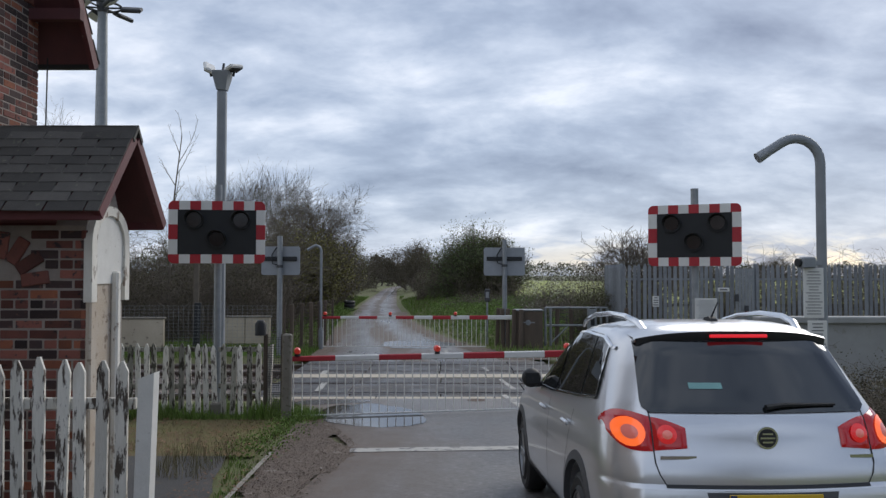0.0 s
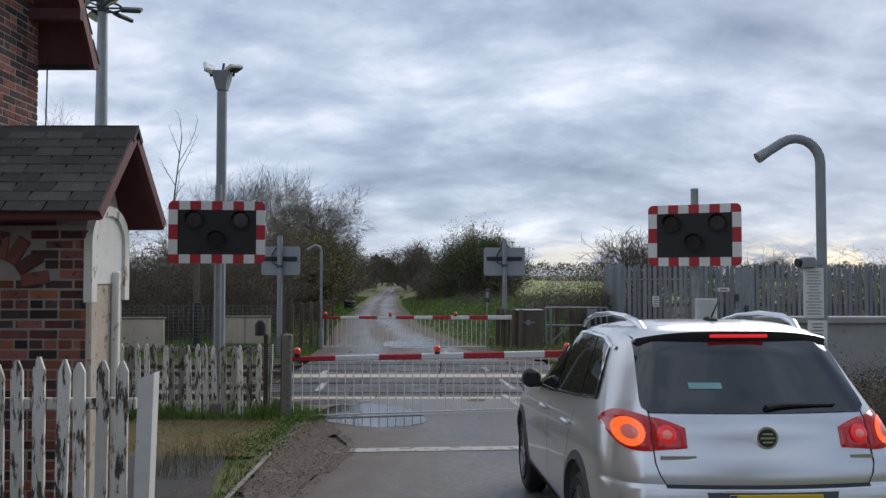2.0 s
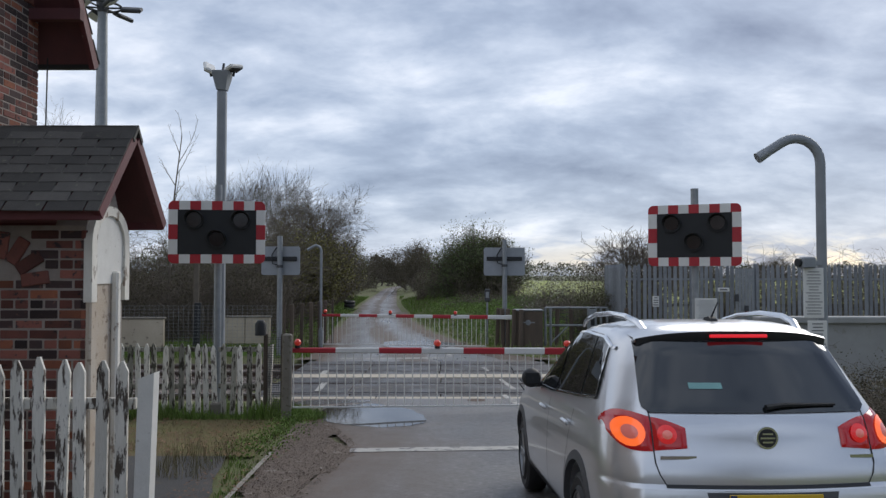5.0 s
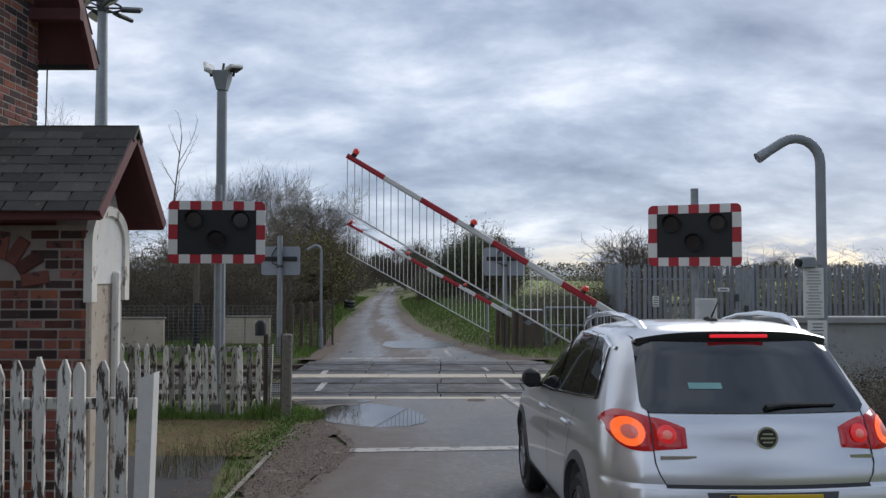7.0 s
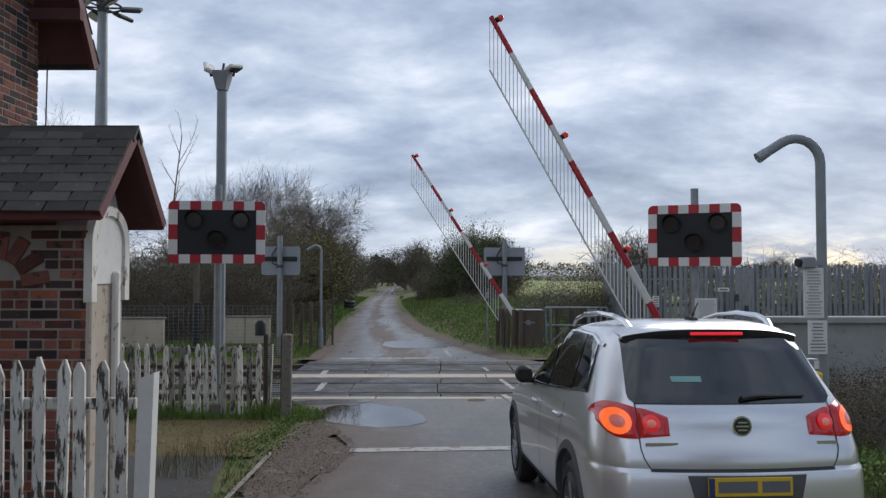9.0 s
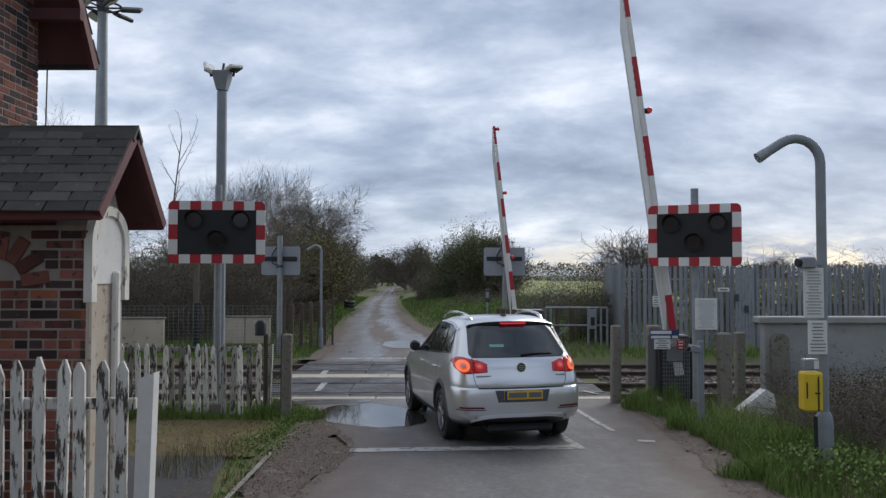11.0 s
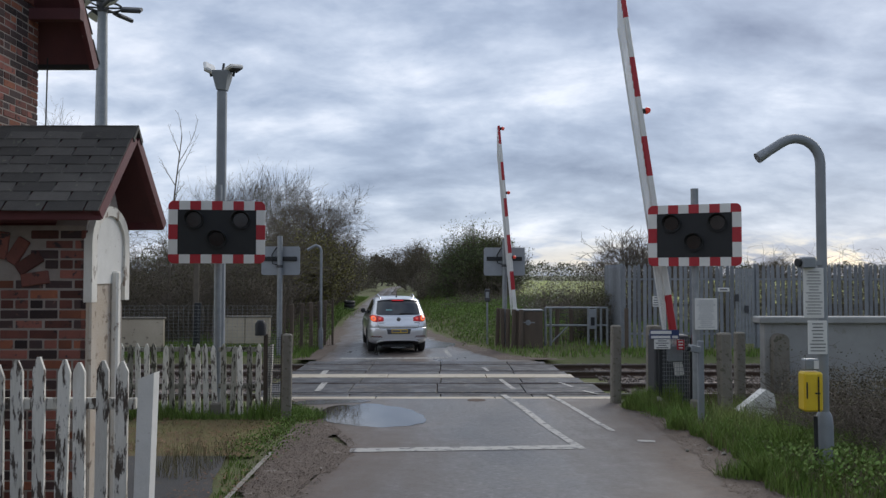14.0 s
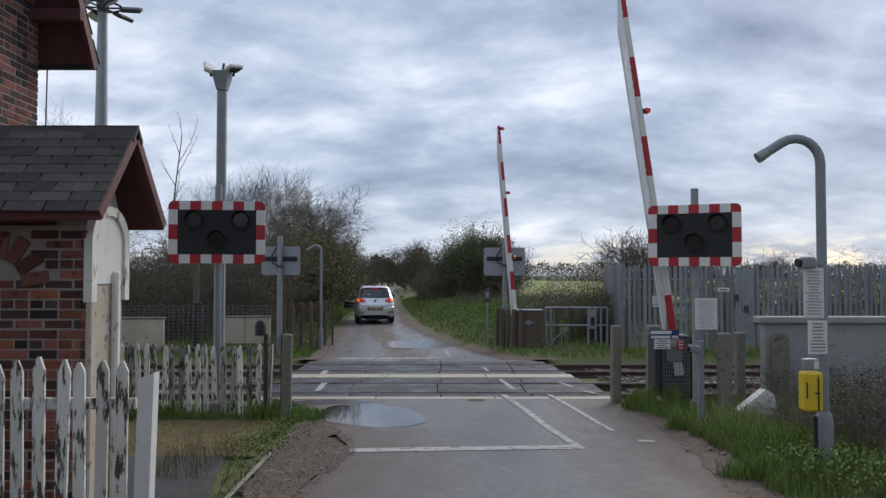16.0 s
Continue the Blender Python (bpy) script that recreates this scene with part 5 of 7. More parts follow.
def tree(m, height, label, seed, top=4, leaf=0, size=0.08, leaf_mat=None, trunk=0.42, radius=0.16, kids=(6, 5, 5, 4, 4), stems=1, spread=0.25, wild=0.2, lift=0.10, group="", name="tree", wide=1.0, thin=0.006, ratio=(0.52, 0.74)):
    t = thing(name, m, label, "tree" if name == "tree" else "bush", group)
    w = Wood(seed)
    w.thin, w.ratio = thin, ratio
    for s in range(stems):
        r = w.rnd
        d = Vector((r.gauss(0, spread), r.gauss(0, spread), 1)).normalized()
        w.grow(Vector((r.gauss(0, 0.15 * (stems - 1)), r.gauss(0, 0.15 * (stems - 1)), -0.1)), d, height * trunk * r.uniform(0.85, 1.1), radius, 0, top, leaf, size, wild, lift, kids)
    wood = [w.wood_mesh("trunk", BARK, True), w.wood_mesh("branchwork", BARK, False)]
    # bring the crown to its full height
    zmax = max(q.z for jobs in w.jobs.values() for j in jobs for q in j[0])
    k = height / zmax
    for me in wood:
        me.transform(Matrix.Diagonal((k * wide, k * wide, k, 1)))
        ob = new(me.name, me)
        ob.parent = t
        if me is wood[1]:
            ob["kind"] = "stuff"
    if w.lf:
        lm = quad_mesh("crown", w.lv, w.lf, leaf_mat or LEAF_DARK)
        lm.transform(Matrix.Diagonal((k * wide, k * wide, k, 1)))
        o = new("crown", lm)
        o.parent = t
        o["kind"] = "stuff"
    return t


def thicket(name, x0, x1, y0, y1, h, stems, leaves, leaf_mat, label, seed, size=0.07, twig_r=0.009, rough=0.35, category="hedge", extra=None, arch=0.3, core=0.85):
    """A hedge or bramble: many thin stems with leaves round them, uneven on top."""
    w = Wood(seed)
    r = w.rnd
    top = lambda x, y: h * (0.62 + rough * noise.noise((x * 0.45, y * 0.45, seed)) + rough * 0.6 * noise.noise((x * 1.7, y * 1.7, seed)) + 0.25)
    for _ in range(stems):
        x, y = r.uniform(x0, x1), r.uniform(y0, y1)
        z = land(y) + max(-0.05, verge(x, y)) - 0.05
        p, d = Vector((x, y, z)), Vector((r.gauss(0, arch), r.gauss(0, arch), 1)).normalized()
        L = top(x, y) * r.uniform(0.6, 1.15)
        pts = [p.copy()]
        for i in range(5):
            d = (d + Vector((r.gauss(0, arch * 0.6), r.gauss(0, arch * 0.6), r.gauss(0, 0.12) - arch * 0.12 * i))).normalized()
            p = p + d * L / 5
            pts.append(p.copy())
        w.limb(pts, [twig_r * (1.3 - 0.2 * i) for i in range(6)], 3)
        for k in range(4):
            a = pts[r.randrange(2, 6)]
            q = a + Vector((r.gauss(0, 0.12 * h), r.gauss(0, 0.12 * h), r.uniform(0, 0.16 * h)))
            w.limb([a, a.lerp(q, 0.5) + Vector((r.gauss(0, 0.03), 0, r.gauss(0, 0.03))), q], [twig_r * 0.7, twig_r * 0.5, twig_r * 0.3], 3)
    if size >= 0.04:
        leaves, size = int(leaves * 2.1), size * 0.66
    for _ in range(leaves):
        x, y = r.uniform(x0, x1), r.uniform(y0, y1)
        zt = top(x, y) * core
        z = zt * (1 - r.random() ** 1.6)
        w.leaf(Vector((x + r.gauss(0, 0.1), y + r.gauss(0, 0.1), land(y) + max(0.0, verge(x, y)) + z)), size)
    ob = thing(name, pose(0, 0, 0), label, category)
    ob["kind"] = "stuff"
    for me in (w.wood_mesh("stems", TWIG), quad_mesh("leaves", w.lv, w.lf, leaf_mat)):
        o = new(me.name, me)
        o.parent = ob
        o["kind"] = "stuff"
    return ob


# left of the far lane
tree(pose(-8.7, 50, land(50)), 9.9, "large bare hawthorn tree with a dense twig crown", 3, 5, 0, kids=(6, 5, 5, 4, 3), stems=3, spread=0.34, radius=0.22, trunk=0.40, lift=0.06, wild=0.16, wide=0.95, thin=0.006)
tree(pose(-7.9, 58, land(58)), 6.2, "bare tree with some ivy beside the lane", 14, 4, 1, 0.03, LEAF_DARK, kids=(8, 6, 5, 4), stems=3, spread=0.30, radius=0.12, lift=0.06, thin=0.006, wide=0.7)
tree(pose(-6.55, 37, land(37)), 5.3, "budding olive-green willow bush beside the fence", 21, 4, 3, 0.05, LEAF_OLIVE, kids=(8, 6, 6, 5), stems=4, spread=0.30, radius=0.07, trunk=0.38, name="bush")
tree(pose(-9.8, 28, land(28)), 8.2, "tall thin bare sapling with short side twigs", 31, 2, 0, kids=(13, 4), radius=0.06, thin=0.007, trunk=1.0, spread=0.02, lift=0.16, wild=0.07, group="saplings", ratio=(0.10, 0.24))
tree(pose(-9.0, 30.5, land(30)), 6.6, "thin bare sapling in the hedge", 33, 4, 0, kids=(8, 6, 5, 4), radius=0.05, trunk=0.5, spread=0.1, lift=0.10, wild=0.17, group="saplings", thin=0.004)
tree(pose(-10.0, 40, land(40)), 8.7, "slender bare tree behind the hedge", 35, 4, 0, kids=(9, 7, 5, 5), radius=0.08, thin=0.005, trunk=0.5, spread=0.12, lift=0.13, wild=0.16, stems=2, group="saplings")
tree(pose(-19.5, 40, land(40)), 11.2, "bare tree behind the house", 37, 4, 0, kids=(8, 6, 4, 3), radius=0.16, stems=2, spread=0.22, lift=0.12)
tree(pose(-21.5, 41, land(40)), 11.6, "bare tree behind the house", 38, 4, 0, kids=(8, 6, 4, 3), radius=0.16, stems=2, spread=0.22, lift=0.12)
thicket("hedge", -15, -5.6, 26.5, 31, 3.3, 1000, 15000, LEAF_BROWN, "dense brown winter hedge behind the fence", 41, 0.045, 0.011, core=0.75)
thicket("hedge", -15, -6.6, 31, 36, 3.9, 700, 15000, LEAF_DARK, "dark overgrown hedge behind the station", 42, 0.055, 0.013, core=0.8)
thicket("hedge", -16, -8.2, 40, 48, 4.4, 500, 13000, LEAF_DARK, "dark overgrown hedge behind the station", 43, 0.075, 0.018)
thicket("hedge", -9.8, -6.9, 42, 62, 3.9, 700, 17000, LEAF_DARK, "dark evergreen undergrowth beside the far lane", 44, 0.07, 0.016)
thicket("hedge", -12.5, -9.2, 62, 112, 4.8, 300, 9000, LEAF_DARK, "dark roadside hedge far along the lane", 45, 0.12, 0.025)
# right of the far lane
tree(pose(1.75, 50, land(50)), 6.0, "dense green rounded bush beside the lane", 51, 4, 4, 0.040, LEAF_BUSH, kids=(8, 6, 5, 4), stems=5, spread=0.34, radius=0.10, trunk=0.36, lift=0.04, name="bush")
tree(pose(3.0, 51, land(51)), 4.8, "dense dark green bush beside the lane", 52, 4, 5, 0.04, LEAF_DARK, kids=(8, 6, 6, 4), stems=4, spread=0.34, radius=0.10, trunk=0.36, lift=0.04, name="bush")
tree(pose(-3.1, 92, land(92)), 6.1, "bare olive-brown bush far along the lane", 53, 4, 2, 0.05, LEAF_BROWN, kids=(8, 6, 5, 4), stems=4, spread=0.36, radius=0.12, lift=0.03, name="bush")
tree(pose(-2.4, 80, land(80)), 5.5, "bare olive-brown bush beside the lane", 54, 4, 2, 0.05, LEAF_BROWN, kids=(7, 6, 5, 4), stems=4, spread=0.36, radius=0.12, lift=0.03, name="bush")
tree(pose(-9.5, 122, land(118)), 5.4, "bare bush at the lane's bend", 55, 3, 3, 0.12, LEAF_BROWN, kids=(9, 7, 6), stems=4, spread=0.40, radius=0.12, lift=0.03, name="bush")
thicket("bramble", -1.9, 1.4, 54, 72, 2.3, 600, 9000, LEAF_BROWN, "red-brown bramble thicket beside the lane", 56, 0.055, 0.013)
thicket("hedge", 1.0, 4.6, 48, 56, 2.9, 400, 11000, LEAF_DARK, "dark green undergrowth below the bushes", 57, 0.06, 0.013)
thicket("hedge", 3.6, 8.6, 29, 33, 2.2, 420, 700, LEAF_BROWN, "sparse hedgerow of thin brown twigs", 58, 0.04, 0.008, 0.5, arch=0.5)
thicket("blossom_hedge", 3.4, 8.4, 31, 36, 2.45, 260, 3600, BLOSSOM, "hedgerow with scattered white blackthorn blossom", 59, 0.035, 0.008, 0.5, arch=0.6)
thicket("hedge", 8, 120, 150, 156, 4.2, 300, 9000, LEAF_DARK, "far dark field hedge", 60, 0.30, 0.04)
thicket("hedge", -30, 8, 168, 174, 4.6, 200, 7000, LEAF_DARK, "far dark field hedge", 68, 0.30, 0.04)
thicket("hedge", 4.4, 5.8, 25.6, 27.5, 1.7, 160, 2600, LEAF_DARK, "dark ivy and twigs behind the steel gate", 61, 0.04, 0.009)
thicket("hedge", 8.6, 17, 26.2, 29.0, 2.75, 520, 9000, LEAF_BROWN, "brown scrub behind the palisade fence", 67, 0.05, 0.009, core=0.7)
tree(pose(7.4, 31, land(31)), 4.1, "bare thorn bush behind the palisade fence", 62, 4, 0, kids=(7, 5, 4, 3), radius=0.05, stems=3, spread=0.35, lift=0.06, name="bush")
tree(pose(8.4, 33, land(33)), 4.3, "bare thorn bush behind the palisade fence", 63, 4, 0, kids=(6, 5, 4, 3), radius=0.05, stems=3, spread=0.35, lift=0.06, name="bush")
tree(pose(63, 150, land(150)), 7.2, "rounded bare tree on the far field edge", 64, 4, 0, kids=(9, 7, 5, 3), radius=0.25, stems=2, spread=0.5, lift=0.0)
tree(pose(52, 155, land(150)), 5.5, "rounded bare tree on the far field edge", 65, 4, 0, kids=(9, 7, 5, 3), radius=0.22, stems=2, spread=0.5, lift=0.0)
tree(pose(11.9, 25.6, land(25)), 2.1, "thin bare bush behind the palisade fence", 66, 4, 0, kids=(7, 5, 4, 3), radius=0.03, stems=3, spread=0.4, name="bush")
# behind the viewer: a tree mirrored in the car's rear window
tree(pose(7.5, -9, land(-9)), 9.0, "bare roadside tree mirrored in the rear window", 81, 4, 1, 0.06, LEAF_DARK, kids=(8, 6, 5, 3), stems=2, spread=0.3, radius=0.2)
# unseen hedge, added to block bright sky from the rear window's reflection
thicket("hedge", -9, 14, -26, -22, 5.5, 300, 6000, LEAF_DARK, "dark roadside hedge behind the viewer", 82, 0.16, 0.02)
# near side, at the swan-neck post and the pale wall
thicket("bramble", 4.75, 7.6, 8.2, 11.4, 1.25, 1900, 12000, LEAF_BROWN, "tangled brown bramble beside the road", 71, 0.016, 0.0045, 0.35, arch=0.75)
thicket("weeds", 0.6, 5.6, 25.8, 34.0, 0.52, 300, 9000, NETTLE, "lush green weeds and tufts on the far bank", 78, 0.034, 0.004, 0.6, "weeds", arch=0.6)
thicket("weeds", -0.6, 5.0, 34.0, 44.0, 0.55, 300, 8000, NETTLE, "lush green weeds and tufts on the far bank", 79, 0.038, 0.004, 0.6, "weeds", arch=0.6)
thicket("weeds", -6.6, -4.7, 26.0, 45.0, 0.40, 150, 5000, NETTLE, "green weeds along the far lane", 80, 0.034, 0.004, 0.6, "weeds", arch=0.6)
thicket("weeds", 3.55, 5.3, 7.0, 8.9, 0.40, 180, 2600, NETTLE, "broad-leaved green weeds at the foot of the post", 75, 0.026, 0.003, 0.5, "weeds", arch=0.5)
thicket("weeds", 3.75, 5.2, 9.0, 11.8, 0.30, 140, 1300, NETTLE, "broad-leaved green weeds in the verge", 76, 0.022, 0.003, 0.6, "weeds", arch=0.6)
thicket("weeds", -2.55, -2.0, 9.2, 13.0, 0.20, 60, 1500, NETTLE, "low green weeds along the edging", 77, 0.018, 0.002, 0.6, "weeds", arch=0.6)
thicket("bramble", 6.0, 8.6, 13.6, 15.0, 1.25, 150, 250, LEAF_BROWN, "thin bramble stems before the pale wall", 72, 0.02, 0.006, 0.4, arch=0.6)
thicket("bramble", 4.9, 6.4, 11.5, 13.2, 0.85, 140, 250, LEAF_BROWN, "thin bramble stems round the white slab", 73, 0.02, 0.005, 0.4, arch=0.7)


def field(x0, x1, y0, y1, lift):
    bm = bmesh.new()
    prev = None
    for j in range(13):
        y = y0 + (y1 - y0) * j / 12
        row = [bm.verts.new((x0 + (x1 - x0) * i / 20, y, land(y) + lift + 0.25 * noise.noise((i * 0.7, j * 0.5, 2)))) for i in range(21)]
        if prev:
            for k in range(20):
                bm.faces.new((prev[k], prev[k + 1], row[k + 1], row[k]))
        prev = row
    return bm


setting("field", field(5.0, 260, 42, 148, 0.62), FIELD, "yellow-green winter crop field", "field", True)

# a heap of pale cut branches and some old tyres beside the far lane
thicket("brush_heap", 0.6, 3.4, 40.5, 43, 1.25, 420, 120, DRYBLADE, "heap of pale cut branches on the bank", 74, 0.03, 0.016, 0.4, "brush heap", arch=0.9)
for k in range(3):
    bm = bmesh.new()
    rings = []
    for i in range(20):
        a = 2 * math.pi * i / 20
        rings.append([bm.verts.new(((0.25 + 0.09 * math.cos(b)) * math.cos(a), (0.25 + 0.09 * math.cos(b)) * math.sin(a), 0.10 * math.sin(b))) for b in (2 * math.pi * j / 8 for j in range(8))])
    for i in range(20):
        for j in range(8):
            bm.faces.new((rings[i][j], rings[(i + 1) % 20][j], rings[(i + 1) % 20][(j + 1) % 8], rings[i][(j + 1) % 8]))
    old = tagged(new("old_tyre", finish(bm, "old_tyre", TYRE, True)), "old black tyre stacked beside the far lane", "tyre", "stacked tyres")
    old.matrix_basis = pose(-5.55, 47 + 0.05 * k, land(47) + 0.09 + 0.2 * k, 2 * k, 3, 0)


# ---- the silver car ----
CAR_Z = (0.22, 0.30, 0.37, 0.45, 0.62, 0.72, 0.762, 0.785, 0.82, 0.88, 1.00, 1.06, 1.12, 1.20, 1.30, 1.50, 1.58, 1.62, 1.648, 1.670, 1.684)
CAR_W = (0.76, 0.83, 0.872, 0.886, 0.893, 0.890, 0.887, 0.885, 0.884, 0.880, 0.864, 0.852, 0.834, 0.806, 0.772, 0.705, 0.668, 0.63, 0.575, 0.49, 0.38)
CAR_R = (0.60, 0.22, 0.07, 0.010, 0.00, 0.002, 0.010, 0.036, 0.034, 0.045, 0.092, 0.105, 0.130, 0.185, 0.262, 0.405, 0.475, 0.53, 0.60, 0.72, 0.92)
CAR_F = (4.10, 4.30, 4.38, 4.42, 4.43, 4.41, 4.40, 4.39, 4.37, 4.32, 4.05, 3.48, 3.30, 3.12, 2.95, 2.56, 2.36, 2.2, 2.05, 1.85, 1.65)
RX, RY, FX, FY, BOW = 0.20, 0.30, 0.34, 0.55, 0.13


def car_at(z):
    return (float(np.interp(z, CAR_Z, c)) for c in (CAR_W, CAR_R, CAR_F))


def rear_y(x, z):
    w, r, f = car_at(z)
    rx = min(RX, w * 0.6)
    y = r + BOW * (x / w) ** 2
    e = (abs(x) - (w - rx)) / rx
    if e > 0:
        y += RY * (1 - math.sqrt(max(0, 1 - min(1, e) ** 2)))
    return y


def side_x(y, z):
    w, r, f = car_at(z)
    rx = min(RX, w * 0.6)
    e = 1 - (y - r - BOW) / RY
    if e > 0:
        return w - rx + rx * math.sqrt(max(0, 1 - min(1, e) ** 2))
    fy = min(FY, (f - r) * 0.4)
    e = 1 - (f - BOW - y) / fy
    if e > 0:
        fx = min(FX, w * 0.7)
        return w - fx + fx * math.sqrt(max(0, 1 - min(1, e) ** 2))
    return w + 0.012 * math.sin(math.pi * (y - r) / (f - r))


def outline(z):
    w, r, f = car_at(z)
    rx, fx, fy = min(RX, w * 0.6), min(FX, w * 0.7), min(FY, (f - r) * 0.4)
    half = [(x, rear_y(x, z)) for x in np.linspace(0, w - rx, 7)]
    for k in range(1, 9):
        a = math.pi / 2 * k / 8
        x = w - rx + rx * math.sin(a)
        half.append((x, rear_y(x, z)))
    y0, y1 = half[-1][1], f - BOW - fy
    for k in range(1, 22):
        y = y0 + (y1 - y0) * k / 22
        half.append((side_x(y, z), y))
    for k in range(9):
        a = math.pi / 2 * k / 8
        half.append((w - fx + fx * math.cos(a), y1 + fy * math.sin(a)))
    for x in np.linspace(w - fx, 0, 6)[1:]:
        half.append((x, f - BOW * (x / w) ** 2))
    return half + [(-x, y) for x, y in half[-2:0:-1]]


def car_skin(pane, material, name, parent, label="", off=0.006, smooth=True):
    """A sheet that lies just proud of the body: a grid of (x, y, z) points."""
    bm = bmesh.new()
    rows = [[bm.verts.new(p) for p in r] for r in pane]
    for a, b in zip(rows, rows[1:]):
        for k in range(len(a) - 1):
            bm.faces.new((a[k], a[k + 1], b[k + 1], b[k]))
    bmesh.ops.recalc_face_normals(bm, faces=bm.faces[:])
    return part(name, bm, material, parent, label, smooth)


def rear_pane(z0, z1, left, right, off=0.008, nz=8, nx=16):
    """left, right: x as a function of z, on the back of the car."""
    return [[(x, rear_y(x, z) - off, z) for x in np.linspace(left(z), right(z), nx)] for z in np.linspace(z0, z1, nz)]


def side_pane(s, z0, z1, back, front, off=0.008, nz=7, ny=8):
    return [[(s * (side_x(y, z) + off), y, z) for y in np.linspace(back(z), front(z), ny)] for z in np.linspace(z0, z1, nz)]


def lin(z0, a, z1, b):
    return lambda z: a + (b - a) * (z - z0) / (z1 - z0)


def wheel_meshes():
    r = 0.345
    prof = [(0.0, 0.225), (0.02, 0.25), (0.012, 0.30), (0.03, 0.335), (0.06, 0.345), (0.175, 0.345), (0.205, 0.335), (0.225, 0.30), (0.22, 0.25), (0.20, 0.225)]
    bm = bmesh.new()
    rings = []
    for k in range(36):
        a = 2 * math.pi * k / 36
        rings.append([bm.verts.new((x, q * math.cos(a), q * math.sin(a))) for x, q in prof])
    for k in range(36):
        for j in range(len(prof)):
            jj = (j + 1) % len(prof)
            bm.faces.new((rings[k][j], rings[k][jj], rings[(k + 1) % 36][jj], rings[(k + 1) % 36][j]))
    bmesh.ops.recalc_face_normals(bm, faces=bm.faces[:])
    tyre = finish(bm, "tyre", TYRE, True)
    bm = bmesh.new()
    for a, b in ((0.226, 0.205),):
        ring = []
        for k in range(36):
            t = 2 * math.pi * k / 36
            ring.append([bm.verts.new((x, q * math.cos(t), q * math.sin(t))) for x, q in ((0.012, a), (0.012, b), (0.15, b - 0.02), (0.15, a))])
        for k in range(36):
            for j in range(4):
                bm.faces.new((ring[k][j], ring[k][(j + 1) % 4], ring[(k + 1) % 36][(j + 1) % 4], ring[(k + 1) % 36][j]))
    bmesh.ops.recalc_face_normals(bm, faces=bm.faces[:])
    for k in range(5):
        for d in (-0.16, 0.16):
            t = 2 * math.pi * k / 5 + d
            bm_box(bm, 0.035, 0.135 * math.cos(t), 0.135 * math.sin(t), 0.035, 0.17, 0.032, Euler((t, 0, 0)).to_matrix().to_4x4(), 0.006)
    bm_tube(bm, [(0.012, 0, 0), (0.06, 0, 0)], [0.05, 0.06], 14)
    rim = finish(bm, "rim", RIM, True)
    disc = finish(tube([(0.10, 0, 0), (0.13, 0, 0)], 0.205, 24), "brake_disc", DARKGREY, True)
    return tyre, rim, disc


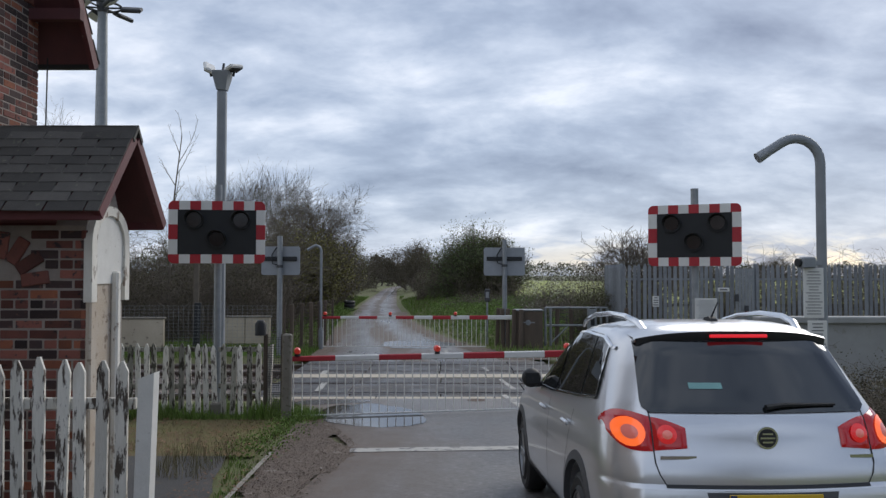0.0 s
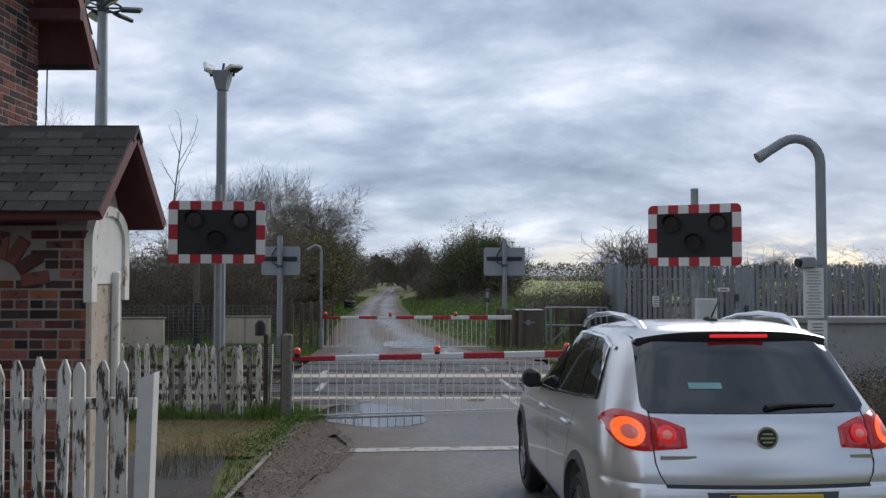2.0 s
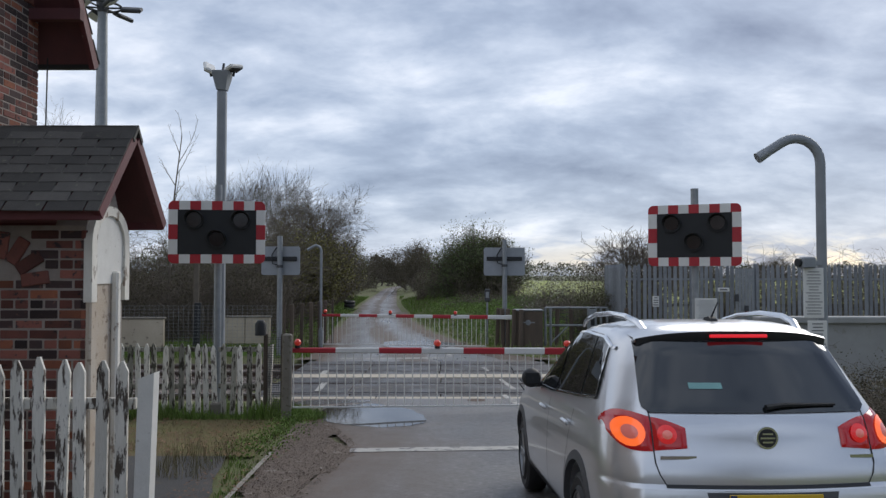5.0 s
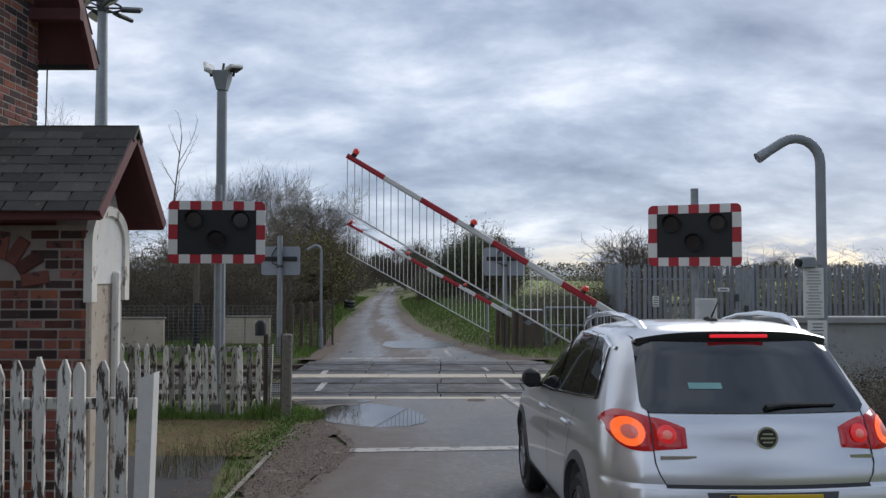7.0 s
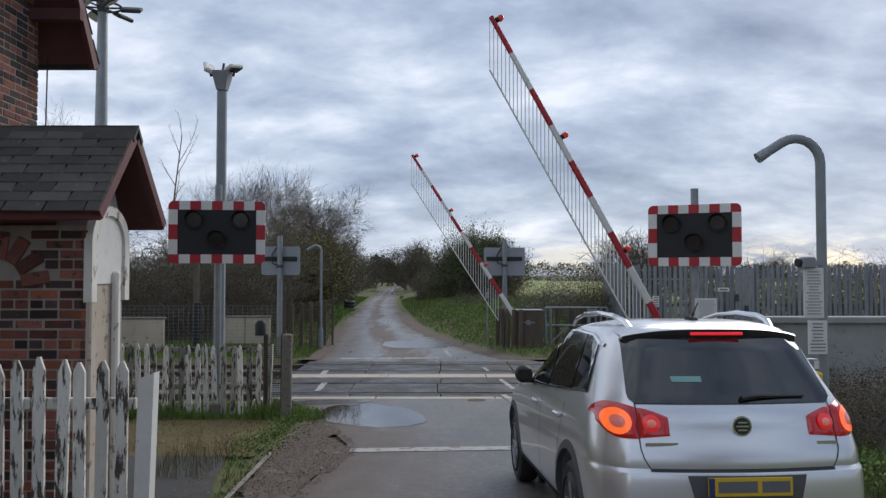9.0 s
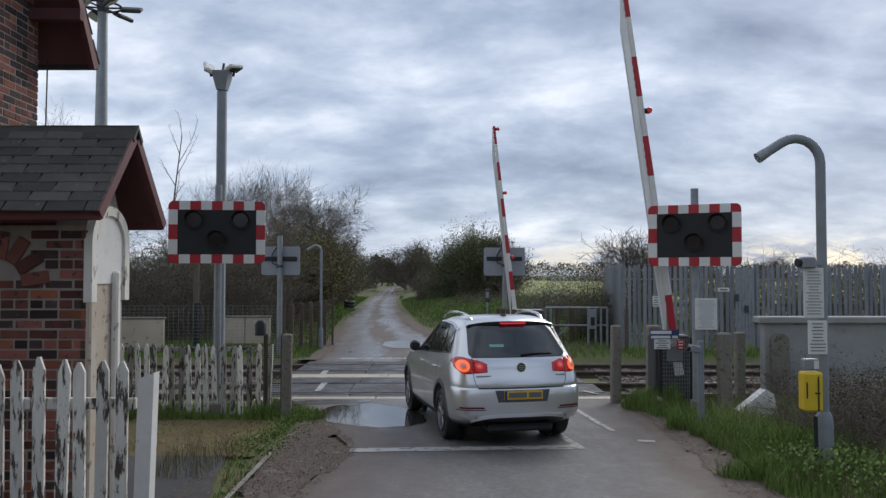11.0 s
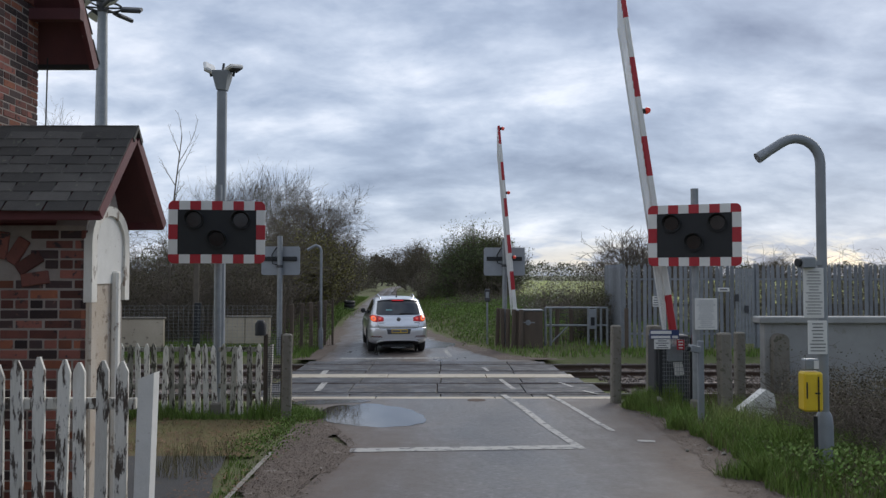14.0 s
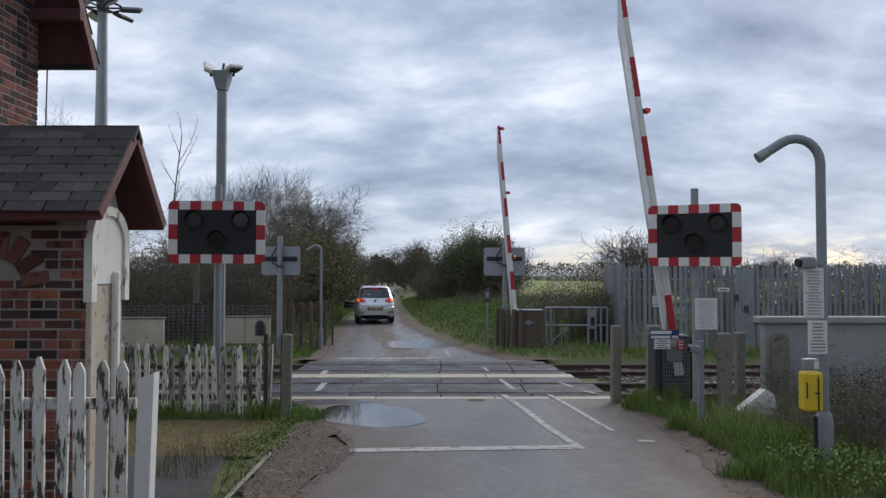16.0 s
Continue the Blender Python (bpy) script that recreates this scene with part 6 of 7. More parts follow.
def build_car():
    car = thing("car", pose(1.84, 4.33, 0.4), "silver compact SUV with lit tail lamps and dark windows", "car")
    bm = bmesh.new()
    zs = [0.22, 0.26, 0.30, 0.335, 0.37, 0.41, 0.45, 0.54, 0.62, 0.67, 0.72, 0.745, 0.762, 0.772, 0.785, 0.80, 0.82, 0.85, 0.88, 0.94, 1.00, 1.03, 1.06, 1.09, 1.12, 1.16, 1.20, 1.25, 1.30, 1.40, 1.50, 1.54, 1.58, 1.60, 1.62, 1.635, 1.648, 1.66, 1.67, 1.678, 1.684]
    rings = [[bm.verts.new((x, y, z)) for x, y in outline(z)] for z in zs]
    n = len(rings[0])
    for a, b in zip(rings, rings[1:]):
        for k in range(n):
            bm.faces.new((a[k], a[(k + 1) % n], b[(k + 1) % n], b[k]))
    bm.faces.new(rings[0][::-1])
    bm.faces.new(rings[-1])
    bmesh.ops.recalc_face_normals(bm, faces=bm.faces[:])
    body = part("body", bm, SILVER, car, "silver painted body", True)
    # wheel arches cut through the sides
    cut = new("arch_cutter", finish(tube([(-1.2, 0.955, 0.36), (-0.60, 0.955, 0.36)], 0.405, 40), "arch_cutter", TRIMBLACK))
    cut.parent = car
    bmc = bmesh.new()
    for s in (-1, 1):
        for y in (0.955, 3.56):
            bm_tube(bmc, [(s * 1.2, y, 0.36), (s * 0.60, y, 0.36)], 0.405, 40)
    bmesh.ops.recalc_face_normals(bmc, faces=bmc.faces[:])
    bmc.to_mesh(cut.data)
    bmc.free()
    md = body.modifiers.new("arches", "BOOLEAN")
    md.object, md.operation, md.solver = cut, "DIFFERENCE", "EXACT"
    bpy.context.view_layer.update()
    shaped = bpy.data.meshes.new_from_object(body.evaluated_get(bpy.context.evaluated_depsgraph_get()))
    body.modifiers.clear()
    body.data = shaped
    for p in shaped.polygons:
        p.use_smooth = True
    shaped.set_sharp_from_angle(angle=radians(32))
    bpy.data.objects.remove(cut)
    for s in (-1, 1):
        for y in (0.955, 3.56):
            bm = bmesh.new()
            prev = None
            for k in range(25):
                a = math.pi * (-0.10 + 1.20 * k / 24)
                ring = []
                for r, o in ((0.405, 0.012), (0.465, 0.004), (0.475, -0.03), (0.40, -0.03)):
                    yy, zz = y + r * math.cos(a), max(0.2, 0.36 + r * math.sin(a))
                    ring.append(bm.verts.new((s * (side_x(yy, zz) + o), yy, zz)))
                if prev:
                    for j in range(4):
                        bm.faces.new((prev[j], prev[(j + 1) % 4], ring[(j + 1) % 4], ring[j]))
                prev = ring
            bmesh.ops.recalc_face_normals(bm, faces=bm.faces[:])
            part("wheel_arch_trim", bm, ARCHGREY, car, "dark grey wheel arch trim", True)
            part("arch_liner", tube([(s * 0.62, y, 0.36), (s * 0.60, y, 0.36)], 0.40, 24), BLACK, car)
    # dark sill strip, and a black sheet painted as shadow below the bumper lip
    for s in (-1, 1):
        car_skin(side_pane(s, 0.23, 0.33, lambda z: 1.40, lambda z: 3.12, 0.012), TRIMBLACK, "sill_trim", car, "black sill trim")
    car_skin(rear_pane(0.225, 0.405, lambda z: -0.62, lambda z: 0.62, 0.014), TRIMBLACK, "bumper_underside", car, "black lower bumper insert")
    bm = bmesh.new()
    prev = None
    for k in range(25):
        x = -0.66 + 1.32 * k / 24
        z = 0.425 - 0.07 * (abs(x) / 0.66) ** 4
        y = rear_y(x, z) - 0.01
        ring = [bm.verts.new((x, y + dy, z + dz)) for dy, dz in ((0.02, -0.022), (-0.018, -0.018), (-0.018, 0.018), (0.02, 0.022))]
        if prev:
            for j in range(4):
                bm.faces.new((prev[j], prev[(j + 1) % 4], ring[(j + 1) % 4], ring[j]))
        prev = ring
    bmesh.ops.recalc_face_normals(bm, faces=bm.faces[:])
    part("bumper_lip", bm, SILVER, car, "silver bumper lip", True)
    # glass
    def glass_half(z):
        k = (z - 1.150) / (1.545 - 1.150)
        return 0.672 - 0.062 * k - 0.085 * max(0.0, 1 - k / 0.16) ** 2
    car_skin(rear_pane(1.165, 1.56, lambda z: -glass_half(z), glass_half, 0.010, 14, 24), TINTED, "rear_window", car, "dark tinted rear window")
    for s in (-1, 1):
        # the sill of the side windows climbs towards the tail
        low_edge = lambda y: float(np.interp(y, (0.7, 1.1, 2.0, 2.9), (1.215, 1.185, 1.135, 1.115)))
        top_edge = lambda y: float(np.interp(y, (0.74, 0.95, 1.5, 2.2, 2.5, 2.95), (1.50, 1.565, 1.585, 1.565, 1.47, 1.16)))
        for ya, yb, lean in ((0.70, 1.06, 0.10), (1.10, 1.86, 0.03), (1.91, 2.86, 0.0)):
            pane = []
            for v in np.linspace(0, 1, 8):
                row = []
                for u in np.linspace(0, 1, 14):
                    y = ya + lean * v + (yb - ya - lean * 0.6 * v) * u
                    z = low_edge(y) + (top_edge(y) - low_edge(y)) * v
                    row.append((s * (side_x(y, z) + 0.010), y, z))
                pane.append(row)
            car_skin(pane, TINTED, "side_window", car, "dark tinted side window")
        for edge, nm in ((low_edge, "belt_strip"), (top_edge, "window_trim")):
            bm = bmesh.new()
            prev = None
            for y in np.linspace(0.70, 2.90, 34):
                z = edge(y) + (-0.013 if edge is low_edge else 0.010)
                ring = [bm.verts.new((s * (side_x(y, z + b) + a), y, z + b)) for a, b in ((0.004, -0.010), (0.016, -0.007), (0.016, 0.007), (0.004, 0.010))]
                if prev:
                    for j in range(3):
                        bm.faces.new((prev[j], prev[j + 1], ring[j + 1], ring[j]))
                prev = ring
            bmesh.ops.recalc_face_normals(bm, faces=bm.faces[:])
            part(nm, bm, CHROME, car, "bright window surround", True)
        back = []
        for v in np.linspace(0, 1, 8):
            y = 0.685 + 0.10 * v
            z = low_edge(0.7) - 0.015 + (top_edge(0.80) - low_edge(0.7) + 0.02) * v
            back.append([(s * (side_x(y + d, z) + 0.014), y + d, z) for d in (0.0, 0.016)])
        car_skin(back, CHROME, "window_trim", car, "bright window surround")
        # door seams and handles
        for y, yt in ((1.18, 1.45), (2.05, 2.05)):
            car_skin(side_pane(s, 0.36, 1.07, lin(0.36, yt - 0.004, 1.07, y - 0.004), lin(0.36, yt + 0.004, 1.07, y + 0.004), 0.003, 12, 2), TRIMBLACK, "door_seam", car)
        for y in (1.33, 2.25):
            part("door_handle", box(s * (side_x(y, 0.96) + 0.022), y, 0.965, 0.03, 0.20, 0.035, bev=0.012), SILVER, car, "silver door handle")
        # mirror, roof rail
        bm = bmesh.new()
        bmesh.ops.create_uvsphere(bm, u_segments=16, v_segments=10, radius=1, matrix=Matrix.Translation((s * 0.935, 2.62, 1.165)) @ Matrix.Diagonal((0.085, 0.075, 0.085, 1)))
        mir = part("door_mirror", bm, TRIMBLACK, car, "dark door mirror", True)
        part("mirror_glass", box(s * 0.935, 2.553, 1.165, 0.12, 0.012, 0.10, bev=0.005), BLACK, mir, "dark mirror glass")
        part("mirror_foot", box(s * 0.86, 2.63, 1.11, 0.12, 0.06, 0.05, bev=0.01), TRIMBLACK, mir)
        rail = [(s * 0.50, 0.69, 1.618), (s * 0.515, 0.78, 1.668), (s * 0.54, 0.98, 1.708), (s * 0.555, 1.35, 1.728), (s * 0.565, 1.75, 1.715), (s * 0.565, 2.05, 1.675), (s * 0.56, 2.16, 1.625)]
        part("roof_rail", tube(rail, [0.020, 0.024, 0.021, 0.018, 0.018, 0.018, 0.016], 8), CHROME, car, "bright roof rail", True)
        # lamps: outer on the wing, inner on the tailgate
        def oval(xc, zc, rx, rz, off, n=20, rings=3, sweep=0.0):
            bm = bmesh.new()
            rows = []
            for q in range(rings + 1):
                f = q / rings
                row = []
                for k in range(n):
                    a = 2 * math.pi * k / n
                    x = s * min(0.838, xc + rx * f * math.cos(a))
                    z = zc + rz * f * math.sin(a) + sweep * (abs(x) - xc)
                    row.append(bm.verts.new((x, rear_y(x, z) - off - 0.012 * (1 - f * f), z)))
                rows.append(row)
            for a, b in zip(rows[1:], rows[2:]):
                for k in range(n):
                    bm.faces.new((a[k], a[(k + 1) % n], b[(k + 1) % n], b[k]))
            bm.faces.new(rows[1])
            for v in rows[0]:
                bm.verts.remove(v)
            bmesh.ops.recalc_face_normals(bm, faces=bm.faces[:])
            return bm

        def lamp_shape(xa, xb, inner):
            bm = bmesh.new()
            rows = []
            for j in range(11):
                v = j / 10
                row = []
                for k in range(15):
                    u = k / 14
                    ax = xa + (xb - xa) * u
                    # rounded ends: full height inside, narrowing outwards or inwards
                    if inner:
                        zt, zb = 1.140 - 0.055 * (1 - u) ** 1.5, 0.962 + 0.015 * (1 - u)
                    else:
                        zt = 1.142 + 0.035 * math.sin(min(1, u * 1.2) * math.pi / 2) - 0.08 * u ** 6
                        zb = 0.958 + 0.11 * u ** 5
                    z = zb + (zt - zb) * v
                    edge = min(u, 1 - u, v, 1 - v)
                    row.append(bm.verts.new((s * ax, rear_y(ax, z) - 0.004 - 0.018 * min(1, edge * 8), z)))
                rows.append(row)
            for a, b in zip(rows, rows[1:]):
                for k in range(14):
                    bm.faces.new((a[k], a[k + 1], b[k + 1], b[k]))
            bmesh.ops.recalc_face_normals(bm, faces=bm.faces[:])
            return bm

        outer = part("tail_lamp", lamp_shape(0.630, 0.846, False), TAILRED, car, "red tail lamp on the wing, lit", True)
        part("lamp_ring", oval(0.745, 1.060, 0.078, 0.078, 0.030), TAILGLOW, outer, "glowing orange-red ring", True)
        part("lamp_core", oval(0.745, 1.060, 0.040, 0.040, 0.038), TAILPALE, outer, "paler lamp centre", True)
        # inner lamps are unlit; ring and core get a weak emission to look brighter
        inner = part("tail_lamp", lamp_shape(0.442, 0.622, True), TAILRED, car, "red tail lamp on the tailgate, lit", True)
        part("lamp_ring", oval(0.553, 1.052, 0.054, 0.052, 0.030), TAILDIM, inner, "brighter red ring", True)
        part("lamp_core", oval(0.553, 1.052, 0.028, 0.026, 0.038), TAILPALE, inner, "paler lamp centre", True)
        car_skin(rear_pane(0.522, 0.542, lambda z: s * 0.66 - 0.15, lambda z: s * 0.66 + 0.15, 0.010, 2, 10), REFLECTOR, "reflector", car, "thin red reflector strip")
        car_skin(rear_pane(0.50, 0.51, lambda z: s * 0.66 - 0.18, lambda z: s * 0.66 + 0.17, 0.012, 2, 10), TRIMBLACK, "bumper_groove", car)
        car_skin(rear_pane(0.785, 1.175, lambda z: s * (0.626 - 0.05 * max(0, (0.92 - z) / 0.135) ** 2) - 0.004, lambda z: s * (0.626 - 0.05 * max(0, (0.92 - z) / 0.135) ** 2) + 0.004, 0.003, 8, 2), TRIMBLACK, "tailgate_seam", car)
    car_skin(rear_pane(0.770, 0.786, lambda z: -0.578, lambda z: 0.578, 0.003, 3, 24), TRIMBLACK, "tailgate_seam", car)
    # roof spoiler with the high brake lamp
    bm = bmesh.new()
    prev = None
    for k in range(21):
        x = -0.61 + 1.22 * k / 20
        bow = 0.13 * (x / 0.61) ** 2
        y = 0.435 + bow
        top = 1.632 - 0.05 * (abs(x) / 0.61) ** 3
        ring = [bm.verts.new((x, yy, zz)) for yy, zz in ((y + 0.24, top + 0.022), (y + 0.02, top), (y, top - 0.015), (y + 0.01, top - 0.032), (y + 0.10, top - 0.055))]
        if prev:
            for j in range(5):
                bm.faces.new((prev[j], prev[(j + 1) % 5], ring[(j + 1) % 5], ring[j]))
        prev = ring
    bmesh.ops.recalc_face_normals(bm, faces=bm.faces[:])
    sp = part("roof_spoiler", bm, SILVER, car, "silver roof spoiler over the rear window", True)
    bm = bmesh.new()
    prev = None
    for k in range(21):
        x = -0.60 + 1.20 * k / 20
        y = 0.428 + 0.13 * (x / 0.61) ** 2
        top = 1.621 - 0.05 * (abs(x) / 0.61) ** 3
        ring = [bm.verts.new((x, yy, zz)) for yy, zz in ((y + 0.16, top), (y, top), (y + 0.012, top - 0.045), (y + 0.07, top - 0.095))]
        if prev:
            for j in range(4):
                bm.faces.new((prev[j], prev[(j + 1) % 4], ring[(j + 1) % 4], ring[j]))
        prev = ring
    bmesh.ops.recalc_face_normals(bm, faces=bm.faces[:])
    part("spoiler_underside", bm, TRIMBLACK, sp, "black spoiler underside", True)
    part("high_brake_lamp", box(0, 0.433, 1.592, 0.355, 0.02, 0.020, bev=0.004), TAILHIGH, sp, "thin red brake lamp")
    # badge, plate, wiper, sticker, aerial
    y = rear_y(0, 1.03) - 0.012
    badge = part("badge", tube([(0, y + 0.012, 1.035), (0, y - 0.006, 1.035)], 0.062, 24), CHROME, car, "round chrome badge", True)
    part("badge_face", tube([(0, y - 0.004, 1.035), (0, y - 0.009, 1.035)], 0.051, 24), TRIMBLACK, badge, "dark badge face")
    for z, w in ((1.058, 0.058), (1.035, 0.084), (1.012, 0.058)):
        part("badge_bar", box(0, y - 0.011, z, w, 0.004, 0.010), CHROME, badge)
    for x, w in ((-0.50, 0.20), (0.55, 0.14)):
        yy = rear_y(x, 0.93) - 0.006
        part("lettering_bar", box(x, yy, 0.928, w, 0.006, 0.018, pose(0, 0, 0, 0, 0, -4 if x < 0 else 5)), CHROME, car)
    # no hollow here: the plate recess's shade is a flush dark grey sheet
    car_skin(rear_pane(0.600, 0.752, lin(0.60, -0.33, 0.752, -0.37), lin(0.60, 0.33, 0.752, 0.37), 0.003, 4, 12), ARCHGREY, "plate_recess", car, "shaded number plate recess")
    plate = part("number_plate", box(0, -0.010, 0.690, 0.52, 0.012, 0.111, bev=0.003), PLATEYEL, car, "yellow number plate")
    part("plate_edge", box(-0.24, -0.018, 0.690, 0.035, 0.004, 0.108), SIGNBLUE, plate, "blue band")
    part("plate_bar", box(-0.08, -0.018, 0.690, 0.24, 0.004, 0.065), INK, plate)
    part("plate_bar", box(0.155, -0.018, 0.690, 0.17, 0.004, 0.065), INK, plate)
    part("wiper", tube([(0.03, rear_y(0.03, 1.19) - 0.025, 1.195), (0.14, rear_y(0.14, 1.205) - 0.03, 1.208), (0.46, rear_y(0.46, 1.205) - 0.024, 1.205)], [0.018, 0.014, 0.008], 6), BLACK, car, "black rear wiper", True)
    car_skin(rear_pane(1.292, 1.326, lambda z: -0.37, lambda z: -0.18, 0.014, 2, 4), mat("pale_green_sticker", (0.22, 0.42, 0.40), (0.18, 0.36, 0.35), 5.0, 0.5, bump=0.0), "window_sticker", car, "pale green window sticker")
    aerial = part("aerial", prism([(0.80, 1.672), (0.98, 1.672), (0.93, 1.700), (0.86, 1.710), (0.82, 1.695)], 0, -0.022, 0.022), BLACK, car, "black roof aerial foot")
    part("aerial_rod", tube([(0, 0.86, 1.70), (0, 0.745, 1.80)], [0.007, 0.004], 6), BLACK, aerial, "thin black aerial rod")
    part("exhaust_box", box(0.0, 0.25, 0.25, 0.9, 0.25, 0.1, bev=0.03), BLACK, car)
    part("underbody", box(0, 2.2, 0.26, 1.35, 3.3, 0.10, bev=0.03), BLACK, car)
    tyre, rim, disc = wheel_meshes()
    wheels = []
    for s in (-1, 1):
        for y in (0.955, 3.56):
            wheel = new("wheel", tyre)
            wheel.parent = car
            m = pose(s * 0.895, y, 0.345, 0, 0, 0 if s < 0 else 180)
            wheel.matrix_basis = m
            tagged(wheel, "black tyre on a five-spoke alloy wheel")
            for nm, me in (("rim", rim), ("brake_disc", disc)):
                o = new(nm, me)
                o.parent = wheel
            wheels.append((wheel, m, s))
    return car, wheels


car, car_wheels = build_car()
CAR_ROWS = [(0.0, 1.82, 4.33, 2.4), (8.2, 1.82, 4.33, 2.4), (8.4, 1.82, 4.34, 2.45), (8.7, 1.83, 4.48, 2.7), (9.0, 1.848, 4.77, 3.5), (9.2, 1.84, 5.04, 4.3), (9.6, 1.77, 5.75, 6.4), (10.0, 1.63, 6.75, 8.6), (10.5, 1.37, 8.35, 11.0),
            (11.0, 1.04, 10.25, 12.5), (11.3, 0.85, 11.41, 12.6), (11.5, 0.68, 12.28, 12.0), (12.0, 0.27, 14.42, 10.8), (12.5, -0.13, 16.52, 9.6), (13.0, -0.52, 18.80, 9.2), (13.5, -0.89, 21.2, 8.9),
            (14.0, -1.32, 23.72, 8.6), (14.5, -1.77, 26.4, 8.3), (15.0, -2.25, 29.3, 7.8), (15.5, -2.66, 32.3, 7.2), (16.0, -3.02, 35.36, 6.75)]


def car_lie(y):
    """Height of the car's tail over the ground and its pitch, from the land under its axles."""
    a, b = land(y + 0.955), land(y + 3.56)
    pitch = math.atan2(b - a, 2.605)
    return a - 0.955 * math.sin(pitch) + 0.006, math.degrees(pitch)


# ---- grass, moss and weeds ----
def grass(name, count, where, low, high, material, label, seed, width=0.006, keep=None, lean=0.35):
    rnd = np.random.RandomState(seed)
    V, Fc = [], []
    (x0, x1), (y0, y1) = where
    n = 0
    while n < count:
        x, y = rnd.uniform(x0, x1), rnd.uniform(y0, y1)
        if keep and not keep(x, y):
            n += 1
            continue
        c = noise.noise((x * 1.6, y * 1.6, seed)) + 0.5 * noise.noise((x * 5, y * 5, seed))
        h = (low + (high - low) * rnd.rand()) * (0.75 + 0.7 * c)
        if h < 0.02:
            n += 1
            continue
        z = land(y) + verge(x, y) - 0.01
        a, b = rnd.uniform(0, 2 * math.pi), rnd.uniform(0, 2 * math.pi)
        dx, dy = math.cos(a) * width, math.sin(a) * width
        lx, ly = math.cos(b) * h * lean * rnd.rand(), math.sin(b) * h * lean * rnd.rand()
        k = len(V)
        V += [(x - dx, y - dy, z), (x + dx, y + dy, z), (x + dx * 0.7 + lx * 0.4, y + dy * 0.7 + ly * 0.4, z + h * 0.6), (x - dx * 0.7 + lx * 0.4, y - dy * 0.7 + ly * 0.4, z + h * 0.6), (x + lx, y + ly, z + h)]
        Fc += [(k, k + 1, k + 2, k + 3), (k + 3, k + 2, k + 4)]
        n += 1
    tagged(new(name, raw_mesh(name, V, Fc, material)), label, "grass", kind="stuff")


def off_road(gap):
    def keep(x, y):
        xl, xr = road_edges(y)
        return x < xl - gap or x > xr + gap
    return keep


right_bank = lambda x, y: x > 3.32 + 0.25 * noise.noise((y, 0, 4)) + max(0, 0.35 - abs(y - 12) * 0.1)
grass("grass", 26000, ((3.0, 7.0), (6.5, 14.6)), 0.04, 0.22, BLADE, "rough green verge grass beside the road", 1, 0.006, right_bank)
grass("dry_grass", 9000, ((3.3, 7.0), (6.5, 14.6)), 0.06, 0.30, DRYBLADE, "dead straw-coloured grass in the verge", 2, 0.004, right_bank, 0.8)
tuft = lambda cx, cy, r: (lambda x, y: math.hypot(x - cx, y - cy) < r)
grass("grass", 5000, ((3.1, 4.2), (13.2, 14.4)), 0.22, 0.50, BLADE, "thick dark grass tuft round the concrete posts", 3, 0.006, tuft(3.6, 13.8, 0.5), 0.6)
grass("grass", 5000, ((3.9, 5.0), (8.6, 10.8)), 0.20, 0.50, BLADE, "long grass round the swan-neck post", 4, 0.006, tuft(4.35, 9.7, 0.75), 0.7)
grass("grass", 7000, ((-5.4, -2.3), (12.55, 13.5)), 0.08, 0.32, BLADE, "grass along the foot of the picket fence", 5, 0.006, None, 0.6)
grass("dry_grass", 2500, ((-5.2, -2.3), (9.8, 13.2)), 0.04, 0.14, DRYBLADE, "dead grass and litter before the fence", 6, 0.006, None, 0.9)
grass("grass", 3600, ((-2.75, -1.95), (7.0, 12.9)), 0.03, 0.14, BLADE, "weeds along the concrete edging", 7, 0.006, lambda x, y: -2.15 - 0.2 * (y - 7.5) < x < -1.93 - 0.06 * (y - 7) and noise.noise((x * 2, y * 2, 1)) > -0.15, 0.8)
grass("grass", 3000, ((-2.6, -1.75), (12.2, 13.8)), 0.06, 0.24, BLADE, "weeds round the concrete post", 8, 0.006, tuft(-2.3, 12.8, 0.45), 0.8)
grass("grass", 30000, ((-9.0, -3.4), (22.6, 70)), 0.06, 0.26, BLADE, "green roadside grass along the far lane", 9, 0.014, off_road(0.25))
grass("grass", 42000, ((-3.5, 9.0), (22.6, 62)), 0.06, 0.28, BLADE, "green roadside bank along the far lane", 10, 0.014, off_road(0.35))
grass("dry_grass", 9000, ((-2, 9.0), (22.5, 60)), 0.06, 0.30, DRYBLADE, "straw-coloured grass on the far bank", 11, 0.010, off_road(0.35))
grass("grass", 9000, ((-13, -3.9), (22.4, 26)), 0.06, 0.28, BLADE, "grass at the foot of the station fence", 12, 0.010, None)
grass("grass", 4000, ((5.4, 15), (22.6, 24.6)), 0.06, 0.3, BLADE, "grass at the foot of the palisade fence", 13, 0.010, None)


# uneven tufts along the muddy edge and pale long grass behind them
tuft_rnd = random.Random(12)
for k in range(16):
    ty = tuft_rnd.uniform(7.6, 13.6)
    tx, tr = road_edges(ty)[1] + tuft_rnd.uniform(0.12, 0.75), tuft_rnd.uniform(0.14, 0.34)
    grass("grass", 700, ((tx - tr, tx + tr), (ty - tr, ty + tr)), 0.10, 0.34, BLADE, "grass tuft creeping over the muddy edge", 200 + k, 0.004, tuft(tx, ty, tr), 0.9)
grass("dry_grass", 5200, ((3.9, 5.4), (8.9, 12.8)), 0.18, 0.55, PALEBLADE, "long pale green grass in the verge", 17, 0.0035, lambda x, y: noise.noise((x * 1.3, y * 1.3, 8)) > -0.1, 0.8)
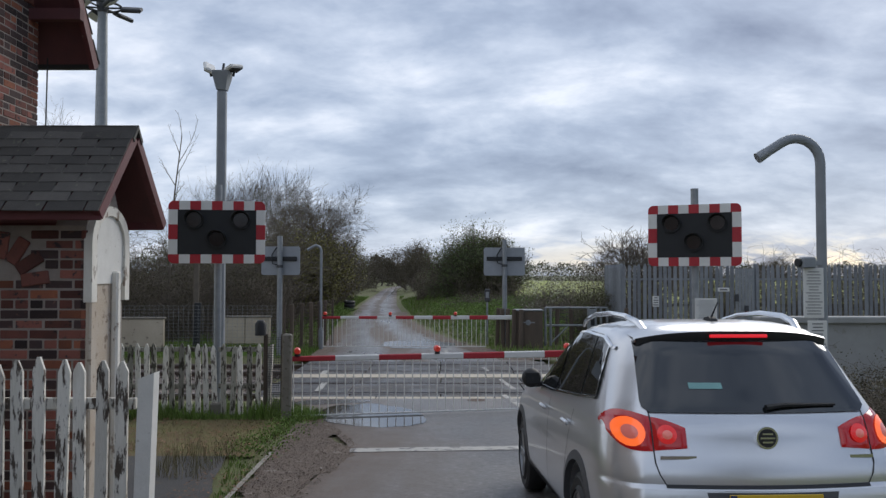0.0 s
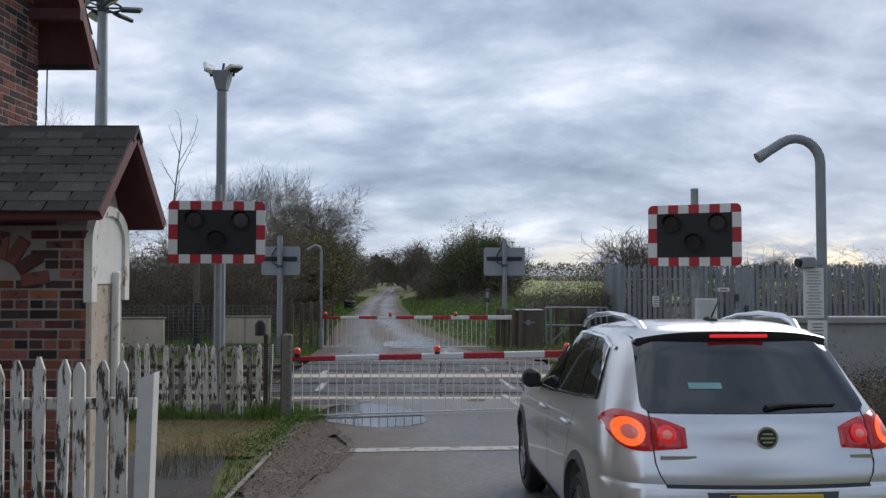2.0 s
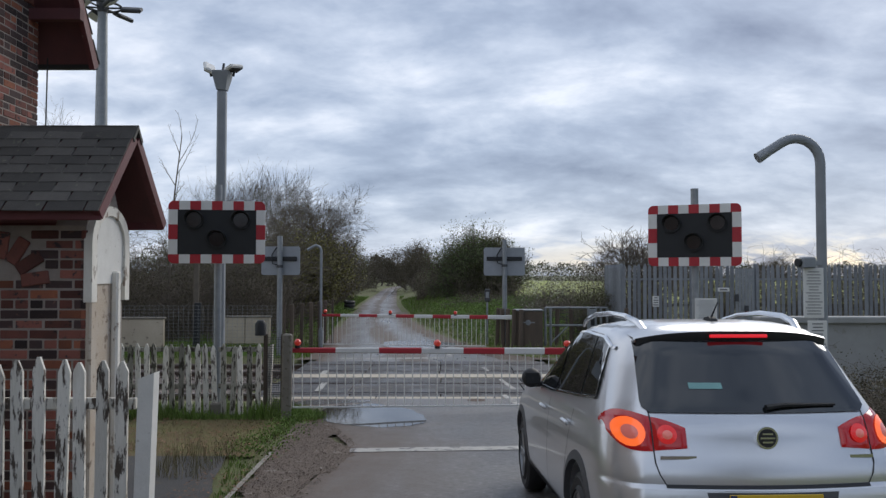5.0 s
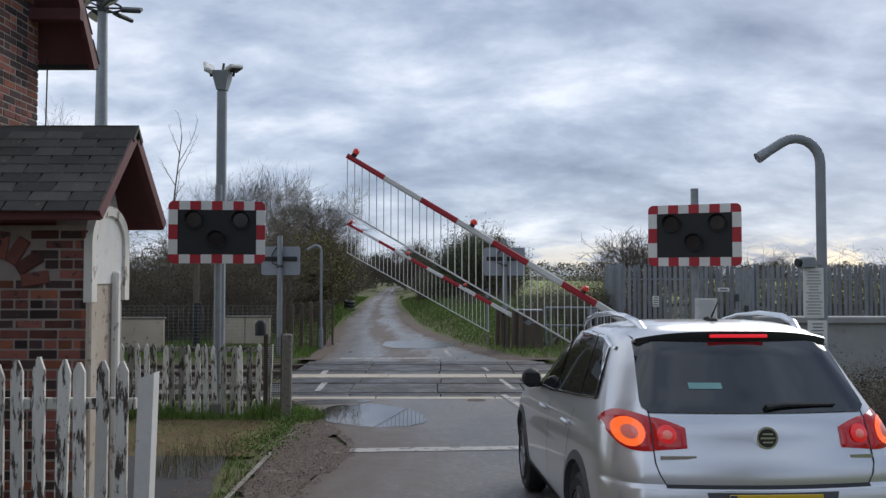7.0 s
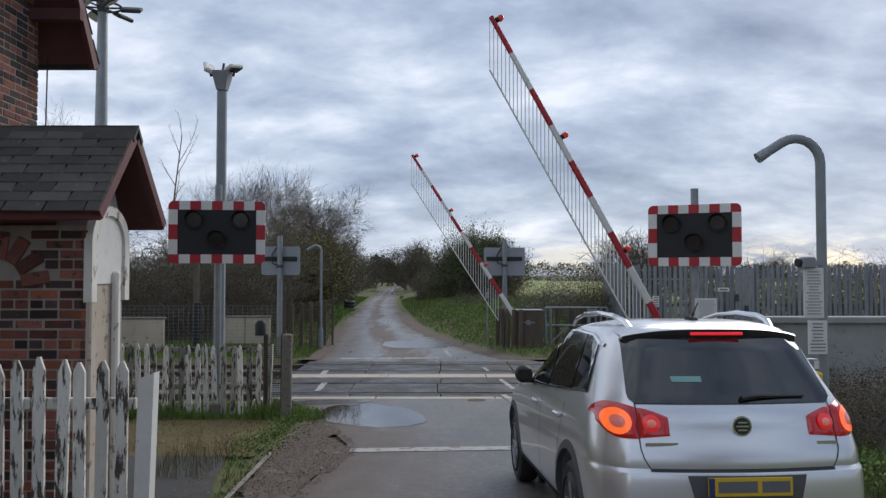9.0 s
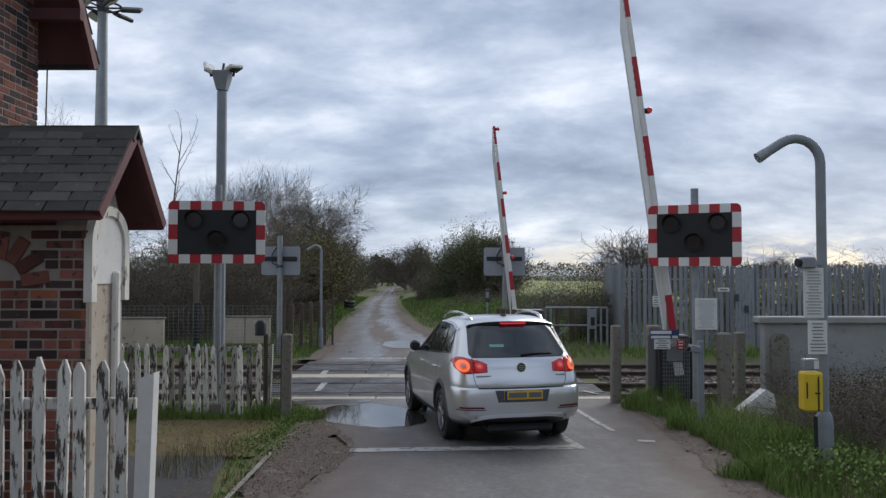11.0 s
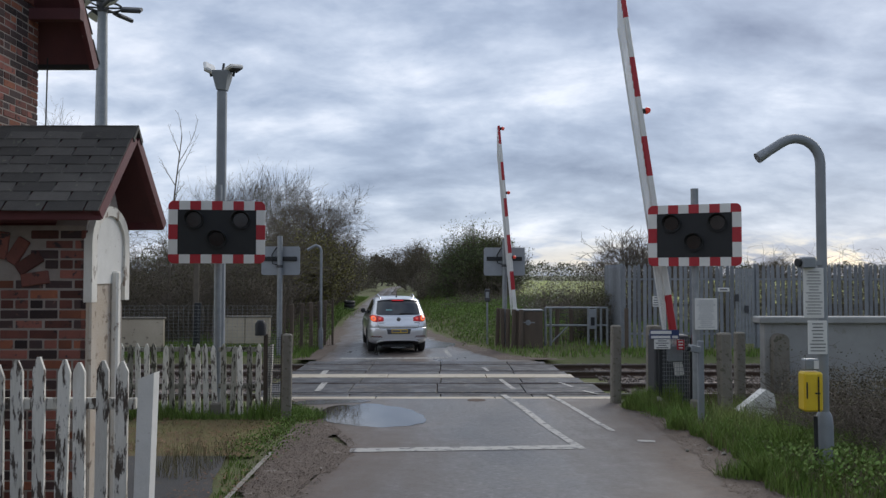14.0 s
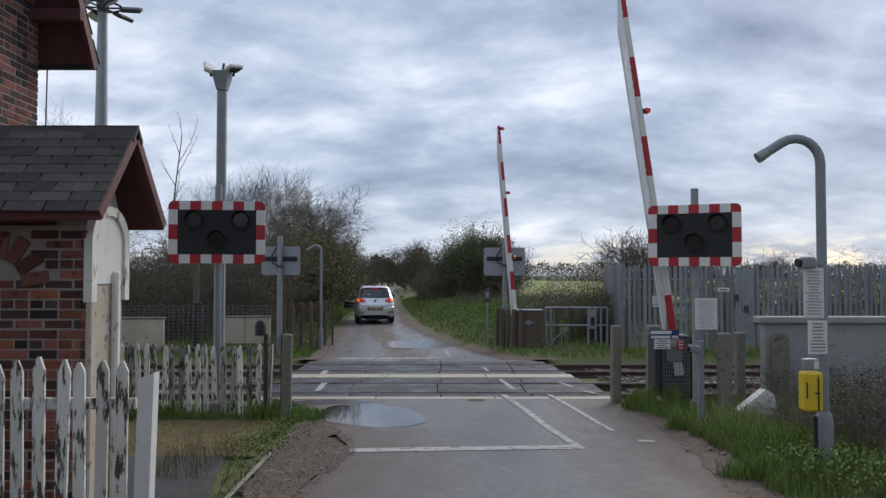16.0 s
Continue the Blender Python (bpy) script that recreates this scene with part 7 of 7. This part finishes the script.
grass("dry_grass", 1600, ((4.2, 5.6), (7.2, 8.8)), 0.15, 0.45, PALEBLADE, "long pale green grass round the post", 18, 0.0035, None, 0.8)


def pebbles(n, where, s0, s1, seed, keep=None):
    rnd = random.Random(seed)
    V, Fc = [], []
    for _ in range(n):
        x, y, s = rnd.uniform(*where[0]), rnd.uniform(*where[1]), rnd.uniform(s0, s1)
        if keep and not keep(x, y):
            continue
        k, z = len(V), land(y) + 0.012
        V += [(x + s, y, z), (x, y + s * 0.8, z), (x - s * 0.9, y, z), (x, y - s, z), (x + s * 0.1, y, z + s * 0.7)]
        Fc += [(k, k + 1, k + 4), (k + 1, k + 2, k + 4), (k + 2, k + 3, k + 4), (k + 3, k, k + 4)]
    tagged(new("pebbles", raw_mesh("pebbles", V, Fc, GRAVEL)), "small loose stones on the road's edge", "gravel", kind="stuff")


pebbles(3800, ((-2.1, -1.1), (6.5, 13.2)), 0.004, 0.013, 5, lambda x, y: x < road_edges(y)[0] + 0.12)
pebbles(2200, ((2.6, 3.8), (6.5, 14.4)), 0.004, 0.014, 6, lambda x, y: x > road_edges(y)[1] - 0.12)

def litter(n, where, size, material, label, seed):
    """Fallen leaves lying about on the ground."""
    w = Wood(seed)
    r = w.rnd
    for _ in range(n):
        x, y = r.uniform(*where[0]), r.uniform(*where[1])
        if noise.noise((x * 1.4, y * 1.4, seed)) < -0.1:
            continue
        a, s = r.uniform(0, 2 * math.pi), size * r.uniform(0.5, 1.3)
        z, c, d = land(y) + 0.025 + r.uniform(0, 0.02), math.cos(a) * s, math.sin(a) * s
        k, t = len(w.lv), r.uniform(-0.4, 0.4) * s
        w.lv += [(x - c, y - d, z), (x - d * 0.6, y + c * 0.6, z + t), (x + c, y + d, z + abs(t) * 0.5), (x + d * 0.6, y - c * 0.6, z - t * 0.3)]
        w.lf.append((k, k + 1, k + 2, k + 3))
    tagged(new("leaf_litter", quad_mesh("leaf_litter", w.lv, w.lf, material)), label, "leaf litter", kind="stuff")


RUSSET = mat("russet_dead_leaf", (0.20, 0.095, 0.045), (0.12, 0.070, 0.038), 2.0, 0.8, bump=0.0, island=0.5)
litter(2600, ((-5.0, -2.4), (9.5, 12.9)), 0.022, RUSSET, "russet dead leaves on the moss", 91)
litter(900, ((-2.6, -1.9), (7.0, 12.5)), 0.016, RUSSET, "dead leaves along the edging", 92)
litter(1500, ((3.2, 6.0), (7.5, 14.3)), 0.020, RUSSET, "dead leaves in the verge", 93)
grass("grass", 4000, ((-5.0, -2.4), (9.6, 12.8)), 0.02, 0.07, BLADE, "short mossy grass before the fence", 15, 0.007, lambda x, y: noise.noise((x * 1.2, y * 1.2, 5)) > -0.05, 0.9)
grass("dry_grass", 500, ((-3.2, -2.5), (8.2, 9.8)), 0.15, 0.45, DRYBLADE, "dead weed stems on the garden path", 16, 0.003, None, 0.5)

# ---- the house's bricks and slates ----
bricks(porch, (PX - 5 * 0.225, PY0 + 0.0325, 0.50), (1, 0, 0), (0, 0, 1), 5, 29, 11, keep=lambda i, j, u, v: u > 0.44 and (v < 1.80 or math.hypot(u - 0.425, v - 1.80) > 0.42))
part("render_patch", box(PX - 5 * 0.225 + 0.20, PY0 + 0.012, 1.45, 0.40, 0.02, 2.0, bev=0.006), STUCCO, porch, "grey-brown rendered patch")
for k in range(7):
    a = radians(8 + 25 * k)
    for r in ((0.30, 0.21),):
        cx, cz = PX - 0.70 + r[0] * math.cos(a), 2.30 + r[0] * math.sin(a)
        part("brick", box(cx, PY0 + 0.02, cz, r[1], 0.05, 0.10, pose(0, 0, 0, 0, -math.degrees(a), 0), 0.008), BRICK, porch)
bricks(porch, (PX - 0.0325, PY0 + 0.0, 0.50), (0, 1, 0), (0, 0, 1), 3, 29, 12, keep=lambda i, j, u, v: abs(u + PY0 - cy) > 0.24)
bricks(house, (XW - 0.0225, YF - 8 * 0.225, 3.35), (0, 1, 0), (0, 0, 1), 8, 30, 13)


def slates(parent, y0, z0, y1, z1, xa, xb, rows, w, seed):
    """Overlapping slates, row upon row from the eave to the ridge, each on its own."""
    rnd = random.Random(seed)
    d = Vector((0, y1 - y0, z1 - z0))
    L = d.length
    slope = math.degrees(math.atan2(z1 - z0, y1 - y0))
    e = L / rows
    shapes = [finish(box(0, 0, 0, w - 0.006 - rnd.uniform(0, 0.006), e * 1.7, 0.011, bev=0.003), "slate", SLATE) for _ in range(4)]
    for j in range(rows):
        x = xa - (w / 2 if j % 2 else 0)
        while x < xb - 0.02:
            lo, hi = max(xa, x), min(xb, x + w)
            if hi - lo > 0.05:
                ob = new("slate", rnd.choice(shapes))
                ob.parent = parent
                c = Vector(((lo + hi) / 2, y0, z0)) + d.normalized() * (e * (j + 0.72))
                turn, tip = (slope, -2.6) if y1 > y0 else (slope - 180, 2.6)
                ob.matrix_basis = Matrix.Translation(c) @ pose(0, 0, 0, turn) @ pose(0, 0, 0.045, tip + rnd.uniform(-0.5, 0.5), rnd.uniform(-0.5, 0.5), rnd.uniform(-0.7, 0.7)) @ Matrix.Diagonal(((hi - lo - 0.006) / w, 1, 1, 1))
            x += w


slates(porch, R_Y0 - 0.03, rz - 0.02, ry, az + 0.01, XW, R_X + 0.01, 9, 0.30, 3)
slates(porch, R_Y1 + 0.03, rz - 0.02, ry, az + 0.01, XW, R_X + 0.01, 9, 0.30, 4)
slates(house, eave_y + 0.06, eave_z + 0.02, eave_y - 1.1, eave_z + 1.1 * RISE + 0.02, XW - 1.2, roof_x + 0.02, 12, 0.26, 5)


# ---- movement ----
def motions():
    for boom, swing, hinge, yaw, table in ((near_boom, near_swing, NEAR_HINGE, NEAR_YAW, NEAR_TILT), (far_boom, far_swing, FAR_HINGE, FAR_YAW, FAR_TILT)):
        walk(boom, [(t, pose(*hinge, 0, 0, yaw) @ pose(0, 0, 0, 0, a, 0)) for t, a in table])
        for ob, x, drop in swing:
            rows = []
            for t, a in table:
                if drop:
                    s = radians(a)
                    rows.append((t, pose(x + drop * math.sin(s), 0, -0.05 - drop * math.cos(s))))
                else:
                    rows.append((t, pose(x, 0, -0.05, 0, -a, 0)))
            walk(ob, rows)
    rows = []
    for t, x, y, yaw in CAR_ROWS:
        z, pitch = car_lie(y)
        rows.append((t, pose(x, y, z, 0, 0, yaw) @ pose(0, 0, 0, pitch)))
    walk(car, rows)
    for wheel, m, side in car_wheels:
        spin, out, last = 0.0, [], None
        for t in np.arange(0, 16.001, 1 / 15):
            y = float(np.interp(t, [r[0] for r in CAR_ROWS], [r[2] for r in CAR_ROWS]))
            if last is not None:
                spin += math.degrees((y - last) / 0.345)
            last = y
            out.append((float(t), m @ pose(0, 0, 0, side * spin, 0, 0)))
        walk(wheel, out)


motions()
